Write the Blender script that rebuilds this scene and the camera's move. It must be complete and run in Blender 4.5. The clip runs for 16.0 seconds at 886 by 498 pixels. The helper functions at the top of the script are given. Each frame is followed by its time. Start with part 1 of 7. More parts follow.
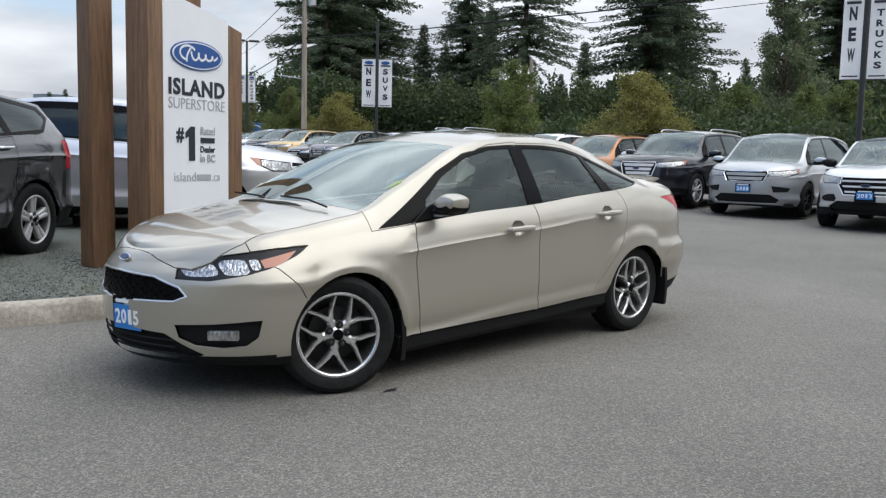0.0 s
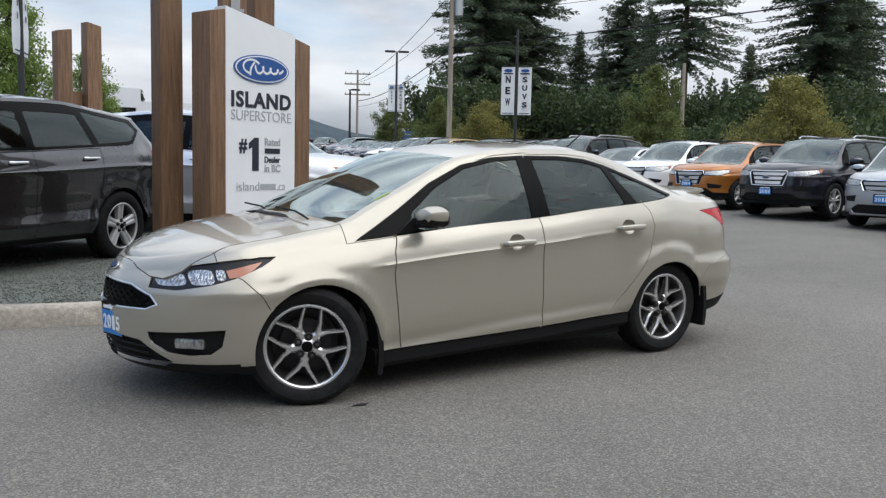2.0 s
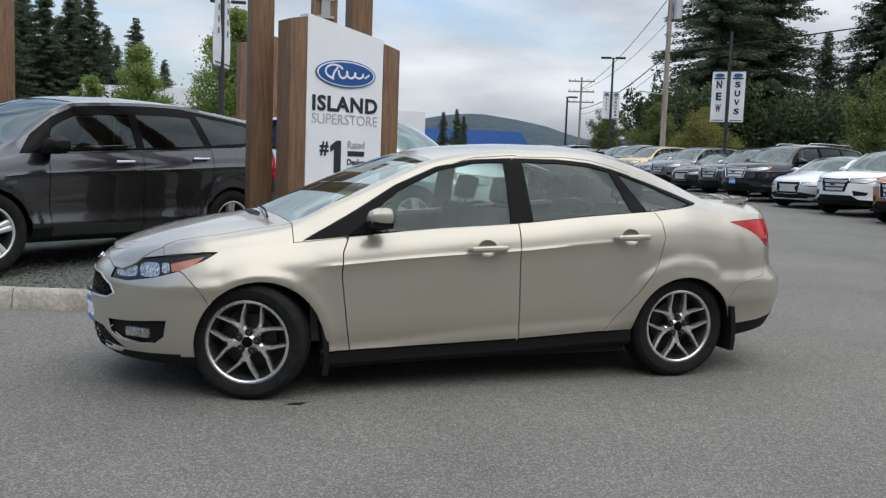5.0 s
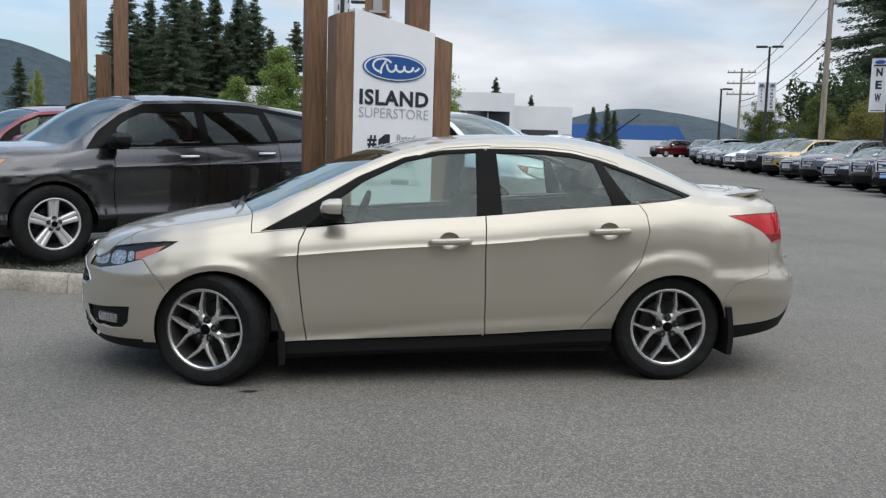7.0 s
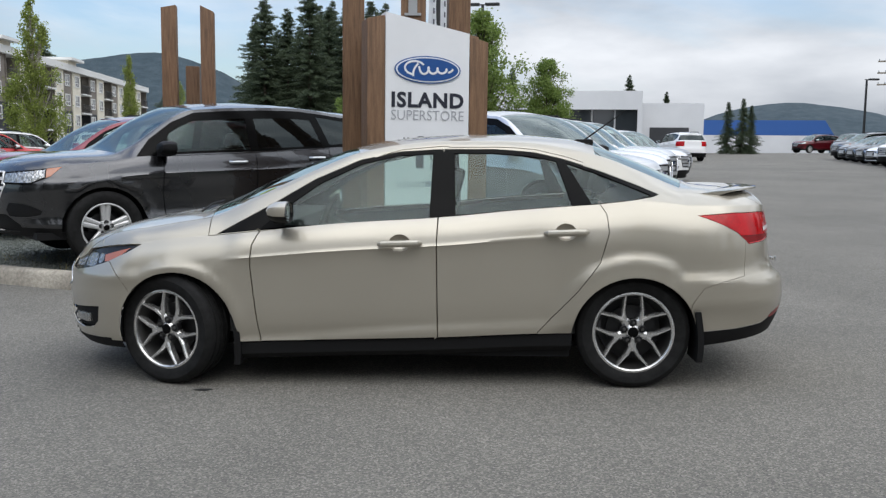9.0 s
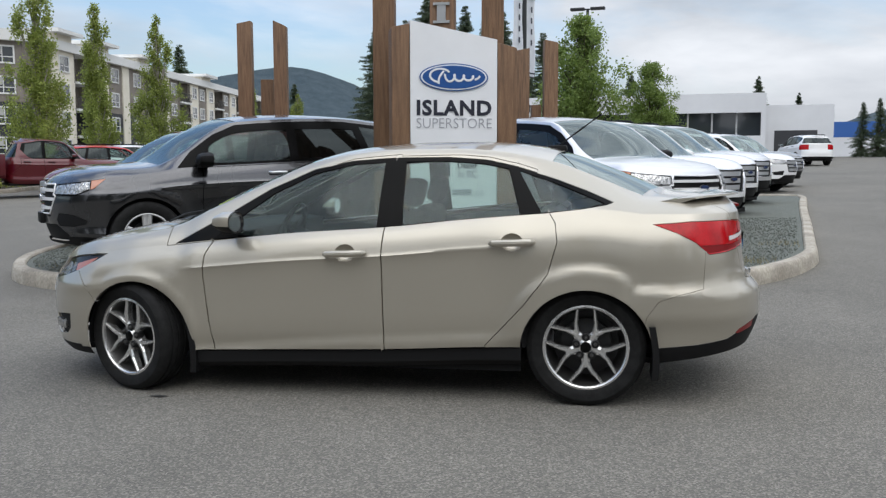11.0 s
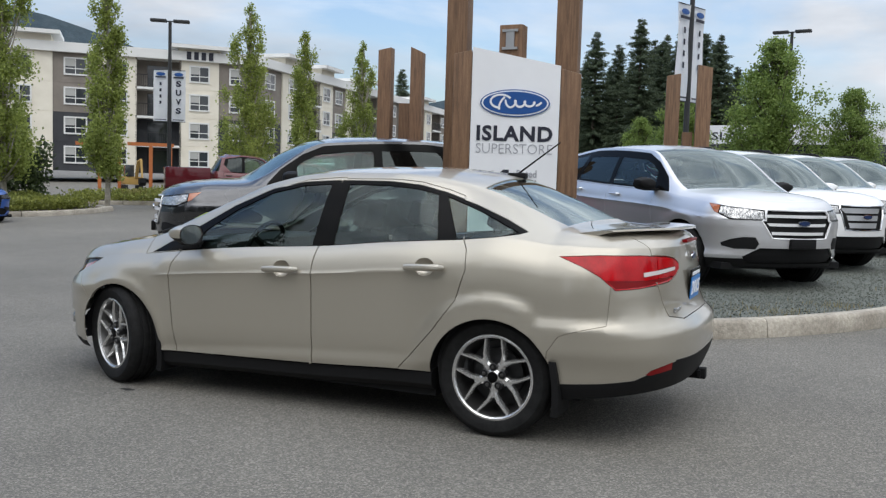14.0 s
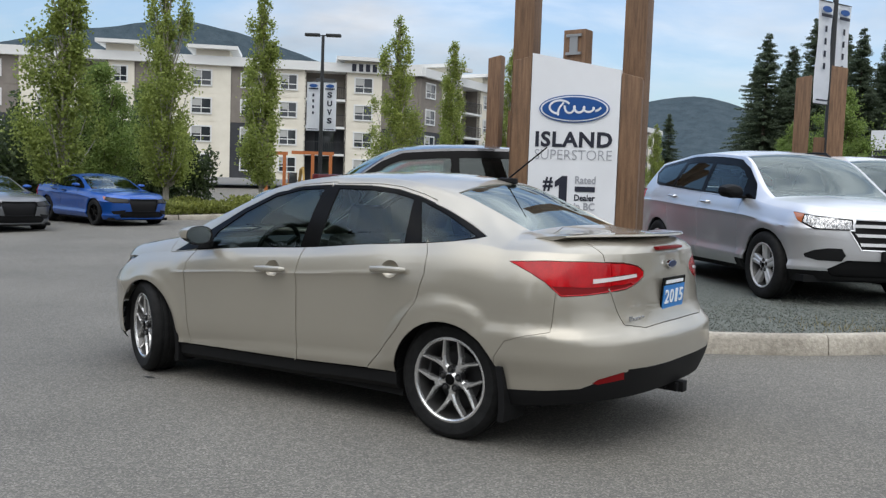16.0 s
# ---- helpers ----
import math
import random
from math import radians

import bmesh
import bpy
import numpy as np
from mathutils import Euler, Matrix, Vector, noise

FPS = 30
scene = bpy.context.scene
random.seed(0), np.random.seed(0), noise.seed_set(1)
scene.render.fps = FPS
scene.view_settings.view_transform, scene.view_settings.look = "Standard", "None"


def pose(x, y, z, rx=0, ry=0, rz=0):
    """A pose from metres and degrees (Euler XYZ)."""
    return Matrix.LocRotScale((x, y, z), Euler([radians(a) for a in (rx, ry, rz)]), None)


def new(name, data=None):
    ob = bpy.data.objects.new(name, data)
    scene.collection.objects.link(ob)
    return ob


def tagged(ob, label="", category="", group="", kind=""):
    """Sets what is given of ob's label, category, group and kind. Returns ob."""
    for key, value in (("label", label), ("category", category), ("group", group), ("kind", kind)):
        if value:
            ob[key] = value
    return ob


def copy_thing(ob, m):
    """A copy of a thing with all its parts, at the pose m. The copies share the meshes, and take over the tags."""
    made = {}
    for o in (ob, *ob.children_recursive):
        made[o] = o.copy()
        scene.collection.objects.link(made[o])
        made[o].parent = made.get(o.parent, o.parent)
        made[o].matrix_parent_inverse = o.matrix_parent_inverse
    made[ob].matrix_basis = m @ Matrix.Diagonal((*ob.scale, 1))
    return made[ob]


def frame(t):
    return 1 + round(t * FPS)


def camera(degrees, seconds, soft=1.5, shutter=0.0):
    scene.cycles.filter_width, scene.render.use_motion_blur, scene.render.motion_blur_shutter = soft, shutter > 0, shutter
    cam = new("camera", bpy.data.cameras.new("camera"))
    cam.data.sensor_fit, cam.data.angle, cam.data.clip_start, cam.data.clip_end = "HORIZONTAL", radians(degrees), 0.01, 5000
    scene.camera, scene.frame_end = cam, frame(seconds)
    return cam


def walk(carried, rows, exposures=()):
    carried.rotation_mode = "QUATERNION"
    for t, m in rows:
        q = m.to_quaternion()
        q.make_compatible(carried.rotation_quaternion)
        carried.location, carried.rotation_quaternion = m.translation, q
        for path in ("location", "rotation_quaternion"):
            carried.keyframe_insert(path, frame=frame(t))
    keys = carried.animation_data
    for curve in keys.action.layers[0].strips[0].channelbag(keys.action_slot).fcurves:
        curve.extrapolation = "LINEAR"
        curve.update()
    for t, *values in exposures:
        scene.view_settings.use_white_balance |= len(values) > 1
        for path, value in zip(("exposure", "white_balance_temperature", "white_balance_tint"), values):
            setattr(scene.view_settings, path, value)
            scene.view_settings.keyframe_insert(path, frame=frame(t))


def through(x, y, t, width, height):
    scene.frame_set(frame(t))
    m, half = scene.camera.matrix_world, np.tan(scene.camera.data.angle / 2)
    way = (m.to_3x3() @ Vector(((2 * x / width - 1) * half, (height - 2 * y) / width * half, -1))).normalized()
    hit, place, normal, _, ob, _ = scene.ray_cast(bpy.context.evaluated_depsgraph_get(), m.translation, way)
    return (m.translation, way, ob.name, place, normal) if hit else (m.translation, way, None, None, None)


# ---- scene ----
cam = camera(53.5, 16.0, 1.3)
METRES, EYE, TILT, LEAN, TURN = 8.57, 1.25, 0.0, 0.0, -43.33
AHEAD = (-4.13, -4.585)
ROWS = [
    (0.0, 0.0, 0.0, 0.0, 0.13, -5.82, -1.27),
    (0.5, 0.0303, 0.0035, 0.0031, 3.19, -5.83, -2.22),
    (1.0, 0.056, 0.0106, 0.0029, 5.67, -5.48, -1.98),
    (1.5, 0.0834, 0.0189, 0.004, 8.16, -5.47, -1.13),
    (2.0, 0.1161, 0.0244, 0.0055, 10.62, -5.57, -1.25),
    (2.5, 0.1447, 0.0331, 0.0044, 12.81, -5.44, -1.75),
    (3.0, 0.1707, 0.0435, 0.005, 14.98, -5.35, -1.68),
    (3.5, 0.2012, 0.0527, 0.0063, 17.5, -5.5, -1.34),
    (4.0, 0.2303, 0.0659, 0.0063, 20.29, -5.63, -1.89),
    (6.5, 0.3642, 0.1552, 0.0064, 33.97, -5.5, -1.49),
    (7.0, 0.3912, 0.1764, 0.0066, 36.38, -6.05, -1.73),
    (7.5, 0.4146, 0.1981, 0.0061, 38.68, -6.07, -1.38),
    (8.0, 0.4377, 0.2205, 0.0069, 41.14, -6.08, -1.19),
    (8.5, 0.4618, 0.2408, 0.0084, 43.34, -6.14, -1.0),
    (11.0, 0.5482, 0.3594, 0.01, 53.67, -5.69, 0.06),
    (11.5, 0.5704, 0.3866, 0.0121, 55.84, -5.16, -0.38),
    (12.0, 0.5878, 0.4122, 0.0118, 58.37, -5.25, -0.63),
    (12.5, 0.6012, 0.4392, 0.0124, 61.02, -5.11, -0.5),
    (13.0, 0.6182, 0.4661, 0.0135, 63.97, -4.79, -0.36),
    (13.5, 0.6354, 0.4927, 0.0139, 66.2, -4.76, -1.08),
    (14.0, 0.6491, 0.5202, 0.0137, 68.01, -4.39, -1.79),
    (14.5, 0.6646, 0.549, 0.0149, 70.41, -4.33, -1.75),
    (15.0, 0.6788, 0.5809, 0.0165, 73.3, -4.73, -1.56),
    (15.5, 0.6857, 0.6116, 0.0152, 76.24, -4.52, -1.48),
    (16.0, 0.6955, 0.6415, 0.0158, 79.01, -4.24, -1.99),
]
walk(cam, [(t, pose(*AHEAD, EYE, TILT, LEAN, TURN) @ pose(METRES * x, METRES * y, METRES * z, 90 + pitch, roll, yaw)) for t, x, y, z, yaw, pitch, roll in ROWS],
     exposures=((0.0, 0.30), (2.5, 0.23), (4.2, 0.21), (6.4, 0.05), (7.2, 0.19), (11.0, 0.17), (13.0, 0.17), (16.0, 0.22)))

# ---- sky and sun ----
SUN_HEIGHT, SUN_TURN = 60.0, 168.0
world = bpy.data.worlds.new("world")
scene.world = world
world.use_nodes = True
wt = world.node_tree
bg = wt.nodes["Background"]
bg.inputs["Strength"].default_value = 1.0
sky = wt.nodes.new("ShaderNodeTexSky")
sky.sky_type, sky.sun_disc = "NISHITA", False
sky.dust_density, sky.ozone_density = 1.0, 1.4
sky.sun_elevation, sky.sun_rotation = radians(SUN_HEIGHT), radians(SUN_TURN)
dim = wt.nodes.new("ShaderNodeVectorMath")
dim.operation = "SCALE"
dim.inputs["Scale"].default_value = 0.15
wt.links.new(sky.outputs["Color"], dim.inputs[0])
wco = wt.nodes.new("ShaderNodeTexCoord")
wmap = wt.nodes.new("ShaderNodeMapping")
wmap.inputs["Scale"].default_value = (1.0, 1.0, 3.2)
wmap.inputs["Location"].default_value = (0.35, 0.2, 0.0)
wt.links.new(wco.outputs["Generated"], wmap.inputs["Vector"])
wn = wt.nodes.new("ShaderNodeTexNoise")
wn.inputs["Scale"].default_value, wn.inputs["Detail"].default_value, wn.inputs["Roughness"].default_value = 1.9, 9.0, 0.56
wn.inputs["Distortion"].default_value = 0.35
wt.links.new(wmap.outputs["Vector"], wn.inputs["Vector"])
wr = wt.nodes.new("ShaderNodeValToRGB")
wr.color_ramp.elements[0].position, wr.color_ramp.elements[1].position = 0.33, 0.53
# the cloud breaks up towards -x
wside = wt.nodes.new("ShaderNodeSeparateXYZ")
wt.links.new(wco.outputs["Generated"], wside.inputs["Vector"])
wadd = wt.nodes.new("ShaderNodeMath")
wadd.operation = "MULTIPLY_ADD"
wadd.inputs[1].default_value = 0.26
wt.links.new(wside.outputs["X"], wadd.inputs[0])
wt.links.new(wn.outputs["Fac"], wadd.inputs[2])
wadd2 = wt.nodes.new("ShaderNodeMath")
wadd2.operation = "MULTIPLY_ADD"
wadd2.inputs[1].default_value = -0.04
wt.links.new(wside.outputs["Y"], wadd2.inputs[0])
wt.links.new(wadd.outputs["Value"], wadd2.inputs[2])
wlow = wt.nodes.new("ShaderNodeMath")
wlow.operation = "MINIMUM"
wlow.inputs[1].default_value = 0.0
wt.links.new(wside.outputs["Y"], wlow.inputs[0])
wadd3 = wt.nodes.new("ShaderNodeMath")
wadd3.operation = "MULTIPLY_ADD"
wadd3.inputs[1].default_value = -0.32
wt.links.new(wlow.outputs["Value"], wadd3.inputs[0])
wt.links.new(wadd2.outputs["Value"], wadd3.inputs[2])
wt.links.new(wadd3.outputs["Value"], wr.inputs["Fac"])
wn2 = wt.nodes.new("ShaderNodeTexNoise")
wn2.inputs["Scale"].default_value, wn2.inputs["Detail"].default_value = 3.1, 8.0
wt.links.new(wmap.outputs["Vector"], wn2.inputs["Vector"])
wr2 = wt.nodes.new("ShaderNodeValToRGB")
wr2.color_ramp.elements[0].position, wr2.color_ramp.elements[1].position = 0.34, 0.66
wr2.color_ramp.elements[0].color = (0.42, 0.468, 0.538, 1)
wr2.color_ramp.elements[1].color = (0.95, 0.988, 1.05, 1)
wt.links.new(wn2.outputs["Fac"], wr2.inputs["Fac"])
wmix = wt.nodes.new("ShaderNodeMix")
wmix.data_type = "RGBA"
wt.links.new(wr.outputs["Color"], wmix.inputs["Factor"])
wt.links.new(dim.outputs["Vector"], wmix.inputs["A"])
wt.links.new(wr2.outputs["Color"], wmix.inputs["B"])
# an overcast sky is brighter overhead than at the horizon
wsep = wt.nodes.new("ShaderNodeSeparateXYZ")
wt.links.new(wco.outputs["Generated"], wsep.inputs["Vector"])
wup = wt.nodes.new("ShaderNodeMapRange")
wup.inputs["From Min"].default_value, wup.inputs["From Max"].default_value = 0.02, 0.9
wup.inputs["To Min"].default_value, wup.inputs["To Max"].default_value = 0.66, 2.3
wt.links.new(wsep.outputs["Z"], wup.inputs["Value"])
wbright = wt.nodes.new("ShaderNodeVectorMath")
wbright.operation = "SCALE"
wt.links.new(wmix.outputs["Result"], wbright.inputs[0])
wt.links.new(wup.outputs["Result"], wbright.inputs["Scale"])
wt.links.new(wbright.outputs["Vector"], bg.inputs["Color"])
sun = new("sun", bpy.data.lights.new("sun", "SUN"))
sun.data.energy, sun.data.angle, sun.data.color = 1.05, radians(60), (1.0, 0.965, 0.91)
sun.matrix_basis = Matrix.Rotation(radians(180 - SUN_TURN), 4, "Z") @ Matrix.Rotation(radians(90 - SUN_HEIGHT), 4, "X") @ Matrix.Rotation(0, 4, "X")

# ---- small tools ----
def curve(*pts):
    """A smooth monotone curve through (x, y) points; flat beyond its ends."""
    xs = np.array([p[0] for p in pts], float)
    ys = np.array([p[1] for p in pts], float)
    h = np.diff(xs)
    d = np.diff(ys) / h
    m = np.zeros(len(xs))
    for i in range(1, len(xs) - 1):
        if d[i - 1] * d[i] > 0:
            w1, w2 = 2 * h[i] + h[i - 1], h[i] + 2 * h[i - 1]
            m[i] = (w1 + w2) / (w1 / d[i - 1] + w2 / d[i])
    m[0], m[-1] = d[0], d[-1]

    def f(x):
        x = np.clip(np.asarray(x, float), xs[0], xs[-1])
        i = np.clip(np.searchsorted(xs, x) - 1, 0, len(xs) - 2)
        t = (x - xs[i]) / h[i]
        return (ys[i] * (1 + 2 * t) * (1 - t) ** 2 + m[i] * h[i] * t * (1 - t) ** 2
                + ys[i + 1] * t * t * (3 - 2 * t) + m[i + 1] * h[i] * t * t * (t - 1))
    return f


def ground_z(x, y):
    """The lot falls gently to the front of the sedan and rises away from it."""
    return 0.012 * max(-45, min(45, x)) + 0.021 * max(0, min(y, 70) - 1)


def part(name, bm, material, parent=None, label="", smooth=True, angle=35):
    """One bmesh as one mesh object, under a thing or a part."""
    me = bpy.data.meshes.new(name)
    bm.to_mesh(me)
    bm.free()
    for m in material if isinstance(material, (list, tuple)) else [material]:
        me.materials.append(m)
    if smooth:
        me.polygons.foreach_set("use_smooth", [True] * len(me.polygons))
        me.set_sharp_from_angle(angle=radians(angle))
    ob = new(name, me)
    if parent:
        ob.parent = parent
    if label:
        ob["label"] = label
    return ob


def empty(name, m, label, category, group="", kind=""):
    ob = new(name)
    ob.matrix_basis = m
    return tagged(ob, label, category, group, kind)


def box(bm, x0, y0, z0, x1, y1, z1, bevel=0.0, m=None, mat=0):
    r = bmesh.ops.create_cube(bm, size=1)
    vs = r["verts"]
    for v in vs:
        v.co = Vector(((x0 + x1) / 2 + v.co.x * (x1 - x0), (y0 + y1) / 2 + v.co.y * (y1 - y0), (z0 + z1) / 2 + v.co.z * (z1 - z0)))
    fs = list({f for v in vs for f in v.link_faces})
    if bevel:
        es = list({e for v in vs for e in v.link_edges})
        r = bmesh.ops.bevel(bm, geom=es, offset=bevel, segments=2, affect="EDGES", profile=0.6)
        fs = list(set(r["faces"]) | {f for f in fs if f.is_valid})
        vs = list({v for f in fs for v in f.verts})
    for f in fs:
        f.material_index = mat
    if m is not None:
        bmesh.ops.transform(bm, matrix=m, verts=vs)
    return vs


def tube(bm, pts, r, sides=8, cap=True, mat=0):
    """A round bar along points; r one radius or one for each point."""
    pts = [Vector(p) for p in pts]
    rs = [float(q) for q in (r if isinstance(r, (list, tuple)) else [r] * len(pts))]
    rings = []
    side = None
    for i, p in enumerate(pts):
        d = (pts[min(i + 1, len(pts) - 1)] - pts[max(i - 1, 0)]).normalized()
        if side is None:
            side = d.orthogonal().normalized()
        side = (side - d * side.dot(d)).normalized()
        up = d.cross(side)
        rings.append([bm.verts.new(p + rs[i] * (math.cos(a) * side + math.sin(a) * up)) for a in [2 * math.pi * k / sides for k in range(sides)]])
    for a, b in zip(rings, rings[1:]):
        for k in range(sides):
            f = bm.faces.new((a[k], a[(k + 1) % sides], b[(k + 1) % sides], b[k]))
            f.material_index = mat
    if cap:
        for ring, flip in ((rings[0], True), (rings[-1], False)):
            f = bm.faces.new(ring[::-1] if flip else ring)
            f.material_index = mat
    return [v for ring in rings for v in ring]


def lathe(bm, profile, sides=32, axis="y", mat=0):
    """A closed or open profile of (radius, offset) turned round the y axis."""
    rings = []
    for r, o in profile:
        ring = []
        for k in range(sides):
            a = 2 * math.pi * k / sides
            ring.append(bm.verts.new((r * math.cos(a), o, r * math.sin(a)) if axis == "y" else (r * math.cos(a), r * math.sin(a), o)))
        rings.append(ring)
    for a, b in zip(rings, rings[1:]):
        for k in range(sides):
            f = bm.faces.new((a[k], a[(k + 1) % sides], b[(k + 1) % sides], b[k]))
            f.material_index = mat
    return rings


def prism(bm, outline, depth, m=None, mat=0):
    """A flat outline (x, z), in the order seen from -y, given a depth along +y."""
    a = [bm.verts.new((x, 0, z)) for x, z in outline]
    b = [bm.verts.new((x, depth, z)) for x, z in outline]
    fs = [bm.faces.new(a), bm.faces.new(b[::-1])]
    n = len(a)
    for i in range(n):
        fs.append(bm.faces.new((a[(i + 1) % n], a[i], b[i], b[(i + 1) % n])))
    bmesh.ops.recalc_face_normals(bm, faces=fs)
    for f in fs:
        f.material_index = mat
    if m is not None:
        bmesh.ops.transform(bm, matrix=m, verts=a + b)
    return a + b


def lettering(text, size, bold=0.0, spacing=1.0):
    """A mesh of built-in letters lying in the x-z plane, facing -y; origin at their middle."""
    cu = bpy.data.curves.new("letters", "FONT")
    cu.body, cu.size, cu.align_x, cu.align_y = text, size, "CENTER", "CENTER"
    cu.extrude, cu.offset, cu.space_character, cu.resolution_u = 0.0015, bold, spacing, 3
    ob = bpy.data.objects.new("letters", cu)
    scene.collection.objects.link(ob)
    dg = bpy.context.evaluated_depsgraph_get()
    me = bpy.data.meshes.new_from_object(ob.evaluated_get(dg))
    bm = bmesh.new()
    bm.from_mesh(me)
    bpy.data.objects.remove(ob)
    bpy.data.meshes.remove(me)
    bpy.data.curves.remove(cu)
    bmesh.ops.transform(bm, matrix=Matrix.Rotation(radians(90), 4, "X"), verts=bm.verts)
    return bm


def fit_width(bm, width, height=None):
    """Scales letters to a width and height."""
    xs = [v.co.x for v in bm.verts]
    zs = [v.co.z for v in bm.verts]
    cx, cz = (min(xs) + max(xs)) / 2, (min(zs) + max(zs)) / 2
    sx = width / (max(xs) - min(xs))
    sz = height / (max(zs) - min(zs)) if height else sx
    for v in bm.verts:
        v.co.x, v.co.z = (v.co.x - cx) * sx, (v.co.z - cz) * sz
    return bm

# ---- materials ----
def material(name, colour, rough=0.5, metal=0.0, **more):
    m = bpy.data.materials.new(name)
    m.use_nodes = True
    b = m.node_tree.nodes["Principled BSDF"]
    b.inputs["Base Color"].default_value = (*colour, 1)
    b.inputs["Roughness"].default_value = rough
    b.inputs["Metallic"].default_value = metal
    for k, v in more.items():
        b.inputs[k.replace("_", " ")].default_value = v
    return m


def node(m, kind, **values):
    n = m.node_tree.nodes.new(kind)
    for k, v in values.items():
        if k in n.inputs:
            n.inputs[k].default_value = v
    return n


def link(m, a, ao, b, bi):
    m.node_tree.links.new(a.outputs[ao], b.inputs[bi])


def varied(name, dark, light, scale, rough=0.7, fine=0.0, bump=0.0, bump_scale=None, stretch=(1, 1, 1), metal=0.0, spread=(0.35, 0.65), random_amount=0.0, speckle=None):
    """A surface whose colour wanders between two tones at two scales, with relief."""
    m = material(name, light, rough, metal)
    b = m.node_tree.nodes["Principled BSDF"]
    co = node(m, "ShaderNodeTexCoord")
    mp = node(m, "ShaderNodeMapping")
    mp.inputs["Scale"].default_value = stretch
    link(m, co, "Object", mp, "Vector")
    n1 = node(m, "ShaderNodeTexNoise", Scale=scale, Detail=6.0, Roughness=0.6)
    link(m, mp, "Vector", n1, "Vector")
    ramp = node(m, "ShaderNodeValToRGB")
    ramp.color_ramp.elements[0].position, ramp.color_ramp.elements[1].position = spread
    ramp.color_ramp.elements[0].color = (*dark, 1)
    ramp.color_ramp.elements[1].color = (*light, 1)
    link(m, n1, "Fac", ramp, "Fac")
    out = ramp
    if fine:
        n2 = node(m, "ShaderNodeTexNoise", Scale=scale * 14, Detail=3.0)
        link(m, mp, "Vector", n2, "Vector")
        r2 = node(m, "ShaderNodeMapRange")
        r2.inputs["From Min"].default_value, r2.inputs["From Max"].default_value = 0.3, 0.7
        r2.inputs["To Min"].default_value, r2.inputs["To Max"].default_value = 1 - fine, 1 + fine
        link(m, n2, "Fac", r2, "Value")
        mx = node(m, "ShaderNodeVectorMath")
        mx.operation = "MULTIPLY"
        link(m, ramp, "Color", mx, 0)
        link(m, r2, "Result", mx, 1)
        out = mx
    key = "Color" if out is ramp else "Vector"
    if random_amount:
        oi = node(m, "ShaderNodeObjectInfo")
        rr = node(m, "ShaderNodeMapRange")
        rr.inputs["To Min"].default_value, rr.inputs["To Max"].default_value = 1 - random_amount, 1 + random_amount
        link(m, oi, "Random", rr, "Value")
        my = node(m, "ShaderNodeVectorMath")
        my.operation = "MULTIPLY"
        link(m, out, key, my, 0)
        link(m, rr, "Result", my, 1)
        out, key = my, "Vector"
    link(m, out, key, b, "Base Color")
    if bump:
        n3 = node(m, "ShaderNodeTexNoise", Scale=bump_scale or scale * 6, Detail=4.0)
        link(m, mp, "Vector", n3, "Vector")
        bp = node(m, "ShaderNodeBump", Strength=bump, Distance=0.02)
        link(m, n3, "Fac", bp, "Height")
        link(m, bp, "Normal", b, "Normal")
    return m


def paint(name, colour, metal=0.0, rough=0.35, flake=0.0):
    """Car paint under a clear coat, with a little dust."""
    m = material(name, colour, rough, metal, Coat_Weight=1.0, Coat_Roughness=0.02, Specular_IOR_Level=0.15)
    b = m.node_tree.nodes["Principled BSDF"]
    co = node(m, "ShaderNodeTexCoord")
    n1 = node(m, "ShaderNodeTexNoise", Scale=2.2, Detail=5.0)
    link(m, co, "Object", n1, "Vector")
    r = node(m, "ShaderNodeMapRange")
    r.inputs["From Min"].default_value, r.inputs["From Max"].default_value = 0.35, 0.7
    r.inputs["To Min"].default_value, r.inputs["To Max"].default_value = rough - 0.05, rough + 0.07
    link(m, n1, "Fac", r, "Value")
    link(m, r, "Result", b, "Roughness")
    if flake:
        n2 = node(m, "ShaderNodeTexNoise", Scale=900.0, Detail=1.0)
        link(m, co, "Object", n2, "Vector")
        bp = node(m, "ShaderNodeBump", Strength=flake, Distance=0.002)
        link(m, n2, "Fac", bp, "Height")
        link(m, bp, "Normal", b, "Normal")
    return m


def glazing(name, tint, gloss=0.12, rough=0.0, ior=1.48):
    """A pane: tinted, clear through, mirror-like at a slant."""
    m = bpy.data.materials.new(name)
    m.use_nodes = True
    t = m.node_tree
    t.nodes.remove(t.nodes["Principled BSDF"])
    tr = node(m, "ShaderNodeBsdfTransparent", Color=(*tint, 1))
    gl = node(m, "ShaderNodeBsdfGlossy", Roughness=rough)
    gl.inputs["Color"].default_value = (0.86, 0.97, 0.96, 1)
    fr = node(m, "ShaderNodeFresnel", IOR=ior)
    mx = node(m, "ShaderNodeMixShader")
    ad = node(m, "ShaderNodeMath")
    ad.operation = "ADD"
    ad.inputs[1].default_value = gloss
    ad.use_clamp = True
    link(m, fr, "Fac", ad, 0)
    link(m, ad, "Value", mx, "Fac")
    link(m, tr, "BSDF", mx, 1)
    link(m, gl, "BSDF", mx, 2)
    link(m, mx, "Shader", t.nodes["Material Output"], "Surface")
    return m


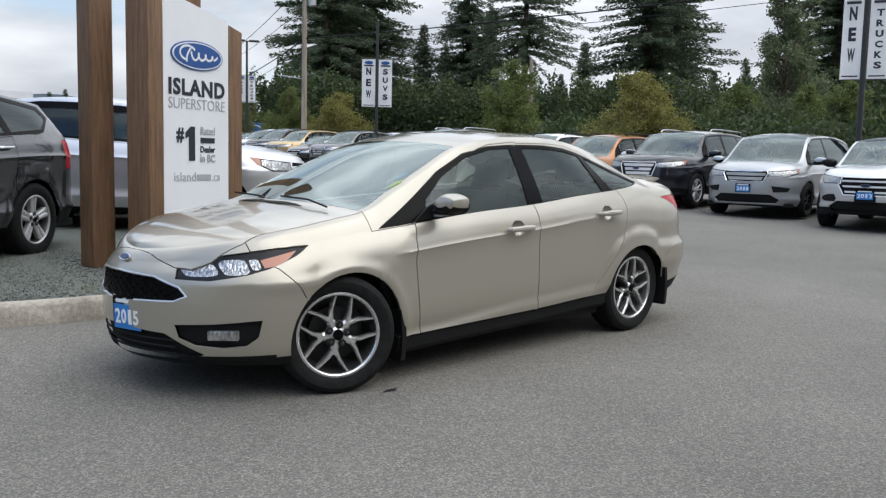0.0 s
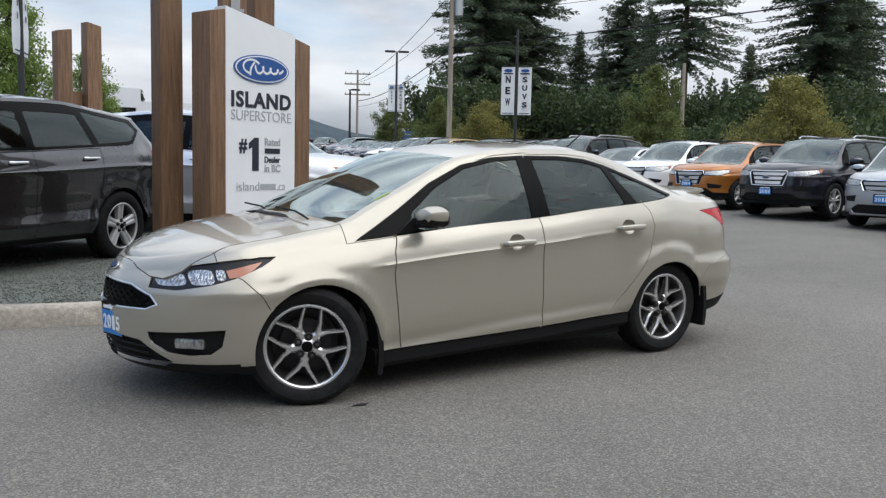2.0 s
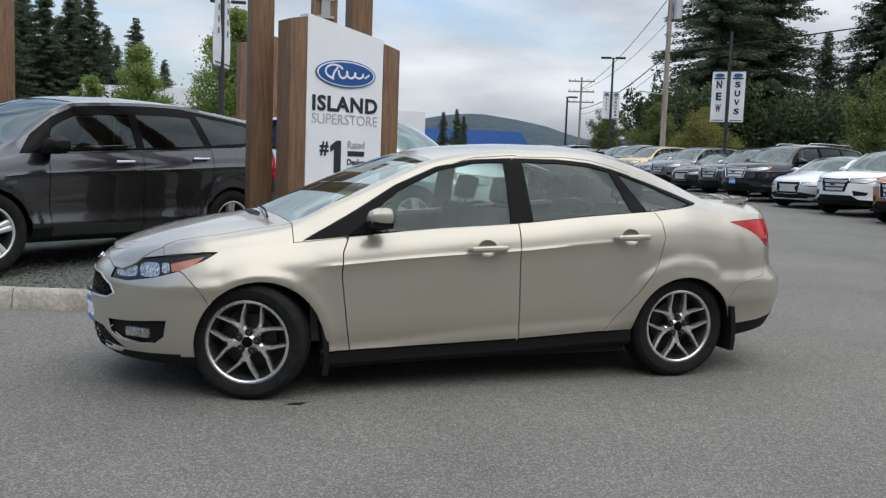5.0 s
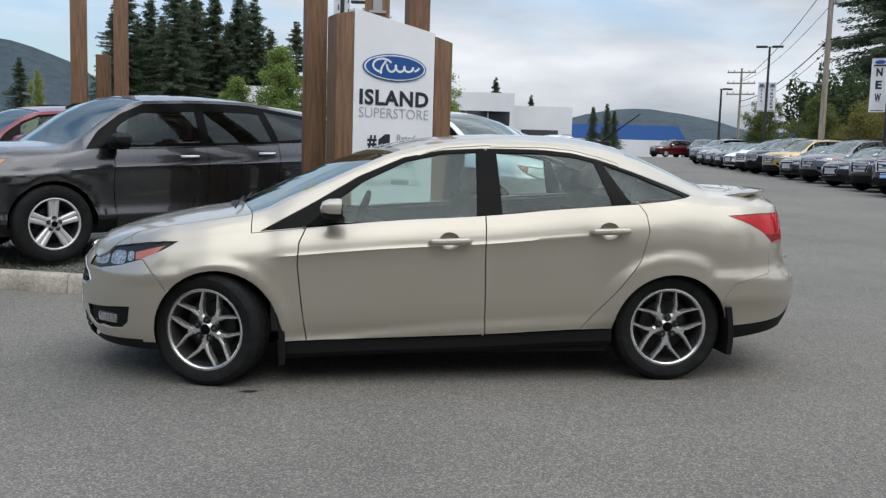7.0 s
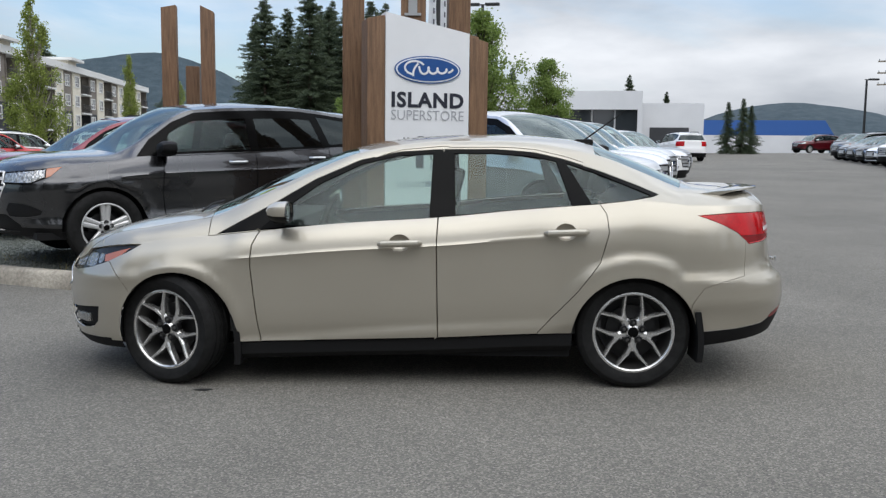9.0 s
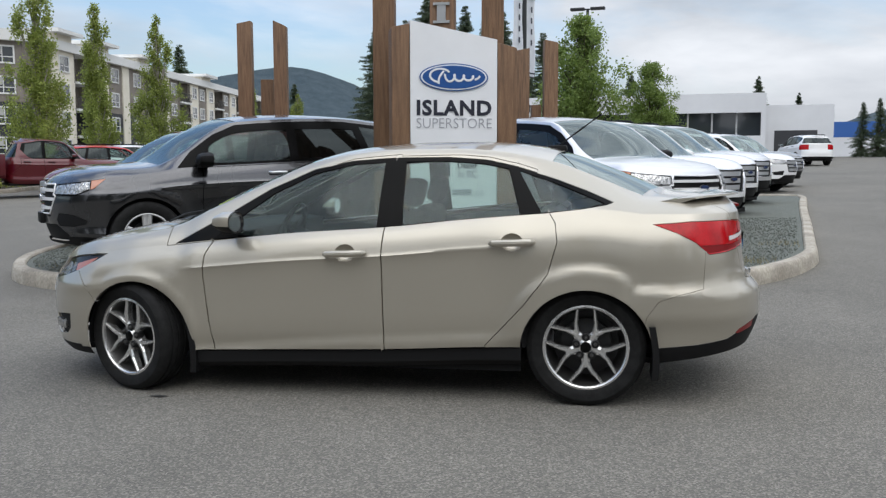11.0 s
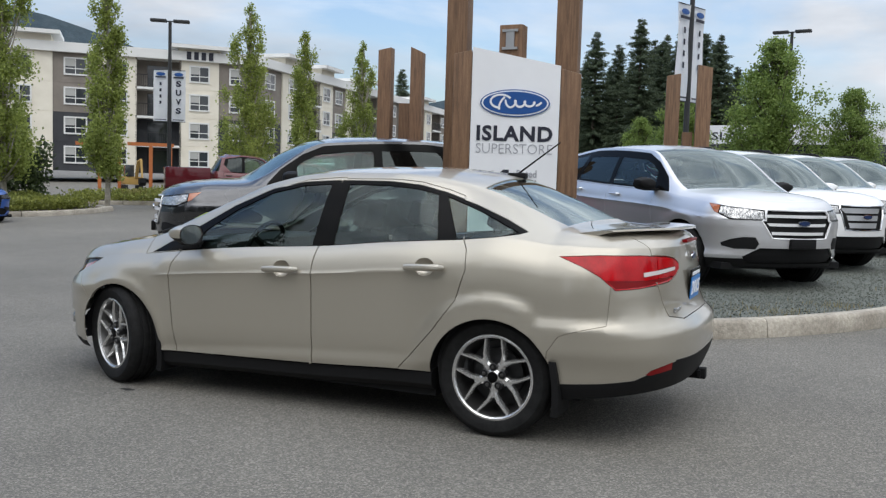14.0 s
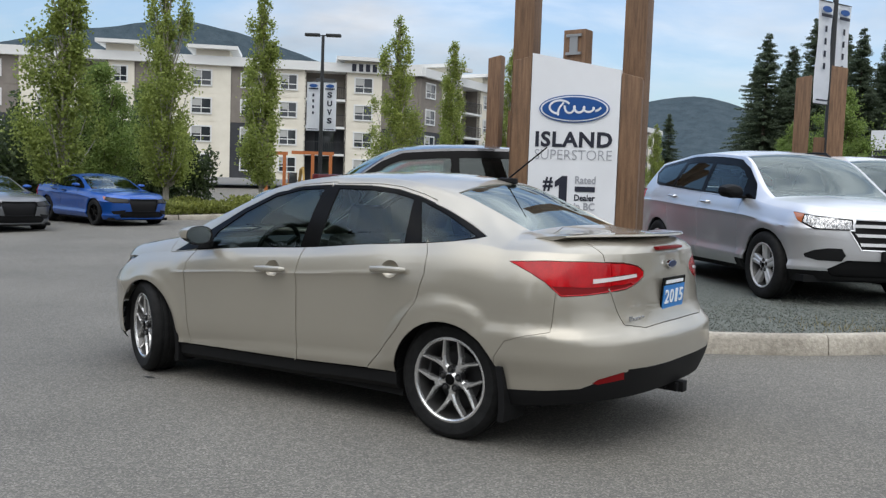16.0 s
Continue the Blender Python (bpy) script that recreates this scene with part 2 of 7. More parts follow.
def asphalt_material():
    m = material("asphalt", (0.07, 0.068, 0.066), 0.9)
    b = m.node_tree.nodes["Principled BSDF"]
    co = node(m, "ShaderNodeTexCoord")
    vo = node(m, "ShaderNodeTexVoronoi", Scale=120.0)
    link(m, co, "Object", vo, "Vector")
    r0 = node(m, "ShaderNodeValToRGB")
    e = r0.color_ramp.elements
    e[0].position, e[0].color = 0.0, (0.082, 0.077, 0.068, 1)
    e[1].position, e[1].color = 1.0, (0.275, 0.257, 0.22, 1)
    x = e.new(0.55)
    x.color = (0.140, 0.131, 0.113, 1)
    link(m, vo, "Color", r0, "Fac")
    n1 = node(m, "ShaderNodeTexNoise", Scale=0.35, Detail=7.0, Roughness=0.65)
    link(m, co, "Object", n1, "Vector")
    r1 = node(m, "ShaderNodeMapRange")
    r1.inputs["From Min"].default_value, r1.inputs["From Max"].default_value = 0.3, 0.72
    r1.inputs["To Min"].default_value, r1.inputs["To Max"].default_value = 0.78, 1.18
    link(m, n1, "Fac", r1, "Value")
    mx = node(m, "ShaderNodeVectorMath")
    mx.operation = "MULTIPLY"
    link(m, r0, "Color", mx, 0)
    link(m, r1, "Result", mx, 1)
    link(m, mx, "Vector", b, "Base Color")
    bp = node(m, "ShaderNodeBump", Strength=0.55, Distance=0.006)
    link(m, vo, "Distance", bp, "Height")
    link(m, bp, "Normal", b, "Normal")
    return m


ASPHALT = asphalt_material()
GRAVEL = varied("crushed grey gravel", (0.055, 0.066, 0.058), (0.185, 0.195, 0.17), 70, 0.95, 0.35, 0.9, 60)
CONCRETE = varied("pale kerb concrete", (0.26, 0.232, 0.19), (0.43, 0.39, 0.325), 2.2, 0.9, 0.2, 0.4, 60)
CEDAR = varied("stained cedar", (0.112, 0.060, 0.030), (0.205, 0.113, 0.058), 5.0, 0.62, 0.16, 0.35, 18, stretch=(7, 7, 0.5), random_amount=0.07)
WHITE = varied("white sign panel", (0.74, 0.75, 0.77), (0.80, 0.81, 0.83), 1.2, 0.45)
INK = material("dark navy lettering", (0.012, 0.014, 0.028), 0.5)
INK_GREY = material("grey lettering", (0.36, 0.37, 0.40), 0.5)
BLUE_OVAL = material("blue enamel oval", (0.012, 0.075, 0.27), 0.35)
OVAL_RIM = material("bright silver rim", (0.72, 0.74, 0.78), 0.3)
STEEL = material("galvanised steel", (0.45, 0.46, 0.47), 0.4, 0.9)
BLACK_POLE = material("black painted pole", (0.02, 0.021, 0.022), 0.45)
BANNER = varied("white banner cloth", (0.78, 0.79, 0.80), (0.86, 0.86, 0.86), 3, 0.7)
CHAMPAGNE = paint("champagne metallic paint", (0.40, 0.368, 0.306), 0.5, 0.33, 0.04)
BLACK_TRIM = material("black plastic trim", (0.010, 0.010, 0.0105), 0.6, Specular_IOR_Level=0.15)
GLOSS_BLACK = material("gloss black trim", (0.004, 0.004, 0.004), 0.15, Specular_IOR_Level=0.06)
RUBBER = varied("tyre rubber", (0.008, 0.008, 0.008), (0.015, 0.015, 0.015), 20, 0.8)
RUBBER.node_tree.nodes["Principled BSDF"].inputs["Specular IOR Level"].default_value = 0.2
ALLOY = material("bright alloy", (0.62, 0.615, 0.605), 0.27, 0.8)
SILVER_ALLOY = material("silver painted alloy", (0.60, 0.60, 0.60), 0.35, 0.45)
SATIN = material("satin chrome", (0.66, 0.67, 0.69), 0.3, 0.75)
# alloy with the shade behind the spokes put into its colour
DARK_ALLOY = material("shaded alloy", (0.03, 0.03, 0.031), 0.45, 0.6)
# rim alloy toned down for the shade inside the wheel
BARREL = material("shaded barrel alloy", (0.14, 0.138, 0.135), 0.4, 0.9)
BAR_SILVER = material("bright silver bar", (0.80, 0.80, 0.81), 0.25, 0.12)
CHROME = material("chrome", (0.75, 0.76, 0.78), 0.08, 1.0)
LAMP_CLEAR = varied("faceted lamp reflector", (0.15, 0.15, 0.152), (0.60, 0.60, 0.59), 70, 0.14, bump=0.5, bump_scale=45, metal=0.75, spread=(0.35, 0.65), stretch=(1, 1, .35))
LAMP_DARK = material("smoked lamp housing", (0.02, 0.02, 0.021), 0.15, 0.0, Specular_IOR_Level=0.2)
AMBER = material("amber lens", (0.36, 0.10, 0.035), 0.18, 0.0, Coat_Weight=1.0)
RED_LENS = varied("red tail lens", (0.30, 0.001, 0.004), (0.46, 0.003, 0.007), 7, 0.16, 0.10, stretch=(1.6, 1.6, .6))
RED_LENS.node_tree.nodes["Principled BSDF"].inputs["Specular IOR Level"].default_value = 0.25
RED_LENS.node_tree.nodes["Principled BSDF"].inputs["Coat Weight"].default_value = 0.12
RED_DEEP = material("deep red lens", (0.20, 0.003, 0.005), 0.3, 0.0, Specular_IOR_Level=0.25)
PLATE_BLUE = material("blue year plate", (0.02, 0.20, 0.55), 0.4)
PLATE_WHITE = material("white lettering", (0.82, 0.84, 0.86), 0.5)
CLOTH = varied("charcoal seat cloth", (0.03, 0.03, 0.031), (0.055, 0.055, 0.058), 30, 0.9)
CABIN = material("grey cabin trim", (0.05, 0.05, 0.052), 0.75)
GLASS = glazing("tinted car glass", (0.66, 0.78, 0.74), 0.0, 0.0, 1.50)
GLASS_SLOPED = glazing("sloping car glass", (0.52, 0.61, 0.59), 0.16, 0.015)
GLASS_SCREEN = glazing("plain windscreen glass", (0.42, 0.50, 0.48), 0.07, 0.04)
LAMP_MID = varied("lamp behind a clear lens", (0.22, 0.22, 0.225), (0.46, 0.46, 0.46), 5, 0.1, metal=0.55)
GLASS_DARK = glazing("privacy glass", (0.04, 0.045, 0.045), 0.0)
MIRROR = material("mirror glass", (0.78, 0.79, 0.80), 0.02, 1.0)
LENS_WHITE = material("white lens", (0.62, 0.56, 0.55), 0.2)
BADGE_BLUE = material("deep blue badge enamel", (0.008, 0.025, 0.09), 0.3)

# ---- car bodies: a shell of columns from nose to tail and rows from sill to roof ----
def corner(power, count):
    """Even steps round a rounded corner, as (share of the way along, share of the half width)."""
    th = np.linspace(0, math.pi / 2, 400)
    s, c = np.sin(th) ** (2 / power), np.cos(th) ** (2 / power)
    run = np.concatenate([[0], np.cumsum(np.hypot(np.diff(s) * 0.65, np.diff(c) * 0.88))])
    at = np.linspace(0, run[-1], count + 1)[1:]
    return list(zip(np.interp(at, run, s), np.interp(at, run, c)))


def car_shell(sp, step, nf, nr, ks, gs, ts):
    """The left half of a body. Returns a bmesh and, for each face, its column (x, share of front, share of rear) and row."""
    xa, xb = sp["xa"], sp["xb"]
    xs = list(np.linspace(xa, xb, int((xb - xa) / step) + 1))
    for mk in sp["marks"]:
        i = min(range(len(xs)), key=lambda j: abs(xs[j] - mk))
        xs[i] = mk
    cols = [(xa, s, 0, c) for s, c in corner(sp["nf"], nf)][::-1] + [(x, 0, 0, 1) for x in xs] + [(xb, 0, s, c) for s, c in corner(sp["nr"], nr)]
    ks, gs, ts = np.array(ks), np.array(gs), np.array(ts)
    grid = []
    for x, f, r, c in cols:
        s = f or r
        zs, ze = float(sp["ZS"](x)), float(sp["ZE"](x))
        yr, zr = float(sp["YR"](x)), float(sp["ZR"](x))
        xc = x - float(sp["BOW"](x))
        if f:
            zs, ze = zs + (sp["zSF"] - zs) * s, ze + (sp["zEF"] - ze) * s
        if r:
            zs, ze = zs + (sp["zSR"] - zs) * s, ze + (sp["zER"] - ze) * s
        z = zs + (ze - zs) * ks
        y = (sp["W"](x) * sp["PROF"](ks, x) + sp["BULGE"](x, z)) * c
        xx = np.full(len(ks), x)
        xr_, zr_ = x, zr
        if f:
            xx = x + (sp["XF"](z) - x) * s
            xr_, zr_ = x + (sp["xRF"] - x) * s, zr + (sp["zRF"] - zr) * s ** sp.get("pF", 1.3)
            xc = xc + (sp["xCF"] - xc) * s
        if r:
            xx = x + (sp["XR"](z) - x) * s
            xr_, zr_ = x + (sp["xRR"] - x) * s, zr + (sp["zRR"] - zr) * s ** sp.get("pR", 1.3)
            xc = xc + (sp["xCR"] - xc) * s
        yr *= c
        zc = float(sp["ZC"](xc))
        pts = list(zip(xx, y, z))
        e = pts[-1]
        fb = float(sp["FEND"](x)) if not r else sp.get("fendR", 0.0)
        gb = float(sp["GLASSB"](x)) if not r else 0.012
        for w in gs[1:]:
            pts.append((e[0] + (xr_ - e[0]) * w, e[1] + (yr - e[1]) * w + gb * 4 * w * (1 - w) * c, e[2] + (zr_ - e[2]) * (w + fb * w * (1 - w))))
        for w in ts[1:]:
            pts.append((xr_ + (xc - xr_) * w, yr * (1 - w), zr_ + (zc - zr_) * (1 - (1 - w) ** sp.get("crown", 2.2))))
        grid.append(pts)
    bm = bmesh.new()
    vs = [[bm.verts.new((p[0], -p[1], p[2])) for p in col] for col in grid]
    info = {}
    lay = bm.faces.layers.int.new("tag")
    n = 0
    for i in range(len(vs) - 1):
        mid = [(a + b) / 2 for a, b in zip(cols[i], cols[i + 1])]
        for j in range(len(vs[0]) - 1):
            q = [vs[i][j], vs[i + 1][j], vs[i + 1][j + 1], vs[i][j + 1]]
            fc = bm.faces.new(q)
            fc[lay] = n
            info[n] = (mid[0], mid[1], mid[2], j)
            n += 1
    bmesh.ops.remove_doubles(bm, verts=[v for v in bm.verts if abs(v.co.y) < 0.004], dist=0.0005)
    bm.normal_update()
    return bm, info, lay, len(ks) - 1, len(ks) - 1 + len(gs) - 1


def inside(q, poly):
    x, y = q
    odd = False
    for (ax, ay), (bx, by) in zip(poly, poly[1:] + poly[:1]):
        if (ay > y) != (by > y) and x < (bx - ax) * (y - ay) / (by - ay) + ax:
            odd = not odd
    return odd


def cut(bm, pts, way, near=0.6):
    """Cuts an outline through the faces that meet it along a way of looking; returns the faces inside it."""
    way = Vector(way).normalized()
    u = way.orthogonal().normalized()
    v = way.cross(u)
    pts = [Vector(p) for p in pts]
    flat = [(p.dot(u), p.dot(v)) for p in pts]
    deep = [p.dot(way) for p in pts]
    lo, hi = min(deep) - near, max(deep) + near
    bx = (min(q[0] for q in flat), max(q[0] for q in flat), min(q[1] for q in flat), max(q[1] for q in flat))

    def ext(f):
        a = [w.co.dot(u) for w in f.verts]
        b = [w.co.dot(v) for w in f.verts]
        return min(a), max(a), min(b), max(b)
    cand = set()
    for f in bm.faces:
        if f.normal.dot(way) < -0.01:
            c = f.calc_center_median()
            if lo < c.dot(way) < hi:
                e = ext(f)
                if e[0] < bx[1] and e[1] > bx[0] and e[2] < bx[3] and e[3] > bx[2]:
                    cand.add(f)
    n = len(pts)
    for i in range(n):
        a, b = flat[i], flat[(i + 1) % n]
        nx, ny = b[1] - a[1], a[0] - b[0]
        ln = math.hypot(nx, ny)
        if ln < 1e-6:
            continue
        nx, ny = nx / ln, ny / ln
        sx0, sx1, sy0, sy1 = min(a[0], b[0]), max(a[0], b[0]), min(a[1], b[1]), max(a[1], b[1])
        sel = []
        for f in cand:
            if not f.is_valid:
                continue
            e = ext(f)
            if e[0] <= sx1 and e[1] >= sx0 and e[2] <= sy1 and e[3] >= sy0:
                d = [(w.co.dot(u) - a[0]) * nx + (w.co.dot(v) - a[1]) * ny for w in f.verts]
                if min(d) < -1e-5 and max(d) > 1e-5:
                    sel.append(f)
        if not sel:
            continue
        es = {e for f in sel for e in f.edges}
        ws = {w for f in sel for w in f.verts}
        r = bmesh.ops.bisect_plane(bm, geom=list(ws) + list(es) + sel, dist=1e-5, plane_co=u * a[0] + v * a[1], plane_no=u * nx + v * ny)
        cand |= {g for g in r["geom"] if isinstance(g, bmesh.types.BMFace)}
    got = []
    for f in cand:
        if f.is_valid:
            c = f.calc_center_median()
            if inside((c.dot(u), c.dot(v)), flat):
                got.append(f)
    return got


def take(bm, faces):
    """Moves faces out of a bmesh into one of their own."""
    out = bmesh.new()
    faces = list(dict.fromkeys(faces))
    made = {}
    for f in faces:
        q = []
        for w in f.verts:
            if w not in made:
                made[w] = out.verts.new(w.co)
            q.append(made[w])
        out.faces.new(q)
    bmesh.ops.delete(bm, geom=list(faces), context="FACES")
    out.normal_update()
    return out


def mirrored(bm, keep=True):
    """The other half as well (keep), or alone."""
    out = bm if keep else bm.copy()
    if keep:
        r = bmesh.ops.duplicate(bm, geom=list(bm.verts) + list(bm.edges) + list(bm.faces))
        vs = [g for g in r["geom"] if isinstance(g, bmesh.types.BMVert)]
        fs = [g for g in r["geom"] if isinstance(g, bmesh.types.BMFace)]
    else:
        vs, fs = list(out.verts), list(out.faces)
    for w in vs:
        w.co.y = -w.co.y
    bmesh.ops.reverse_faces(out, faces=fs)
    if keep:
        bmesh.ops.remove_doubles(out, verts=[w for w in out.verts if abs(w.co.y) < 0.0015], dist=0.003)
    out.normal_update()
    return out


def groove(bm, gap=0.003, depth=0.012):
    """Turns every open edge inwards, so that neighbouring panels leave a joint."""
    r = bmesh.ops.inset_region(bm, faces=list(bm.faces), thickness=gap, use_boundary=True, use_even_offset=False)
    bm.normal_update()
    rim = {w for e in bm.edges if e.is_boundary for w in e.verts}
    shift = {w: w.normal * depth for w in rim}
    for w, d in shift.items():
        w.co -= d
    return bm


def puff(bm, amount):
    for w in bm.verts:
        w.co += w.normal * amount
    return bm


def wheel_tyre(r, width, rim_r, sides=56, grooves=True):
    bm = bmesh.new()
    h = width / 2
    prof = [(rim_r - 0.012, -h * 0.72), (rim_r + 0.004, -h * 0.86), (rim_r + (r - rim_r) * 0.35, -h * 0.99), (rim_r + (r - rim_r) * 0.65, -h),
            (r - 0.022, -h * 0.93), (r - 0.008, -h * 0.84), (r - 0.001, -h * 0.70)]
    if grooves:
        for g in (-0.42, 0.0, 0.42):
            prof += [(r, (g - 0.09) * h), (r - 0.009, (g - 0.07) * h), (r - 0.009, (g + 0.07) * h), (r, (g + 0.09) * h)]
    prof += [(r - 0.001, h * 0.70), (r - 0.008, h * 0.84), (r - 0.03, h * 0.95), (rim_r + 0.02, h), (rim_r - 0.012, h * 0.8)]
    lathe(bm, prof, sides)
    bmesh.ops.recalc_face_normals(bm, faces=bm.faces)
    return bm


def arm(bm, a0, r0, a1, r1, w0, w1, y0, y1, depth):
    """One spoke, from (angle, radius) to (angle, radius), with a raised middle."""
    p = Vector((r0 * math.cos(a0), 0, r0 * math.sin(a0)))
    q = Vector((r1 * math.cos(a1), 0, r1 * math.sin(a1)))
    d = (q - p).normalized()
    n = Vector((-d.z, 0, d.x))
    rings = []
    for t in (0, 0.33, 0.66, 1):
        c = p.lerp(q, t)
        w = w0 + (w1 - w0) * t
        y = y0 + (y1 - y0) * t
        rings.append([bm.verts.new(c + n * k * w / 2 + Vector((0, y + e, 0))) for k, e in ((-1, depth), (-1, 0.010), (-0.42, 0), (0.42, 0), (1, 0.010), (1, depth))])
    fs = []
    for a, b in zip(rings, rings[1:]):
        for k in range(6):
            fs.append(bm.faces.new((a[k], a[(k + 1) % 6], b[(k + 1) % 6], b[k])))
    fs += [bm.faces.new(rings[0]), bm.faces.new(rings[-1][::-1])]
    return fs


def wheel(parent, x, y, r, width, rim_r, style, sides=56, steer=0.0, flip=False, spin=0.0):
    """A wheel whose outside looks along -y, or +y when flipped."""
    hub = new("wheel")
    hub.parent = parent
    hub.matrix_basis = pose(x, y, r, 0, 0, steer + (180 if flip else 0))
    part("tyre", wheel_tyre(r, width, rim_r, sides, sides > 30), RUBBER, hub)
    bm = bmesh.new()
    h = width / 2
    lathe(bm, [(rim_r - 0.004, -h * 0.80), (rim_r + 0.004, -h * 0.88), (rim_r - 0.006, -h * 0.90), (rim_r - 0.013, -h * 0.84), (rim_r - 0.015, -h * 0.74)], sides)
    bmesh.ops.recalc_face_normals(bm, faces=bm.faces)
    rim = part("rim", bm, {"black": GLOSS_BLACK, "y": ALLOY}.get(style, SILVER_ALLOY), hub)
    bm = bmesh.new()
    lathe(bm, [(0.001, h * 0.3), (rim_r * 0.62, h * 0.3), (rim_r * 0.62, h * 0.1), (0.05, h * 0.1), (0.001, -h * 0.2)], max(16, sides // 2))
    lathe(bm, [(rim_r - 0.045, h * 0.55), (0.001, h * 0.6)], max(16, sides // 2))
    bmesh.ops.recalc_face_normals(bm, faces=bm.faces)
    # disc and back plate coloured dark in place of the shade behind the spokes
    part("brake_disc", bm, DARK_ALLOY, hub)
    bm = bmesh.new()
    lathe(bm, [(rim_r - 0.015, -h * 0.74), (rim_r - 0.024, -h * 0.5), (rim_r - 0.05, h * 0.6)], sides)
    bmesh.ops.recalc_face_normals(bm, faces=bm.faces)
    # same rim as the lip, its inner shade carried by the darker colour
    part("barrel", bm, BARREL if style != "black" else GLOSS_BLACK, hub, "inner barrel of the rim, shade put into its colour")
    bm = bmesh.new()
    yo = -h * 0.80
    if style == "y":
        for k in range(5):
            base = math.pi / 2 + k * 2 * math.pi / 5 + radians(spin)
            y_at = base + math.pi / 5
            arm(bm, y_at, 0.030, y_at, 0.112, 0.066, 0.030, yo + 0.016, yo + 0.012, 0.045)
            for sg in (-1, 1):
                arm(bm, y_at + sg * radians(3), 0.084, y_at + sg * radians(13), 0.138, 0.028, 0.021, yo + 0.011, yo + 0.007, 0.045)
                arm(bm, y_at + sg * radians(12.6), 0.134, y_at + sg * radians(24.5), rim_r - 0.006, 0.021, 0.017, yo + 0.007, yo + 0.001, 0.045)
    elif style == "five":
        for k in range(5):
            base = math.pi / 2 + k * 2 * math.pi / 5
            for sg in (-1, 1):
                arm(bm, base + sg * radians(14), 0.07, base + sg * radians(7.0), rim_r - 0.008, 0.042, 0.052, yo + 0.012, yo + 0.002, 0.05)
    else:
        for k in range(5):
            base = math.pi / 2 + k * 2 * math.pi / 5
            for sg in (-1, 1):
                arm(bm, base + sg * radians(9), 0.05, base + sg * radians(13), rim_r - 0.008, 0.04, 0.026, yo + 0.012, yo + 0.002, 0.04)
    hr = 0.050 if style == "y" else 0.080
    lathe(bm, [(0.001, yo + 0.004), (0.030, yo + 0.004), (0.034, yo + 0.008), (hr - .008, yo + 0.012), (hr, yo + 0.022), (hr, yo + 0.06)], 20)
    bmesh.ops.recalc_face_normals(bm, faces=bm.faces)
    part("spokes", bm, {"black": GLOSS_BLACK, "y": ALLOY}.get(style, SILVER_ALLOY), hub, angle=25)
    if sides > 40:
        bm = bmesh.new()
        lathe(bm, [(0.001, yo - 0.004), (0.020, yo - 0.004), (0.029, yo), (0.030, yo + 0.012)], 20)
        bmesh.ops.recalc_face_normals(bm, faces=bm.faces)
        part("centre_cap", bm, GLOSS_BLACK, hub, "small black centre cap")
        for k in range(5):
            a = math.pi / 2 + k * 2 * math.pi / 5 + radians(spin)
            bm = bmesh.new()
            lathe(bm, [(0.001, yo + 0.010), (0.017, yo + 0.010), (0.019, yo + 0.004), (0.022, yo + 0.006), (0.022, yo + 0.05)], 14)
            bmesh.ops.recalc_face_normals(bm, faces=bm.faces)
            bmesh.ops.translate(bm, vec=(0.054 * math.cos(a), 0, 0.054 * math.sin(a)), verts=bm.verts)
            # the recess's shade is in its dark alloy colour
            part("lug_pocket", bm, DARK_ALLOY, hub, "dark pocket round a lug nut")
            bm = bmesh.new()
            lathe(bm, [(0.001, yo - 0.004), (0.008, yo - 0.003), (0.011, yo + 0.004), (0.011, yo + 0.03)], 8)
            bmesh.ops.recalc_face_normals(bm, faces=bm.faces)
            bmesh.ops.translate(bm, vec=(0.054 * math.cos(a), 0, 0.054 * math.sin(a)), verts=bm.verts)
            part("lug_nut", bm, BARREL, hub)
    return hub


def seat(parent, x, y, z, lean=18, headrest=True):
    s = new("seat")
    s.parent = parent
    s.matrix_basis = pose(x, y, z)
    bm = bmesh.new()
    box(bm, -0.28, -0.25, 0, 0.22, 0.25, 0.17, 0.05)
    part("cushion", bm, CLOTH, s)
    bm = bmesh.new()
    box(bm, -0.07, -0.25, 0, 0.07, 0.25, 0.60, 0.055, pose(0.22, 0, 0.08, 0, lean, 0))
    part("backrest", bm, CLOTH, s)
    if headrest:
        bm = bmesh.new()
        box(bm, -0.05, -0.13, 0.63, 0.05, 0.13, 0.80, 0.04, pose(0.22, 0, 0.08, 0, lean, 0))
        tube(bm, [pose(0.22, 0, 0.08, 0, lean, 0) @ Vector((0, -0.06, 0.55)), pose(0.22, 0, 0.08, 0, lean, 0) @ Vector((0, -0.06, 0.68))], 0.007, 6)
        tube(bm, [pose(0.22, 0, 0.08, 0, lean, 0) @ Vector((0, 0.06, 0.55)), pose(0.22, 0, 0.08, 0, lean, 0) @ Vector((0, 0.06, 0.68))], 0.007, 6)
        part("headrest", bm, CLOTH, s)
    return s


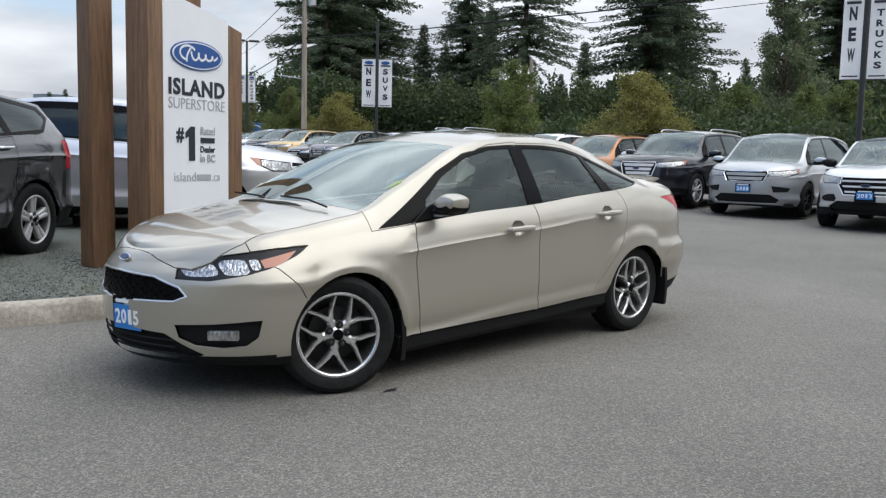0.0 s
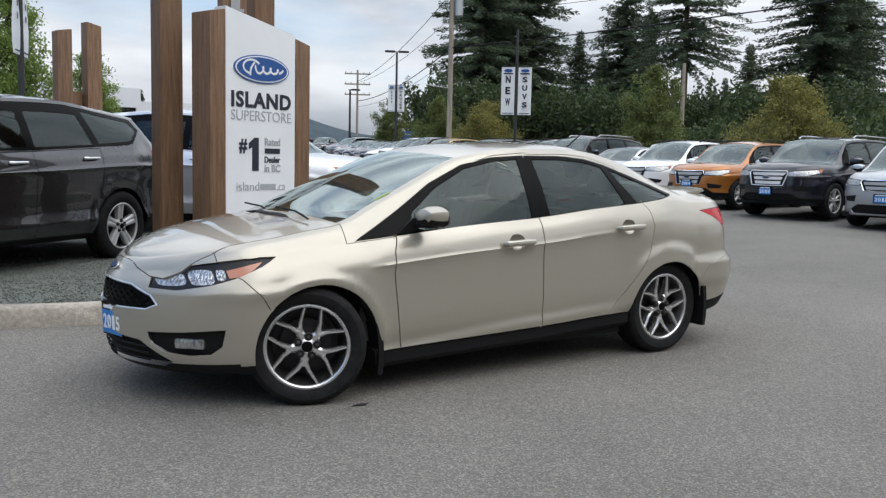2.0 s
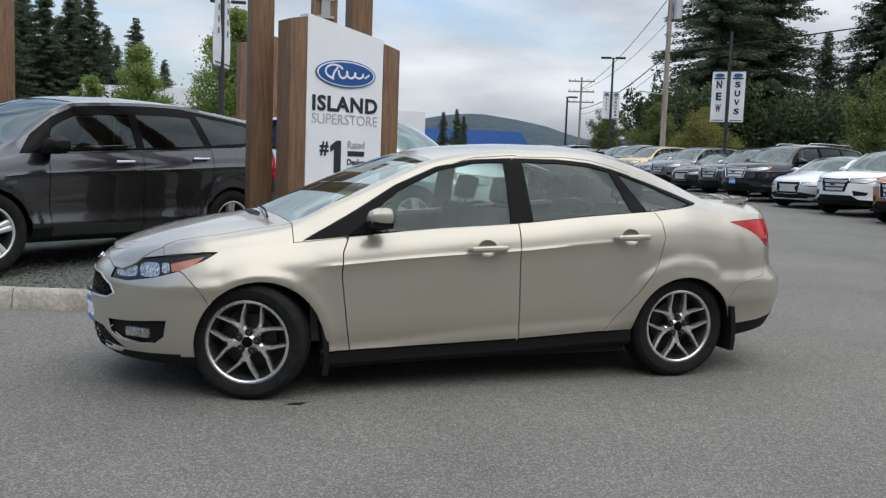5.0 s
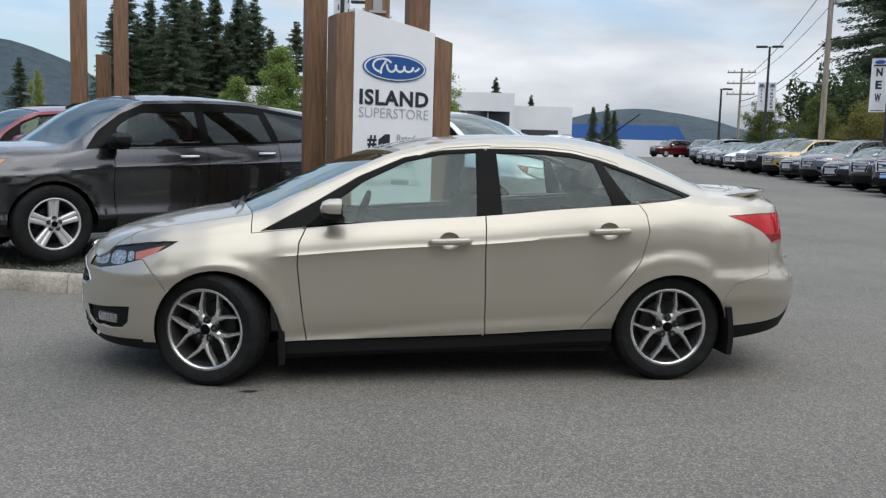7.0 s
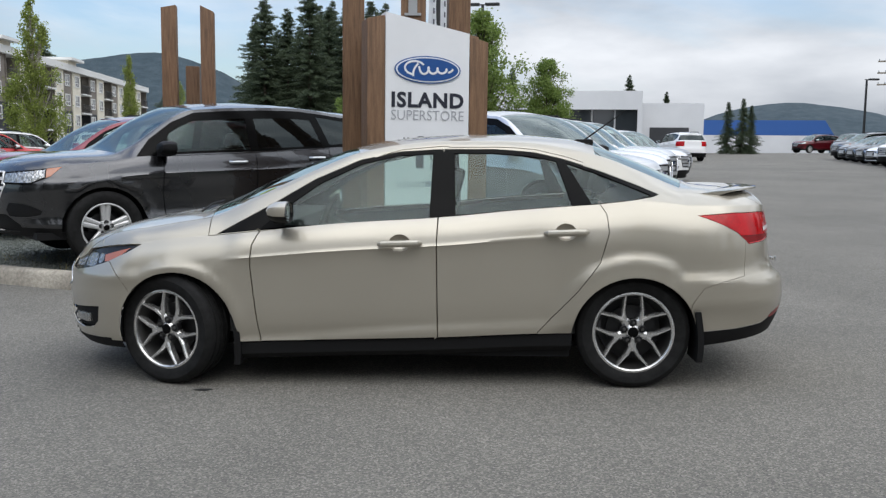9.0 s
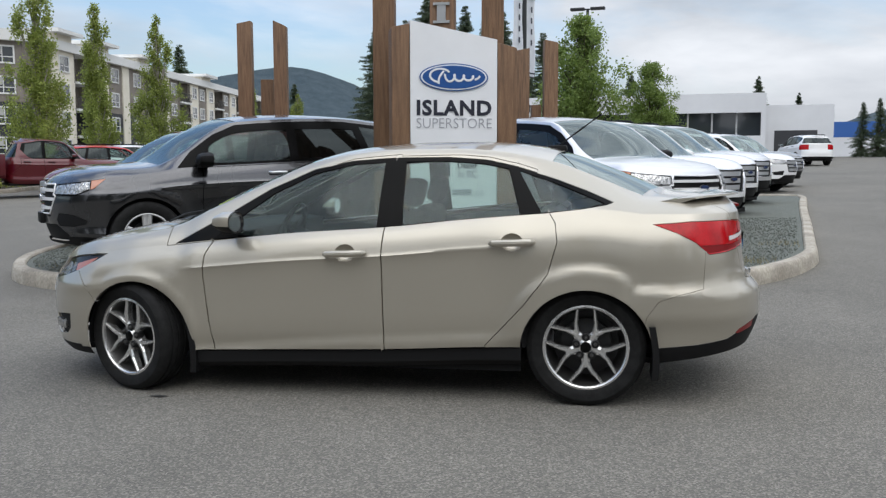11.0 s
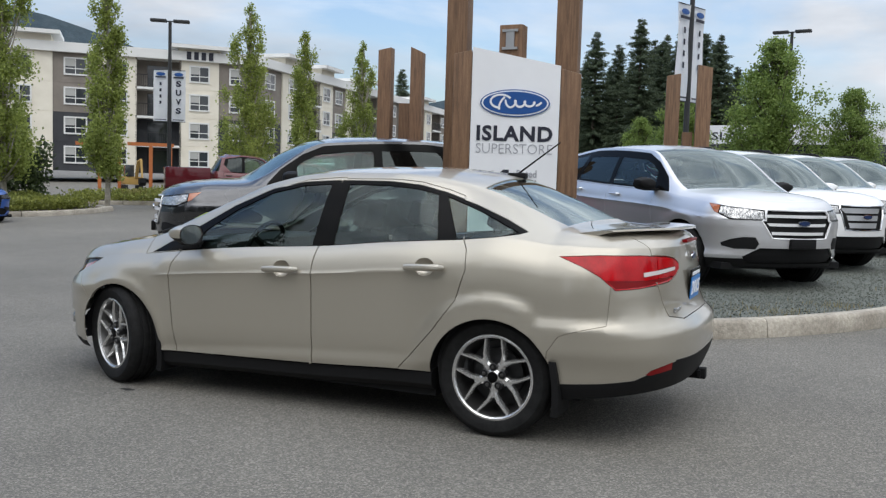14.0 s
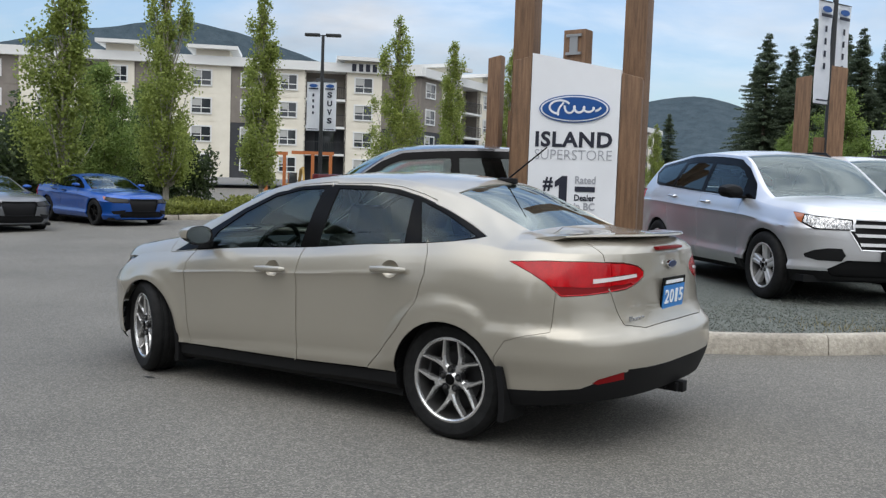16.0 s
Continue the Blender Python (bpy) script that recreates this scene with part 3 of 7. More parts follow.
def year_plate(parent, m, text, width=0.30, height=0.17):
    """A small blue year plate in a black frame."""
    f = new("year_plate")
    f.parent = parent
    f.matrix_basis = m
    bm = bmesh.new()
    box(bm, -width / 2, 0, -height / 2, width / 2, 0.007, height / 2, 0.003)
    part("frame", bm, GLOSS_BLACK, f)
    bm = bmesh.new()
    box(bm, -width * 0.45, -0.004, -height * 0.44, width * 0.45, 0, height * 0.26)
    part("plate", bm, PLATE_BLUE, f, "blue plate with a white year")
    for i, ch in enumerate(text):
        bm = fit_width(lettering(ch, 0.1, 0.002), width * (0.17 if ch != "1" else 0.10), height * 0.42)
        bmesh.ops.translate(bm, vec=(width * 0.205 * (i - 1.5), -0.006, -height * 0.08), verts=bm.verts)
        part("digit", bm, PLATE_WHITE, f)
    bm = bmesh.new()
    box(bm, -width * 0.38, -0.003, height * 0.31, width * 0.38, 0.002, height * 0.41)
    part("lettering_strip", bm, PLATE_WHITE, f)
    return f


def oval_badge(parent, m, w, name="badge"):
    bm = bmesh.new()
    n = 28
    a = [(w / 2 * math.cos(2 * math.pi * k / n), w * 0.2 * math.sin(2 * math.pi * k / n)) for k in range(n)]
    prism(bm, a, 0.01, m @ Matrix.Translation((0, -0.006, 0)), 1)
    prism(bm, [(x * 0.84, z * 0.72) for x, z in a], 0.01, m @ Matrix.Translation((0, -0.009, 0)), 0)
    return part(name, bm, [BADGE_BLUE, CHROME], parent, "blue oval badge in a chrome rim")


def mirror_pod(parent, x, y, z, paint_m, scale=1.0, flip=False):
    """A door mirror; its glass looks to the rear (+x)."""
    s = new("mirror")
    s.parent = parent
    s.matrix_basis = pose(x, y, z) @ Matrix.Diagonal((1, -1 if flip else 1, 1, 1))
    bm = bmesh.new()
    n = 14
    rings = []
    for t, fx, hh, ww in ((0, -0.085, 0.02, 0.06), (0.2, -0.07, 0.05, 0.10), (0.5, -0.03, 0.070, 0.122), (0.85, 0.03, 0.074, 0.128), (1, 0.05, 0.070, 0.124)):
        rings.append([bm.verts.new((fx * scale, (-ww * math.cos(a) * (1 if abs(math.cos(a)) < 0.92 else 0.97) - 0.0) * scale, (hh * (1 - .28 * max(0, math.cos(a))) * math.copysign(abs(math.sin(a)) ** 0.7, math.sin(a)) + 0.010 * math.cos(a)) * scale)) for a in [2 * math.pi * k / n for k in range(n)]])
    for a, b in zip(rings, rings[1:]):
        for k in range(n):
            bm.faces.new((a[k], b[k], b[(k + 1) % n], a[(k + 1) % n]))
    bm.faces.new(rings[0])
    bmesh.ops.recalc_face_normals(bm, faces=bm.faces)
    lower = [f for f in bm.faces if f.calc_center_median().z < -0.012 * scale]
    low = take(bm, lower)
    cap = part("cap", bm, paint_m, s)
    part("lower_cap", low, BLACK_TRIM, s, "black lower cap")
    bm = bmesh.new()
    bm.faces.new([bm.verts.new((0.044 * scale, -0.119 * math.cos(a) * scale, 0.065 * math.copysign(abs(math.sin(a)) ** 0.7, math.sin(a)) * scale)) for a in [2 * math.pi * k / n for k in range(n)]])
    bmesh.ops.recalc_face_normals(bm, faces=bm.faces)
    part("mirror_glass", bm, MIRROR, s)
    bm = bmesh.new()
    back = [[bm.verts.new((xx * scale, -ww * math.cos(a) * scale, hh * math.copysign(abs(math.sin(a)) ** 0.7, math.sin(a)) * scale)) for a in [2 * math.pi * k / n for k in range(n)]] for xx, ww, hh in ((0.050, .1245, .071), (0.055, .121, .068), (0.046, .118, .0645))]
    for p, q in zip(back, back[1:]):
        for k in range(n):
            bm.faces.new((p[k], p[(k + 1) % n], q[(k + 1) % n], q[k]))
    bmesh.ops.recalc_face_normals(bm, faces=bm.faces)
    part("bezel", bm, BLACK_TRIM, s, "black mirror bezel")
    bm = bmesh.new()
    box(bm, -0.05 * scale, -0.02 * scale, -0.075 * scale, 0.035 * scale, 0.15 * scale, -0.045 * scale, 0.01)
    part("arm", bm, BLACK_TRIM, s)
    return s

# ---- the champagne sedan ----
def blend(x, a, b):
    t = min(1, max(0, (x - a) / (b - a)))
    return t * t * (3 - 2 * t)


def sedan_spec():
    crease = curve((0, .960), (.08, .971), (.15, .981), (.22, .986), (.30, .9885), (.45, .9885), (.62, .9885), (.70, .9905), (.745, .995), (.762, .9975), (.775, 1.0015), (.79, .9955), (.84, .985), (.90, .968), (.95, .947), (1, .912))
    plain = curve((0, .93), (.1, .965), (.3, .985), (.5, .997), (.66, 1.0), (.8, .985), (.9, .955), (1, .90))
    hub_f, hub_r = (-1.29, .31), (1.323, .29)

    def prof(k, x):
        w = blend(x, -1.02, -.9) * (1 - blend(x, .75, 1.1))
        # the sill kicks out below a crease that climbs to the rear
        kc = .045 + .075 * blend(x, -.85, .15)
        kick = .018 * np.clip((kc - k) / .06, 0, 1)
        return (crease(k) + kick) * w + plain(k) * (1 - w)

    def bulge(x, z):
        out = np.zeros_like(z)
        d = np.hypot(x - hub_f[0], z - hub_f[1])
        out += .016 * np.clip(1 - np.abs(d - .375) / .06, 0, 1) ** 1.5
        # rear haunch: a ramp out to the arch that runs on as the bumper's shelf
        d = np.hypot(x - hub_r[0], z - hub_r[1])
        t = np.clip((.505 - d) / .075, 0, 1)
        flare = .025 * t * t * (3 - 2 * t) * np.clip((z - .24) / .15, 0, 1) * blend(x, .72, 1.05) * (1 - blend(x, 1.50, 1.62))
        t = np.clip((.685 - z) / .075, 0, 1)
        shelf = .028 * blend(x, 1.46, 1.60) * t * t * (3 - 2 * t) * (.35 + .65 * np.clip((z - .40) / .14, 0, 1))
        out += np.maximum(flare, shelf)
        out += .008 * np.clip(1 - np.abs(d - .362) / .03, 0, 1)
        return out
    return dict(
        xa=-1.50, xb=1.62, nf=1.85, nr=2.9, marks=(-1.10, -.25, 1.13, 1.62), W=curve((-1.5, .868), (-1.3, .892), (-.9, .906), (0, .911), (.9, .912), (1.25, .910), (1.45, .903), (1.62, .899)),
        PROF=prof, BULGE=bulge,
        ZS=curve((-1.5, .20), (-1.25, .20), (-.95, .255), (-.79, .262), (.22, .291), (.94, .319), (1.3, .30), (1.62, .235)),
        ZE=curve((-1.5, .815), (-1.3, .84), (-1.05, .866), (-.8, .892), (-.3, .938), (.23, .97), (.68, 1.013), (1.12, 1.044), (1.36, 1.06), (1.62, 1.035)),
        YR=curve((-1.5, .70), (-1.3, .715), (-1.1, .722), (-.9, .70), (-.6, .655), (-.27, .605), (.2, .59), (.8, .575), (1.156, .56), (1.4, .565), (1.62, .58)),
        ZR=curve((-1.5, .895), (-1.3, .93), (-1.14, .955), (-1.04, .982), (-.9, 1.05), (-.7, 1.14), (-.5, 1.23), (-.27, 1.325), (0, 1.378), (.25, 1.398), (.56, 1.398), (.8, 1.382), (1.0, 1.348), (1.156, 1.308), (1.377, 1.225), (1.56, 1.148), (1.62, 1.125)),
        ZC=curve((-2.17, .73), (-2.1, .775), (-2.0, .82), (-1.8, .888), (-1.5, .955), (-1.27, .995), (-1.22, 1.012), (-.9, 1.155), (-.55, 1.302), (-.35, 1.368), (-.15, 1.412), (.1, 1.438), (.4, 1.452), (.7, 1.450), (1.0, 1.424), (1.2, 1.382), (1.5, 1.272), (1.74, 1.17), (1.82, 1.138), (2.0, 1.122), (2.14, 1.105)),
        BOW=curve((-1.5, .04), (-1.10, .135), (-.7, .12), (-.25, .10), (.1, .02), (.5, 0), (.9, -.02), (1.13, -.05), (1.62, -.14)),
        FEND=curve((-1.5, .75), (-1.2, .6), (-1.0, 0), (1.1, 0), (1.4, .15), (1.62, .5)), fendR=.5, GLASSB=curve((-1.2, 0), (-.8, .01), (0, .016), (1, .014), (1.5, .004)),
        XF=curve((.17, -2.10), (.24, -2.18), (.33, -2.20), (.5, -2.208), (.6, -2.195), (.66, -2.175), (.72, -2.13)), zSF=.19, zEF=.70, xRF=-2.075, zRF=.765, xCF=-2.055,
        XR=curve((.2, 2.18), (.3, 2.25), (.5, 2.31), (.60, 2.305), (.66, 2.25), (.75, 2.215), (.9, 2.20), (1.02, 2.185)), zSR=.315, zER=1.03, xRR=2.15, zRR=1.085, xCR=2.12, crown=2.3)


def side(pts, y=-1.2):
    return [(x, y, z) for x, z in pts]


def sedan():
    sp = sedan_spec()
    root = empty("sedan", pose(0, 0, 0.0, 0, -0.69, 0), "champagne metallic four-door sedan parked on the asphalt", "car")
    ks = [0, .025, .05, .075, .10, .125, .15, .18, .215, .25, .285, .32, .355, .39, .425, .46, .495, .53, .565, .60, .63, .66, .69, .72, .745, .762, .775, .79, .805, .83, .86, .89, .92, .96, 1]
    bm, info, lay, iE, iR = car_shell(sp, .024, 30, 30, ks, [0, .06, .14, .25, .38, .5, .62, .74, .84, .92, 1], [0, .05, .11, .2, .3, .4, .5, .6, .7, .8, .9, 1])
    P = {}

    def zone(test):
        return [f for f in bm.faces if test(*info[f[lay]])]
    # wheel openings
    for cx, cz, r in ((-1.29, .31, .345), (1.323, .29, .352)):
        ring = [(cx + r * math.cos(a), cz + r * math.sin(a)) for a in [2 * math.pi * k / 56 for k in range(56)]]
        bmesh.ops.delete(bm, geom=cut(bm, side(ring), (0, 1, 0)), context="FACES")
    # glass by rows and columns
    P["windshield"] = take(bm, zone(lambda x, f, r, j: j >= iR + 1 and f == 0 and r == 0 and -1.10 < x < -.25))
    P["rear_window"] = take(bm, zone(lambda x, f, r, j: j >= iR + 1 and f == 0 and r == 0 and 1.13 < x < 1.62))
    nose = cut(bm, [(-1.62, .02, .8), (-1.62, -.66, .8), (-1.80, -.625, .8), (-1.93, -.55, .8), (-2.01, -.48, .8), (-2.055, -.39, .8), (-2.085, -.25, .8), (-2.095, .02, .8)], (0, 0, -1))
    P["hood"] = take(bm, list(set(nose + zone(lambda x, f, r, j: j >= iR and r == 0 and x < -1.10))))
    # side glass in its dark frame
    top = [(-1.05, .872), (-.757, 1.031), (-.5, 1.182), (-.241, 1.293), (-.01, 1.338), (.224, 1.352), (.562, 1.352), (.769, 1.334), (.945, 1.294), (1.158, 1.224), (1.34, 1.155), (1.47, 1.098)]
    low = [(1.43, 1.085), (1.30, 1.065), (1.12, 1.046), (.68, 1.015), (.233, .973), (-.307, .940), (-.8, .897)]
    P["window_frame"] = take(bm, cut(bm, side(top + low), (0, 1, 0)))
    wf = P["window_frame"]
    P["front_window"] = take(wf, cut(wf, side([(-.70, .925), (-.66, 1.02), (-.47, 1.155), (-.23, 1.268), (-.01, 1.316), (.182, 1.328), (.168, .959), (-.3, .925)]), (0, 1, 0)))
    P["rear_side_window"] = take(wf, cut(wf, side([(.318, .984), (.308, 1.330), (.56, 1.328), (.76, 1.311), (.895, 1.283), (.97, 1.038), (.68, 1.018)]), (0, 1, 0)))
    P["quarter_window"] = take(wf, cut(wf, side([(1.085, 1.050), (.955, 1.272), (1.15, 1.204), (1.32, 1.135), (1.42, 1.094), (1.29, 1.066)]), (0, 1, 0)))
    # lamps
    P["headlight"] = take(bm, cut(bm, [(-2.07, -.42, .64), (-2.06, -.43, .70), (-1.98, -.50, .742), (-1.8, -.62, .775), (-1.6, -.72, .802), (-1.50, -.78, .808), (-1.57, -.78, .765), (-1.70, -.72, .70), (-1.80, -.66, .668), (-1.95, -.55, .638)], (.45, .89, 0)))
    P["tail_light"] = take(bm, cut(bm, [(1.645, -.80, .985), (1.85, -.78, .998), (2.02, -.63, .998), (2.13, -.47, .988), (2.17, -.385, .970), (2.19, -.345, .942), (2.19, -.345, .912), (2.17, -.385, .882), (2.15, -.47, .856), (2.02, -.66, .832), (1.93, -.77, .825), (1.90, -.79, .855), (1.86, -.80, .89), (1.76, -.80, .94)], (-.5, .87, 0)))
    # front openings
    P["grille"] = take(bm, cut(bm, [(-2.4, .01, .655), (-2.4, -.30, .645), (-2.4, -.46, .60), (-2.4, -.505, .555), (-2.4, -.44, .525), (-2.4, .01, .505)], (1, 0, 0)))
    P["lower_grille"] = take(bm, cut(bm, [(-2.4, .01, .37), (-2.4, -.38, .355), (-2.4, -.56, .255), (-2.4, -.50, .225), (-2.4, .01, .215)], (1, 0, 0)))
    P["fog_lamp_bezel"] = take(bm, cut(bm, [(-2.10, -.46, .405), (-1.96, -.62, .418), (-1.77, -.77, .440), (-1.79, -.76, .35), (-1.84, -.73, .308), (-1.93, -.66, .296), (-2.03, -.55, .305), (-2.09, -.48, .34)], (.55, .84, 0)))
    # painted panels
    P["trunk_lid"] = take(bm, cut(bm, [(1.6, .01, 1.20), (1.70, -.30, 1.16), (1.735, -.545, 1.10), (1.97, -.61, 1.03), (2.10, -.62, .85), (2.2, -.55, .69), (2.25, -.4, .665), (2.25, .01, .66)], (-.8, 0, -.6), 0.5))
    P["front_bumper"] = take(bm, cut(bm, side([(-2.6, 0), (-2.6, 1.2), (-1.80, 1.2), (-1.78, .74), (-1.69, .70), (-1.60, .60), (-1.54, .5), (-1.54, 0)]), (0, 1, 0), 1.3) + [f for f in bm.faces if f.calc_center_median().x < -1.95])
    P["rear_bumper"] = take(bm, list(set(cut(bm, side([(1.55, 0), (1.64, .50), (1.70, .585), (1.80, .62), (1.93, .65), (1.94, .84), (2.6, .84), (2.6, 0)]), (0, 1, 0), 1.3) + [f for f in bm.faces if f.calc_center_median().x > 2.1 and f.calc_center_median().z < .84])))
    rb = P["rear_bumper"]
    P["rear_reflector"] = take(rb, cut(rb, [(2.094, -.709, .394), (2.12, -.70, .414), (2.227, -.628, .456), (2.227, -.628, .418), (2.12, -.70, .390)], (-.41, .90, -.16), 0.7))
    hem = ([(2.5, .02, .463), (2.5, -.585, .463), (2.5, -.585, .0), (2.5, .02, .0)], (-1, 0, 0), .6)
    cut(rb, *hem)
    P["rear_valance"] = take(rb, list(set(cut(rb, side([(1.5, 0), (1.6, .315), (1.72, .335), (1.9, .35), (2.06, .37), (2.12, .40), (2.20, .445), (2.26, .462), (2.6, .462), (2.6, 0)]), (0, 1, 0), 1.3) + cut(rb, *hem))))
    fb = P["front_bumper"]
    P["front_lip"] = take(fb, [f for f in fb.faces if f.calc_center_median().z < .248 and f.calc_center_median().x < -1.4])
    P["front_door"] = take(bm, cut(bm, side([(-.80, .89), (-.836, .814), (-.845, .688), (-.815, .401), (-.79, .24), (.222, .24), (.217, .30), (.211, .82), (.219, .972), (.24, 1.372), (0, 1.352), (-.25, 1.285), (-.5, 1.172), (-.757, 1.02), (-.83, .93)]), (0, 1, 0)))
    P["rear_door"] = take(bm, cut(bm, side([(.222, .24), (.217, .30), (.211, .82), (.219, .972), (.24, 1.372), (.56, 1.372), (.78, 1.352), (.95, 1.312), (1.05, 1.28), (1.12, 1.06), (1.162, .995), (1.174, .892), (1.126, .726), (1.0, .56), (.783, .327), (.77, .24)]), (0, 1, 0)))
    for door, xc, zc in (("front_door", .005, .826), ("rear_door", .933, .889)):
        hole = [(xc + .056 * math.cos(a), zc + .004 + .046 * math.sin(a)) for a in [2 * math.pi * k / 24 for k in range(24)]]
        bmesh.ops.delete(P[door], geom=cut(P[door], side(hole), (0, 1, 0)), context="FACES")
    P["fender"] = take(bm, [f for f in bm.faces if f.calc_center_median().x < -1.10 or (f.calc_center_median().x < -.79 and info[f[lay]][3] < iE)])
    P["body"] = bm
    tags = dict(windshield=(GLASS_SLOPED, "", True), rear_window=(GLASS_SLOPED, "", True), hood=(CHAMPAGNE, "", True), trunk_lid=(CHAMPAGNE, "", True), front_bumper=(CHAMPAGNE, "", True),
                rear_bumper=(CHAMPAGNE, "", True), rear_valance=(BLACK_TRIM, "black lower valance", True), front_lip=(BLACK_TRIM, "black lower lip", True), body=(CHAMPAGNE, "", True),
                grille=(BLACK_TRIM, "black honeycomb grille", True), lower_grille=(BLACK_TRIM, "", True), window_frame=(GLOSS_BLACK, "", False), front_window=(GLASS, "", False),
                rear_side_window=(GLASS, "", False), quarter_window=(GLASS, "", False), headlight=(LAMP_DARK, "headlight with clear and amber lenses", False), tail_light=(RED_LENS, "red wrap-round tail light", False),
                fog_lamp_bezel=(BLACK_TRIM, "", False), rear_reflector=(RED_DEEP, "red bumper reflector", False), front_door=(CHAMPAGNE, "", False), rear_door=(CHAMPAGNE, "", False), fender=(CHAMPAGNE, "", False))
    made = {}
    for name, (mat, label, both) in tags.items():
        b = P[name]
        b.normal_update()
        if both:
            b = mirrored(b)
        copies = [b] if both else [b, mirrored(b, False)]
        for i, c in enumerate(copies):
            if mat is CHAMPAGNE:
                groove(c, .0038, .02) if "bumper" not in name and name != "body" else groove(c, .0015, .005)
            elif name in ("window_frame", "tail_light"):
                groove(c, .003, .006)
            elif name == "headlight":
                puff(c, -.012)
            elif name in ("grille", "lower_grille"):
                puff(c, -.03)
            elif name == "fog_lamp_bezel":
                puff(c, -.022)
            elif "window" in name:
                puff(c, -.006)
            if name == "tail_light":
                rim = bmesh.ops.inset_region(c, faces=list(c.faces), thickness=.011, use_boundary=True)["faces"]
                for f in rim:
                    f.material_index = 1
                mat = [RED_LENS, RED_DEEP]
            ob = part(name, c, mat, root, label, angle=50)
            if mat is CHAMPAGNE:
                even = ob.modifiers.new("even_shading", "WEIGHTED_NORMAL")
                even.keep_sharp = True
            made.setdefault(name, []).append(ob)
    return root, made, sp


def body_y(sp, x, z):
    """How far out the left side stands at a place."""
    zs, ze = float(sp["ZS"](x)), float(sp["ZE"](x))
    k = min(1, max(0, (z - zs) / (ze - zs)))
    return -float(sp["W"](x) * sp["PROF"](np.array([k]), x)[0] + sp["BULGE"](x, np.array([z]))[0])


def squarish(v):
    return math.copysign(abs(v) ** .55, v)


def rim_line(bm, r, sides=6):
    """A thin bead along the open edges of a skin."""
    es = [e for e in bm.edges if e.is_boundary and not all(abs(v.co.y) < .004 for v in e.verts)]
    out = bmesh.new()
    nxt = {}
    for e in es:
        for a, b in ((e.verts[0], e.verts[1]), (e.verts[1], e.verts[0])):
            nxt.setdefault(a, []).append(b)
    left = set(nxt)
    while left:
        start = next((v for v in left if len(nxt[v]) == 1), None) or next(iter(left))
        line, cur, prev = [start], start, None
        left.discard(start)
        while True:
            step = [v for v in nxt[cur] if v is not prev and v in left]
            if not step:
                break
            prev, cur = cur, step[0]
            left.discard(cur)
            line.append(cur)
        pts = [v.co.copy() for v in line]
        if line[0] in nxt[line[-1]] and len(line) > 3:
            pts.append(pts[0].copy())
        thin = [pts[0]] + [p for a, p in zip(pts, pts[1:]) if (p - a).length > .004]
        if len(thin) > 1:
            tube(out, thin, r, sides, False)
    return out


def honeycomb(bm, inside_test, place, cell=.036, bar=.0035):
    """Six-sided cells of thin bars, laid on a curved front."""
    for j in range(-12, 13):
        for i in range(-20, 21):
            cy, cz = (i + (j % 2) * .5) * cell * 1.9, j * cell * .55
            if not inside_test(cy, cz):
                continue
            ring = [(cy + cell * .98 * math.cos(a), cz + cell * .5 * math.sin(a)) for a in [math.pi / 3 * k for k in range(6)]]
            for k in range(6):
                a, b = ring[k], ring[(k + 1) % 6]
                tube(bm, [place(*a), place(*b)], bar, 4, False)


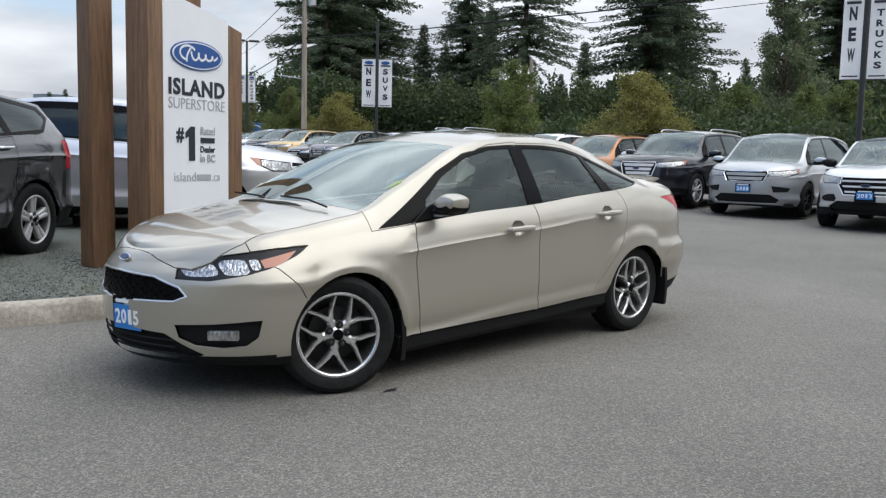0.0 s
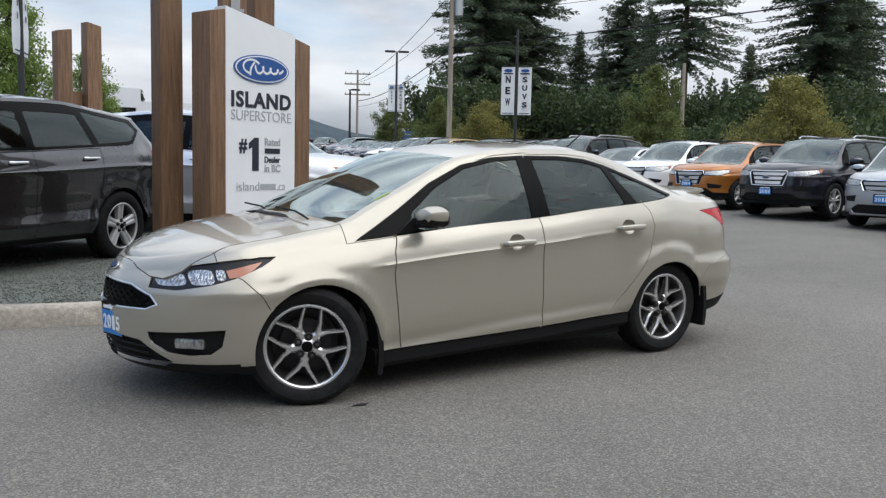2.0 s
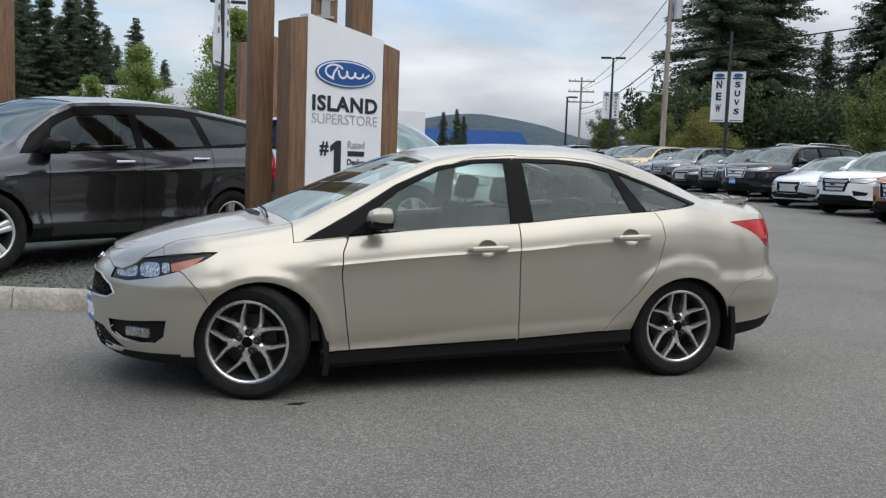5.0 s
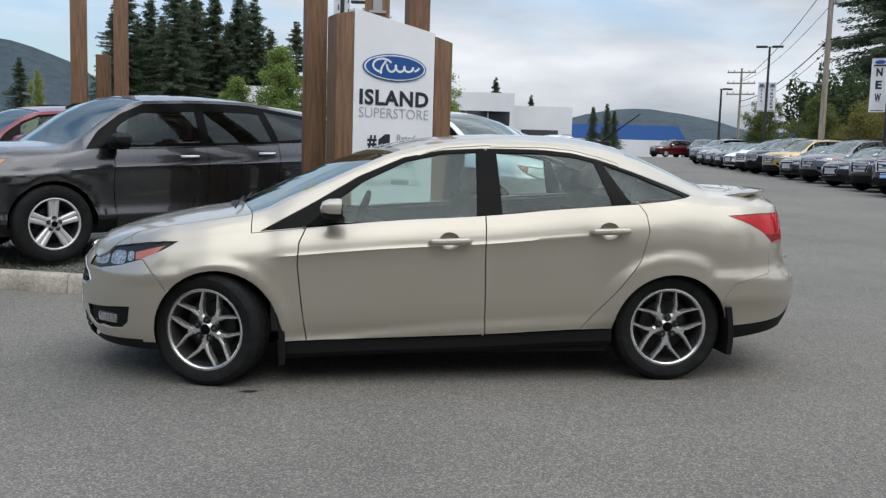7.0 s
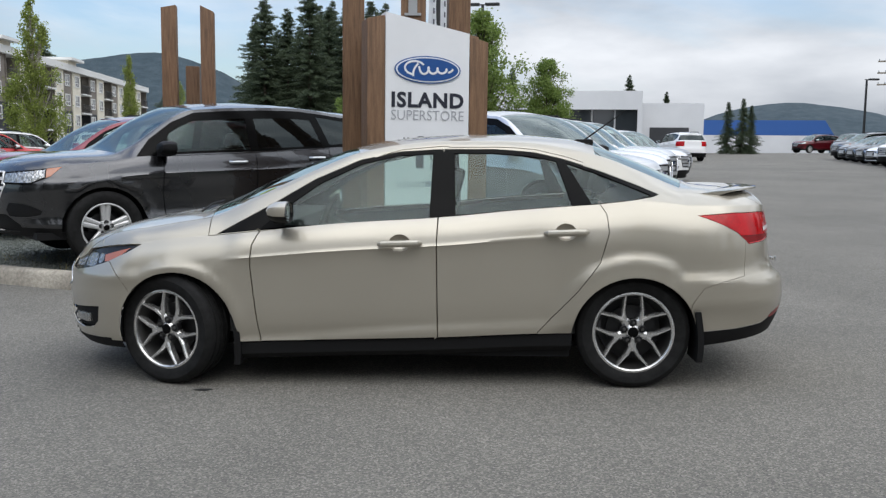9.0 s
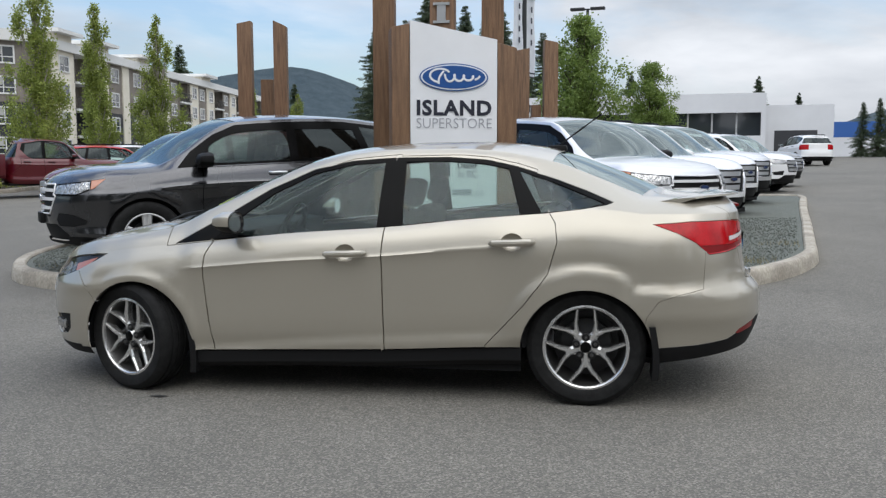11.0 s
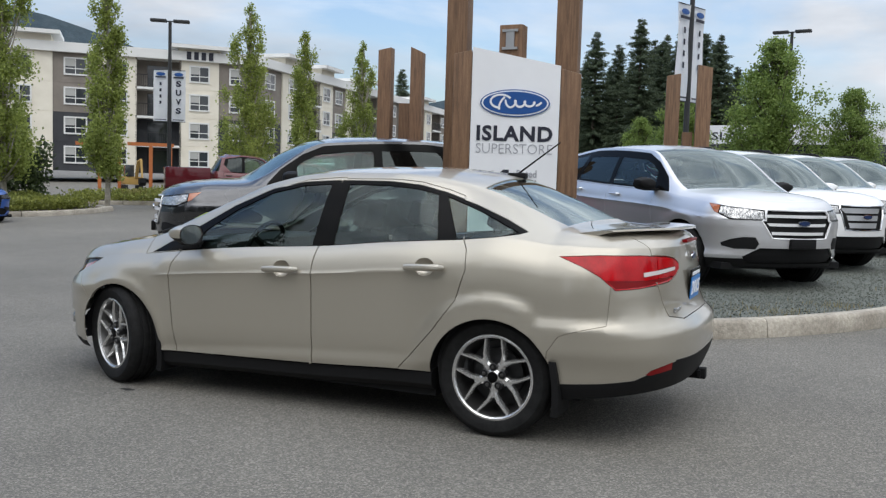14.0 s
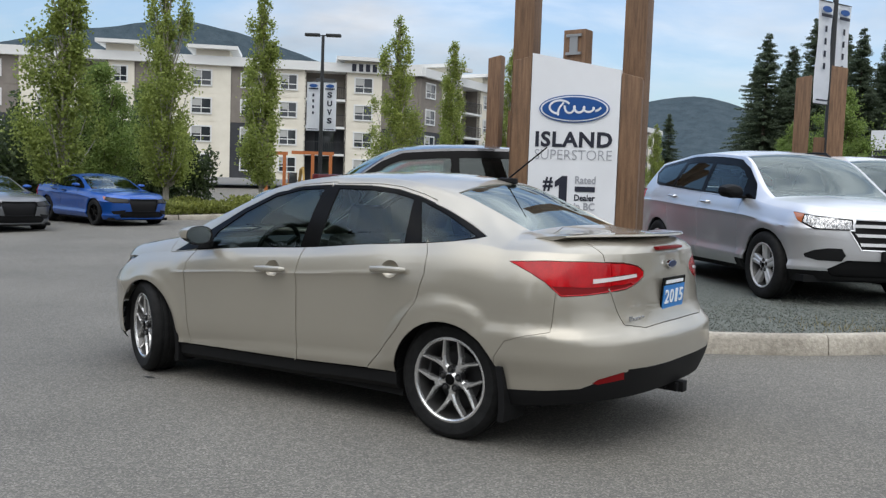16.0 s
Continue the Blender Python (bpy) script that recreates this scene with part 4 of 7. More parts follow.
def sedan_details(root, made, sp):
    R = .322
    for x, y, st, fl in ((-1.324, -.765, -20, False), (1.324, -.765, 0, False), (-1.324, .765, -20, True), (1.324, .765, 0, True)):
        wheel(root, x, y, R, .215, .227, "y", steer=st, flip=fl, spin=-9 if x < 0 else 0)
    # dark wells, floor and skirts
    for x, r, out in ((-1.29, .352, .80), (1.323, .36, .86)):
        for sg in (-1, 1):
            bm = bmesh.new()
            n = 22
            ring = []
            for k in range(n + 1):
                a = math.pi * (-.04 + 1.08 * k / n)
                ring.append([bm.verts.new((x + r * math.cos(a), sg * yy, .31 + r * math.sin(a))) for yy in (out, .45)])
            for a, b in zip(ring, ring[1:]):
                bm.faces.new((a[0], a[1], b[1], b[0]))
            bm.faces.new([q[1] for q in ring])
            part("wheel_liner", bm, BLACK_TRIM, root, "black wheel-arch liner")
    bm = bmesh.new()
    box(bm, -1.85, -.55, .18, 1.72, .55, .21)
    box(bm, -.95, -.80, .17, .97, .80, .24)
    part("underbody", bm, BLACK_TRIM, root)
    for sg in (-1, 1):
        bm = bmesh.new()
        rows = []
        for x in np.linspace(-.955, .975, 14):
            zt = float(sp["ZS"](x)) + .012
            rows.append([bm.verts.new((x, sg * yy, zz)) for yy, zz in ((.848, zt), (.872, zt - .02), (.868, zt - .085), (.835, zt - .115), (.76, zt - .115), (.76, zt))])
        for a, b in zip(rows, rows[1:]):
            for k in range(6):
                bm.faces.new((a[k], a[(k + 1) % 6], b[(k + 1) % 6], b[k]))
        bm.faces.new(rows[0])
        bm.faces.new(rows[-1][::-1])
        bmesh.ops.recalc_face_normals(bm, faces=bm.faces)
        part("side_skirt", bm, BLACK_TRIM, root, "black side skirt")
        for x0, z1, z0 in ((-.965, .42, .125), (1.652, .45, .165)):
            bm = bmesh.new()
            rows = []
            flap_y = .900 if x0 < 0 else .922
            for t in np.linspace(0, 1, 6):
                z = z1 + (z0 - z1) * t
                xx = x0 + .022 * math.sin(t * 2.4)
                rows.append([bm.verts.new((xx + dx, sg * yy, z)) for dx, yy in ((0, flap_y - .01 * t), (.034, flap_y - .003 - .01 * t), (.034, .70), (0, .70))])
            for a, b in zip(rows, rows[1:]):
                for k in range(4):
                    bm.faces.new((a[k], a[(k + 1) % 4], b[(k + 1) % 4], b[k]))
            bm.faces.new(rows[0])
            bm.faces.new(rows[-1][::-1])
            bmesh.ops.recalc_face_normals(bm, faces=bm.faces)
            part("mud_flap", bm, BLACK_TRIM, root, "black rubber mud flap")
        # handles
        for xc, zc in ((.005, .826), (.933, .889)):
            y = body_y(sp, xc, zc)
            h = new("door_handle")
            h.parent = root
            h.matrix_basis = pose(xc, -sg * y if sg > 0 else y, zc) @ Matrix.Diagonal((1, 1 if sg < 0 else -1, 1, 1))
            bm = bmesh.new()
            pts = [(-.115, -.012, 0), (-.10, -.034, .001), (-.03, -.042, .004), (.05, -.042, .006), (.10, -.034, .007), (.118, -.012, .007)]
            vs = tube(bm, pts, [.012, .017, .019, .019, .017, .012], 10)
            part("grip", bm, CHAMPAGNE, h)
            bm = bmesh.new()
            lathe(bm, [(.060, .004), (.056, .008), (.050, .016), (.036, .026), (.018, .031), (.001, .032)], 24)
            for v in bm.verts:
                v.co.z = v.co.z * .82 + .004
            bmesh.ops.recalc_face_normals(bm, faces=bm.faces)
            bmesh.ops.reverse_faces(bm, faces=[f for f in bm.faces if f.normal.y > 0])
            part("recess", bm, CHAMPAGNE, h, "rounded finger recess")
        m = mirror_pod(root, -.645, sg * .965, 1.006, CHAMPAGNE, .86, sg > 0)
        bm = bmesh.new()
        prism(bm, [(-.80, .902), (-.655, .915), (-.66, 1.0), (-.70, .985)], .02, Matrix.Translation((0, sg * .822 - .01, 0)))
        part("mirror_base", bm, BLACK_TRIM, root)
    # lamps
    for ob in made["headlight"]:
        sg = -1 if sum(v.co.y for v in ob.data.vertices) < 0 else 1
        bm = bmesh.new()
        bm.from_mesh(ob.data)
        way = (0, -sg, 0)
        cells = [[(cx + rx * squarish(math.cos(math.pi * k / 6)), cz + rz * squarish(math.sin(math.pi * k / 6)) + .13 * rx * math.cos(math.pi * k / 6)) for k in range(12)] for cx, cz, rx, rz in ((-1.975, .684, .058, .030), (-1.853, .702, .052, .037), (-1.772, .716, .020, .026))]
        for c in cells:
            q = take(bm, cut(bm, side(c, sg * 1.2), way, 1.3))
            part("reflector", puff(q, .002), LAMP_CLEAR, ob, "bright clear lens")
        q = take(bm, cut(bm, side([(-1.745, .738), (-1.64, .766), (-1.57, .783), (-1.61, .752), (-1.67, .712), (-1.74, .70)], sg * 1.2), way, 1.3))
        part("turn_signal", puff(q, .002), AMBER, ob, "amber turn signal")
        bm.to_mesh(ob.data)
        bm.free()
    for ob in made["tail_light"]:
        sg = -1 if sum(v.co.y for v in ob.data.vertices) < 0 else 1
        bm = bmesh.new()
        bm.from_mesh(ob.data)
        way = (-.6, -sg * .8, 0)
        q = take(bm, cut(bm, [(2.02, sg * .63, .912), (2.17, sg * .40, .930), (2.17, sg * .40, .913), (2.02, sg * .63, .890)], way, .8))
        low = take(bm, cut(bm, [(1.80, sg * .80, .875), (2.03, sg * .62, .872), (2.16, sg * .44, .880), (2.16, sg * .44, .82), (1.80, sg * .80, .80)], way, .8))
        part("lower_lens", puff(low, -.003), RED_DEEP, ob, "deep red lower lens")
        inner = take(bm, cut(bm, [(2.085, sg * .545, 1.02), (2.25, sg * .30, 1.02), (2.25, sg * .30, .80), (2.085, sg * .545, .80)], way, .8))
        part("inner_lens", groove(inner, .004, .012) or inner, RED_LENS, ob, "red inner lens on the boot lid")
        part("reversing_lens", puff(q, .003), LENS_WHITE, ob, "narrow white reversing lens")
        bm.to_mesh(ob.data)
        bm.free()
    # grille mesh with a bright surround
    g = made["grille"][0]
    bm = bmesh.new()
    bm.from_mesh(g.data)
    puff(bm, .027)
    part("grille_surround", rim_line(bm, .0065), SATIN, root, "bright grille surround")
    bm.free()
    bm = bmesh.new()

    def ok(y, z):
        top = .630 - .35 * max(0, abs(y) - .30)
        return abs(y) < .43 - .9 * abs(z + .585 - .58) * .3 and .535 - 0 * y < z + .585 < top

    def put(y, z):
        s = min(1.0, abs(y) / .868)
        f = (1 - s ** sp["nf"]) ** (1 / sp["nf"])
        return Vector((-1.5 + (float(sp["XF"](z + .585)) + 1.5) * f + .014, y, z + .585))
    honeycomb(bm, ok, put)
    part("grille_mesh", bm, GLOSS_BLACK, g, smooth=False)
    for z in (.25, .285, .32):
        bm = bmesh.new()
        tube(bm, [put(y, z - .585) for y in np.linspace(-.42, .42, 11)], .006, 5)
        part("grille_bar", bm, BLACK_TRIM, made["lower_grille"][0], smooth=False)
    for sg, ob in zip((-1, 1), made["fog_lamp_bezel"]):
        bm = bmesh.new()
        box(bm, -.016, -.082, -.027, .016, .082, .027, .012, pose(-1.918, sg * .640, .360, 0, 0, -sg * 47))
        part("fog_lamp", bm, LAMP_CLEAR, ob, "small clear fog lamp")
    oval_badge(root, pose(-2.142, 0, .718, -42, 0, -90), .115)
    year_plate(root, pose(-2.193, -.125, .43, 2, 0, -76), "2015", .235, .185)
    year_plate(root, pose(2.222, .0, .805, 4, 0, 90), "2015", .33, .18)
    oval_badge(root, pose(2.205, 0, .965, 6, 0, 90), .125)
    bm = bmesh.new()
    for i in range(5):
        box(bm, 2.2, -.54 + i * .038, .697, 2.212, -.515 + i * .038, .714 + (.01 if i == 0 else 0), .003)
    part("model_script", bm, CHROME, root, "small chrome script as plain bars")
    bm = bmesh.new()
    box(bm, 2.15, -.17, 1.045, 2.198, .17, 1.062, .004)
    part("brake_light", bm, RED_DEEP, root, "thin high brake light")
    # boot spoiler: an arched blade standing off the lid
    bm = bmesh.new()
    rows = []
    for t in np.linspace(-1, 1, 25):
        y = .675 * t
        xt = 2.20 - .30 * abs(t) ** 2.2
        lift = 1 - abs(t) ** 6
        xl = xt - .24 + .05 * abs(t)
        rows.append([bm.verts.new(p) for p in ((xl, y, 1.098 + .022 * lift), (xt - .1, y, 1.112 + .022 * lift), (xt, y, 1.120 + .010 * lift), (xt + .004, y, 1.112 + .008 * lift), (xt - .09, y, 1.086 + .018 * lift), (xl + .03, y, 1.085))])
    for a, b in zip(rows, rows[1:]):
        for k in range(6):
            bm.faces.new((a[k], a[(k + 1) % 6], b[(k + 1) % 6], b[k]))
    bm.faces.new(rows[0])
    bm.faces.new(rows[-1][::-1])
    bmesh.ops.recalc_face_normals(bm, faces=bm.faces)
    part("spoiler", bm, CHAMPAGNE, root)
    # aerial, tow receiver, wipers
    a = new("aerial")
    a.parent = root
    a.matrix_basis = pose(1.13, 0, 1.394)
    bm = bmesh.new()
    box(bm, -.06, -.03, -.01, .06, .03, .028, .012)
    part("base", bm, BLACK_TRIM, a)
    bm = bmesh.new()
    tube(bm, [(.0, 0, .02), (.27, 0, .215)], [.006, .004], 6)
    part("rod", bm, BLACK_TRIM, a)
    bm = bmesh.new()
    box(bm, 1.95, .0, .255, 2.30, .065, .315, .006)
    box(bm, 2.26, -.03, .262, 2.275, .095, .308)
    tube(bm, [(2.2, .1, .28), (2.2, -.04, .28)], .012, 8)
    part("tow_receiver", bm, BLACK_TRIM, root, "black tow receiver under the bumper")
    for y0, y1 in ((-.55, -.08), (.0, .45)):
        bm = bmesh.new()
        tube(bm, [(-1.215, y0, .985), (-1.21, (y0 * .6 + y1 * .4), 1.018), (-1.215, y1, 1.026)], .006, 6)
        part("wiper", bm, BLACK_TRIM, root, "black wiper arm")
    bm = bmesh.new()
    rows = []
    for t in np.linspace(-1, 1, 15):
        xx = -1.245 + .13 * t * t
        rows.append([bm.verts.new((xx - .05, .60 * t, .994 - .045 * t * t)), bm.verts.new((xx + .03, .60 * t, 1.003 - .047 * t * t))])
    for p, q in zip(rows, rows[1:]):
        bm.faces.new((p[0], p[1], q[1], q[0]))
    bmesh.ops.recalc_face_normals(bm, faces=bm.faces)
    part("cowl_panel", bm, BLACK_TRIM, root)
    for (x, y, z), m, nm, sz in (((-.79, -.615, 1.117), material("lime sticker", (.45, .62, .08), .6), "lime sticker inside the glass", .05), ((-.69, -.56, 1.167), material("sky blue sticker", (.10, .42, .70), .6), "blue sticker inside the glass", .045)):
        bm = bmesh.new()
        box(bm, -sz, -sz * .8, -.001, sz, sz * .8, .001)
        ob = part("sticker", bm, m, root, nm, smooth=False)
        ob.matrix_basis = pose(x, y, z - .012, -9, -24, 0)
    # cabin
    bm = bmesh.new()
    rows = []
    for x in np.linspace(-1.0, 1.15, 16):
        w = float(sp["W"](x))
        zb = float(sp["ZE"](x))
        rows.append([bm.verts.new((x, yy, zz)) for yy, zz in ((-w * .80, zb - .03), (-w * .84, zb - .14), (-w * .86, .30), (w * .86, .30), (w * .84, zb - .14), (w * .80, zb - .03))])
    for p, q in zip(rows, rows[1:]):
        for k in range(5):
            bm.faces.new((p[k], q[k], q[k + 1], p[k + 1]))
    bm.faces.new([q for q in rows[0]])
    bm.faces.new([q for q in rows[-1]][::-1])
    part("cabin_tub", bm, CABIN, root, "grey door cards and floor")
    bm = bmesh.new()
    box(bm, -1.08, -.70, .72, -.62, .70, .955, .06)
    box(bm, -.72, -.12, .4, -.45, .12, .86, .04)
    part("dashboard", bm, CABIN, root)
    for y in (-.37, .37):
        seat(root, -.12, y, .38, 16)
        seat(root, .72, y, .42, 20)
    bm = bmesh.new()
    box(bm, 1.02, -.62, .93, 1.66, .62, .97, .02)
    part("parcel_shelf", bm, CABIN, root)
    bm = bmesh.new()
    n = 28
    m = pose(-.50, -.37, .90, 0, -68, 0)
    ring = [m @ Vector((.185 * math.cos(6.283 * k / n), .185 * math.sin(6.283 * k / n), 0)) for k in range(n + 1)]
    tube(bm, ring, .016, 8, False)
    for ang in (0, 120, 240):
        tube(bm, [m @ Vector((0, 0, -.02)), m @ Vector((.18 * math.cos(radians(ang + 180)), .18 * math.sin(radians(ang + 180)), 0))], .02, 6)
    tube(bm, [m @ Vector((0, 0, -.2)), m @ Vector((0, 0, .01))], .06, 10)
    part("steering_wheel", bm, BLACK_TRIM, root)
    bm = bmesh.new()
    box(bm, -.36, -.12, 1.265, -.33, .12, 1.335, .012)
    part("inner_mirror", bm, BLACK_TRIM, root)

# ---- ground, island, kerb ----
def ground_sheet():
    bm = bmesh.new()
    xs = [-3000, -600, -150, -70, -45, -30, -20, -14, -9, -6, -3, 0, 3, 6, 9, 14, 20, 30, 45, 70, 150, 600, 3000]
    ys = [-3000, -600, -150, -60, -30, -15, -8, -4, -2, 0, 1, 2, 4, 7, 11, 16, 22, 30, 40, 55, 70, 100, 200, 600, 3000]
    vs = [[bm.verts.new((x, y, ground_z(x, y))) for x in xs] for y in ys]
    for j in range(len(ys) - 1):
        for i in range(len(xs) - 1):
            bm.faces.new((vs[j][i], vs[j][i + 1], vs[j + 1][i + 1], vs[j + 1][i]))
    return part("ground", bm, ASPHALT)


tagged(ground_sheet(), "worn grey asphalt car park, patched and dusty", "asphalt", kind="structure")


def smooth_loop(pts, step=0.25):
    """A closed round line through points."""
    n = len(pts)
    out = []
    for i in range(n):
        p0, p1, p2, p3 = [Vector(pts[(i + k) % n]) for k in (-1, 0, 1, 2)]
        cnt = max(2, int((p2 - p1).length / step))
        for k in range(cnt):
            t = k / cnt
            out.append(0.5 * ((2 * p1) + (p2 - p0) * t + (2 * p0 - 5 * p1 + 4 * p2 - p3) * t * t + (3 * p1 - p0 - 3 * p2 + p3) * t ** 3))
    return out


def offset_loop(loop, d):
    """The line moved inwards by d (counter-clockwise loops)."""
    n = len(loop)
    out = []
    for i in range(n):
        t = (loop[(i + 1) % n] - loop[i - 1]).normalized()
        out.append(loop[i] + Vector((-t.y, t.x)) * d)
    return out


def kerbed_bed(name, outline, fill, fill_name, label, fill_label, dome=0.03, high=0.15, wide=0.17, step=0.25, joint=2.4):
    """A raised bed: kerb stones as separate pieces round a filling."""
    loop = smooth_loop(outline, step)
    inner = offset_loop(loop, wide)
    kerb = empty(name, pose(0, 0, 0), label, "kerb", kind="structure")
    n = len(loop)
    per = max(2, round(joint / step))
    i = 0
    while i < n:
        j = min(i + per, n)
        bm = bmesh.new()
        rows = []
        for k in range(i, j + 1):
            a, b = loop[k % n], inner[k % n]
            if k == i:
                a, b = a.lerp(loop[(k + 1) % n], 0.03), b.lerp(inner[(k + 1) % n], 0.03)
            gz = ground_z(*a)
            q = b - a
            rows.append([bm.verts.new((*(a + q * u), gz + v)) for u, v in ((0, -0.1), (0.0, 0.02), (0.10, high - 0.035), (0.17, high - 0.012), (0.27, high), (0.85, high), (0.97, high - 0.02), (1, -0.1))])
        for a, b in zip(rows, rows[1:]):
            for k in range(7):
                bm.faces.new((a[k], b[k], b[k + 1], a[k + 1]))
        bm.faces.new(rows[0][::-1])
        bm.faces.new(rows[-1])
        bmesh.ops.recalc_face_normals(bm, faces=bm.faces)
        part("kerb_stone", bm, CONCRETE, kerb)
        i = j
    bm = bmesh.new()
    c = sum(inner, Vector((0, 0))) / n
    rings = []
    for f in (1.0, 0.93, 0.8, 0.6, 0.35, 0.12):
        rings.append([bm.verts.new((*(c + (p - c) * f), ground_z(*(c + (p - c) * f)) + high - 0.03 + dome * (1 - f ** 2) + 0.012 * noise.noise(Vector((p.x * 3 * f, p.y * 3 * f, 7))))) for p in inner])
    for a, b in zip(rings, rings[1:]):
        for k in range(n):
            bm.faces.new((a[k], a[(k + 1) % n], b[(k + 1) % n], b[k]))
    bm.faces.new(rings[-1])
    bmesh.ops.recalc_face_normals(bm, faces=bm.faces)
    ob = part(fill_name, bm, fill)
    tagged(ob, fill_label, "gravel" if fill is GRAVEL else "planting bed", kind="structure")
    return loop


ISLAND = [(-6.3, 9), (-6.2, 6), (-5.95, 4.6), (-5.43, 3.60), (-4.81, 3.01), (-3.9, 2.60), (-3.0, 2.27), (-2.4, 2.06), (-1.7, 1.90), (-0.8, 1.87), (0.2, 1.99), (1.0, 2.25), (1.55, 2.50), (2.2, 2.92), (2.8, 3.47), (3.4, 4.22), (3.86, 5.2), (4.06, 6.1), (4.32, 7.4), (4.68, 9.2), (5.1, 11.4), (5.6, 13.9), (5.95, 15.7), (5.6, 16.35), (3, 16.5), (-3, 16.6), (-6.5, 16.6)]
ISLAND_LOOP = kerbed_bed("island_kerb", ISLAND, GRAVEL, "gravel_bed", "pale weathered concrete kerb round the gravel island", "grey-green crushed gravel bed under the display cars", high=.165)


def island_z(x, y):
    return ground_z(x, y) + 0.145

# ---- the sign between its timbers ----
def timber(parent, x, y, w, d, z0, z1, turn, slant=0.0, name="post", mat=None):
    """A sawn timber with eased edges and a slanting top."""
    bm = bmesh.new()
    vs = box(bm, -w / 2, -d / 2, z0, w / 2, d / 2, z1, 0.012)
    for v in vs:
        if v.co.z > (z0 + z1) / 2:
            v.co.z += slant * v.co.x / w
    ob = part(name, bm, mat or CEDAR, parent)
    ob.matrix_basis = pose(x, y, 0, 0, 0, turn)
    return ob


def script_shape(bm, w, m, mat=0):
    """Loose flowing strokes on the oval, as plain bars."""
    loops = [(-.13 + .43 * t / 20 - .030 * math.sin(t), -.012 + .055 * math.cos(t) * (1 - t / 40)) for t in np.linspace(0, 20, 70)]
    sweep = [(-.20 + .15 * math.cos(t), .02 + .095 * math.sin(t)) for t in np.linspace(.5, 4.6, 22)]
    stem = [(-.15 - .07 * t - .03 * math.sin(3 * t), .085 - .185 * t) for t in np.linspace(0, 1, 12)]
    tail = [(.30 + .08 * t, -.03 + .05 * t * t) for t in np.linspace(0, 1, 6)]
    strokes = [loops, sweep, stem, tail]
    for s in strokes:
        pts = [Vector((x * w, 0, z * w)) for x, z in s]
        fine = []
        for i in range(len(pts) - 1):
            for k in range(4):
                fine.append(pts[i].lerp(pts[i + 1], k / 4))
        fine.append(pts[-1])
        vs = tube(bm, fine, w * 0.016, 6, True, mat)
        for v in vs:
            v.co.y *= 0.15
        bmesh.ops.transform(bm, matrix=m, verts=vs)


def sign_oval(parent, m, w):
    o = new("oval_emblem")
    o.parent = parent
    o.matrix_basis = m
    n = 48
    ring = [(w / 2 * math.cos(2 * math.pi * k / n), w * 0.196 * math.sin(2 * math.pi * k / n)) for k in range(n)]
    bm = bmesh.new()
    prism(bm, ring, 0.012, Matrix.Translation((0, -0.012, 0)))
    part("border", bm, BLUE_OVAL, o)
    bm = bmesh.new()
    prism(bm, [(x * 0.965, z * 0.92) for x, z in ring], 0.004, Matrix.Translation((0, -0.015, 0)))
    part("rim", bm, OVAL_RIM, o)
    bm = bmesh.new()
    prism(bm, [(x * 0.915, z * 0.83) for x, z in ring], 0.004, Matrix.Translation((0, -0.018, 0)))
    part("field", bm, BLUE_OVAL, o, "blue oval field")
    bm = bmesh.new()
    script_shape(bm, w, Matrix.Translation((0, -0.0205, 0)))
    part("flourish", bm, OVAL_RIM, o, "white flowing strokes")
    return o


def words(parent, name, text, mat, x, z, width, height, bold=0.0, y=-0.004, spacing=1.0):
    bm = fit_width(lettering(text, 0.2, bold, spacing), width, height)
    bmesh.ops.translate(bm, vec=(x, y, z), verts=bm.verts)
    return part(name, bm, mat, parent, smooth=False)


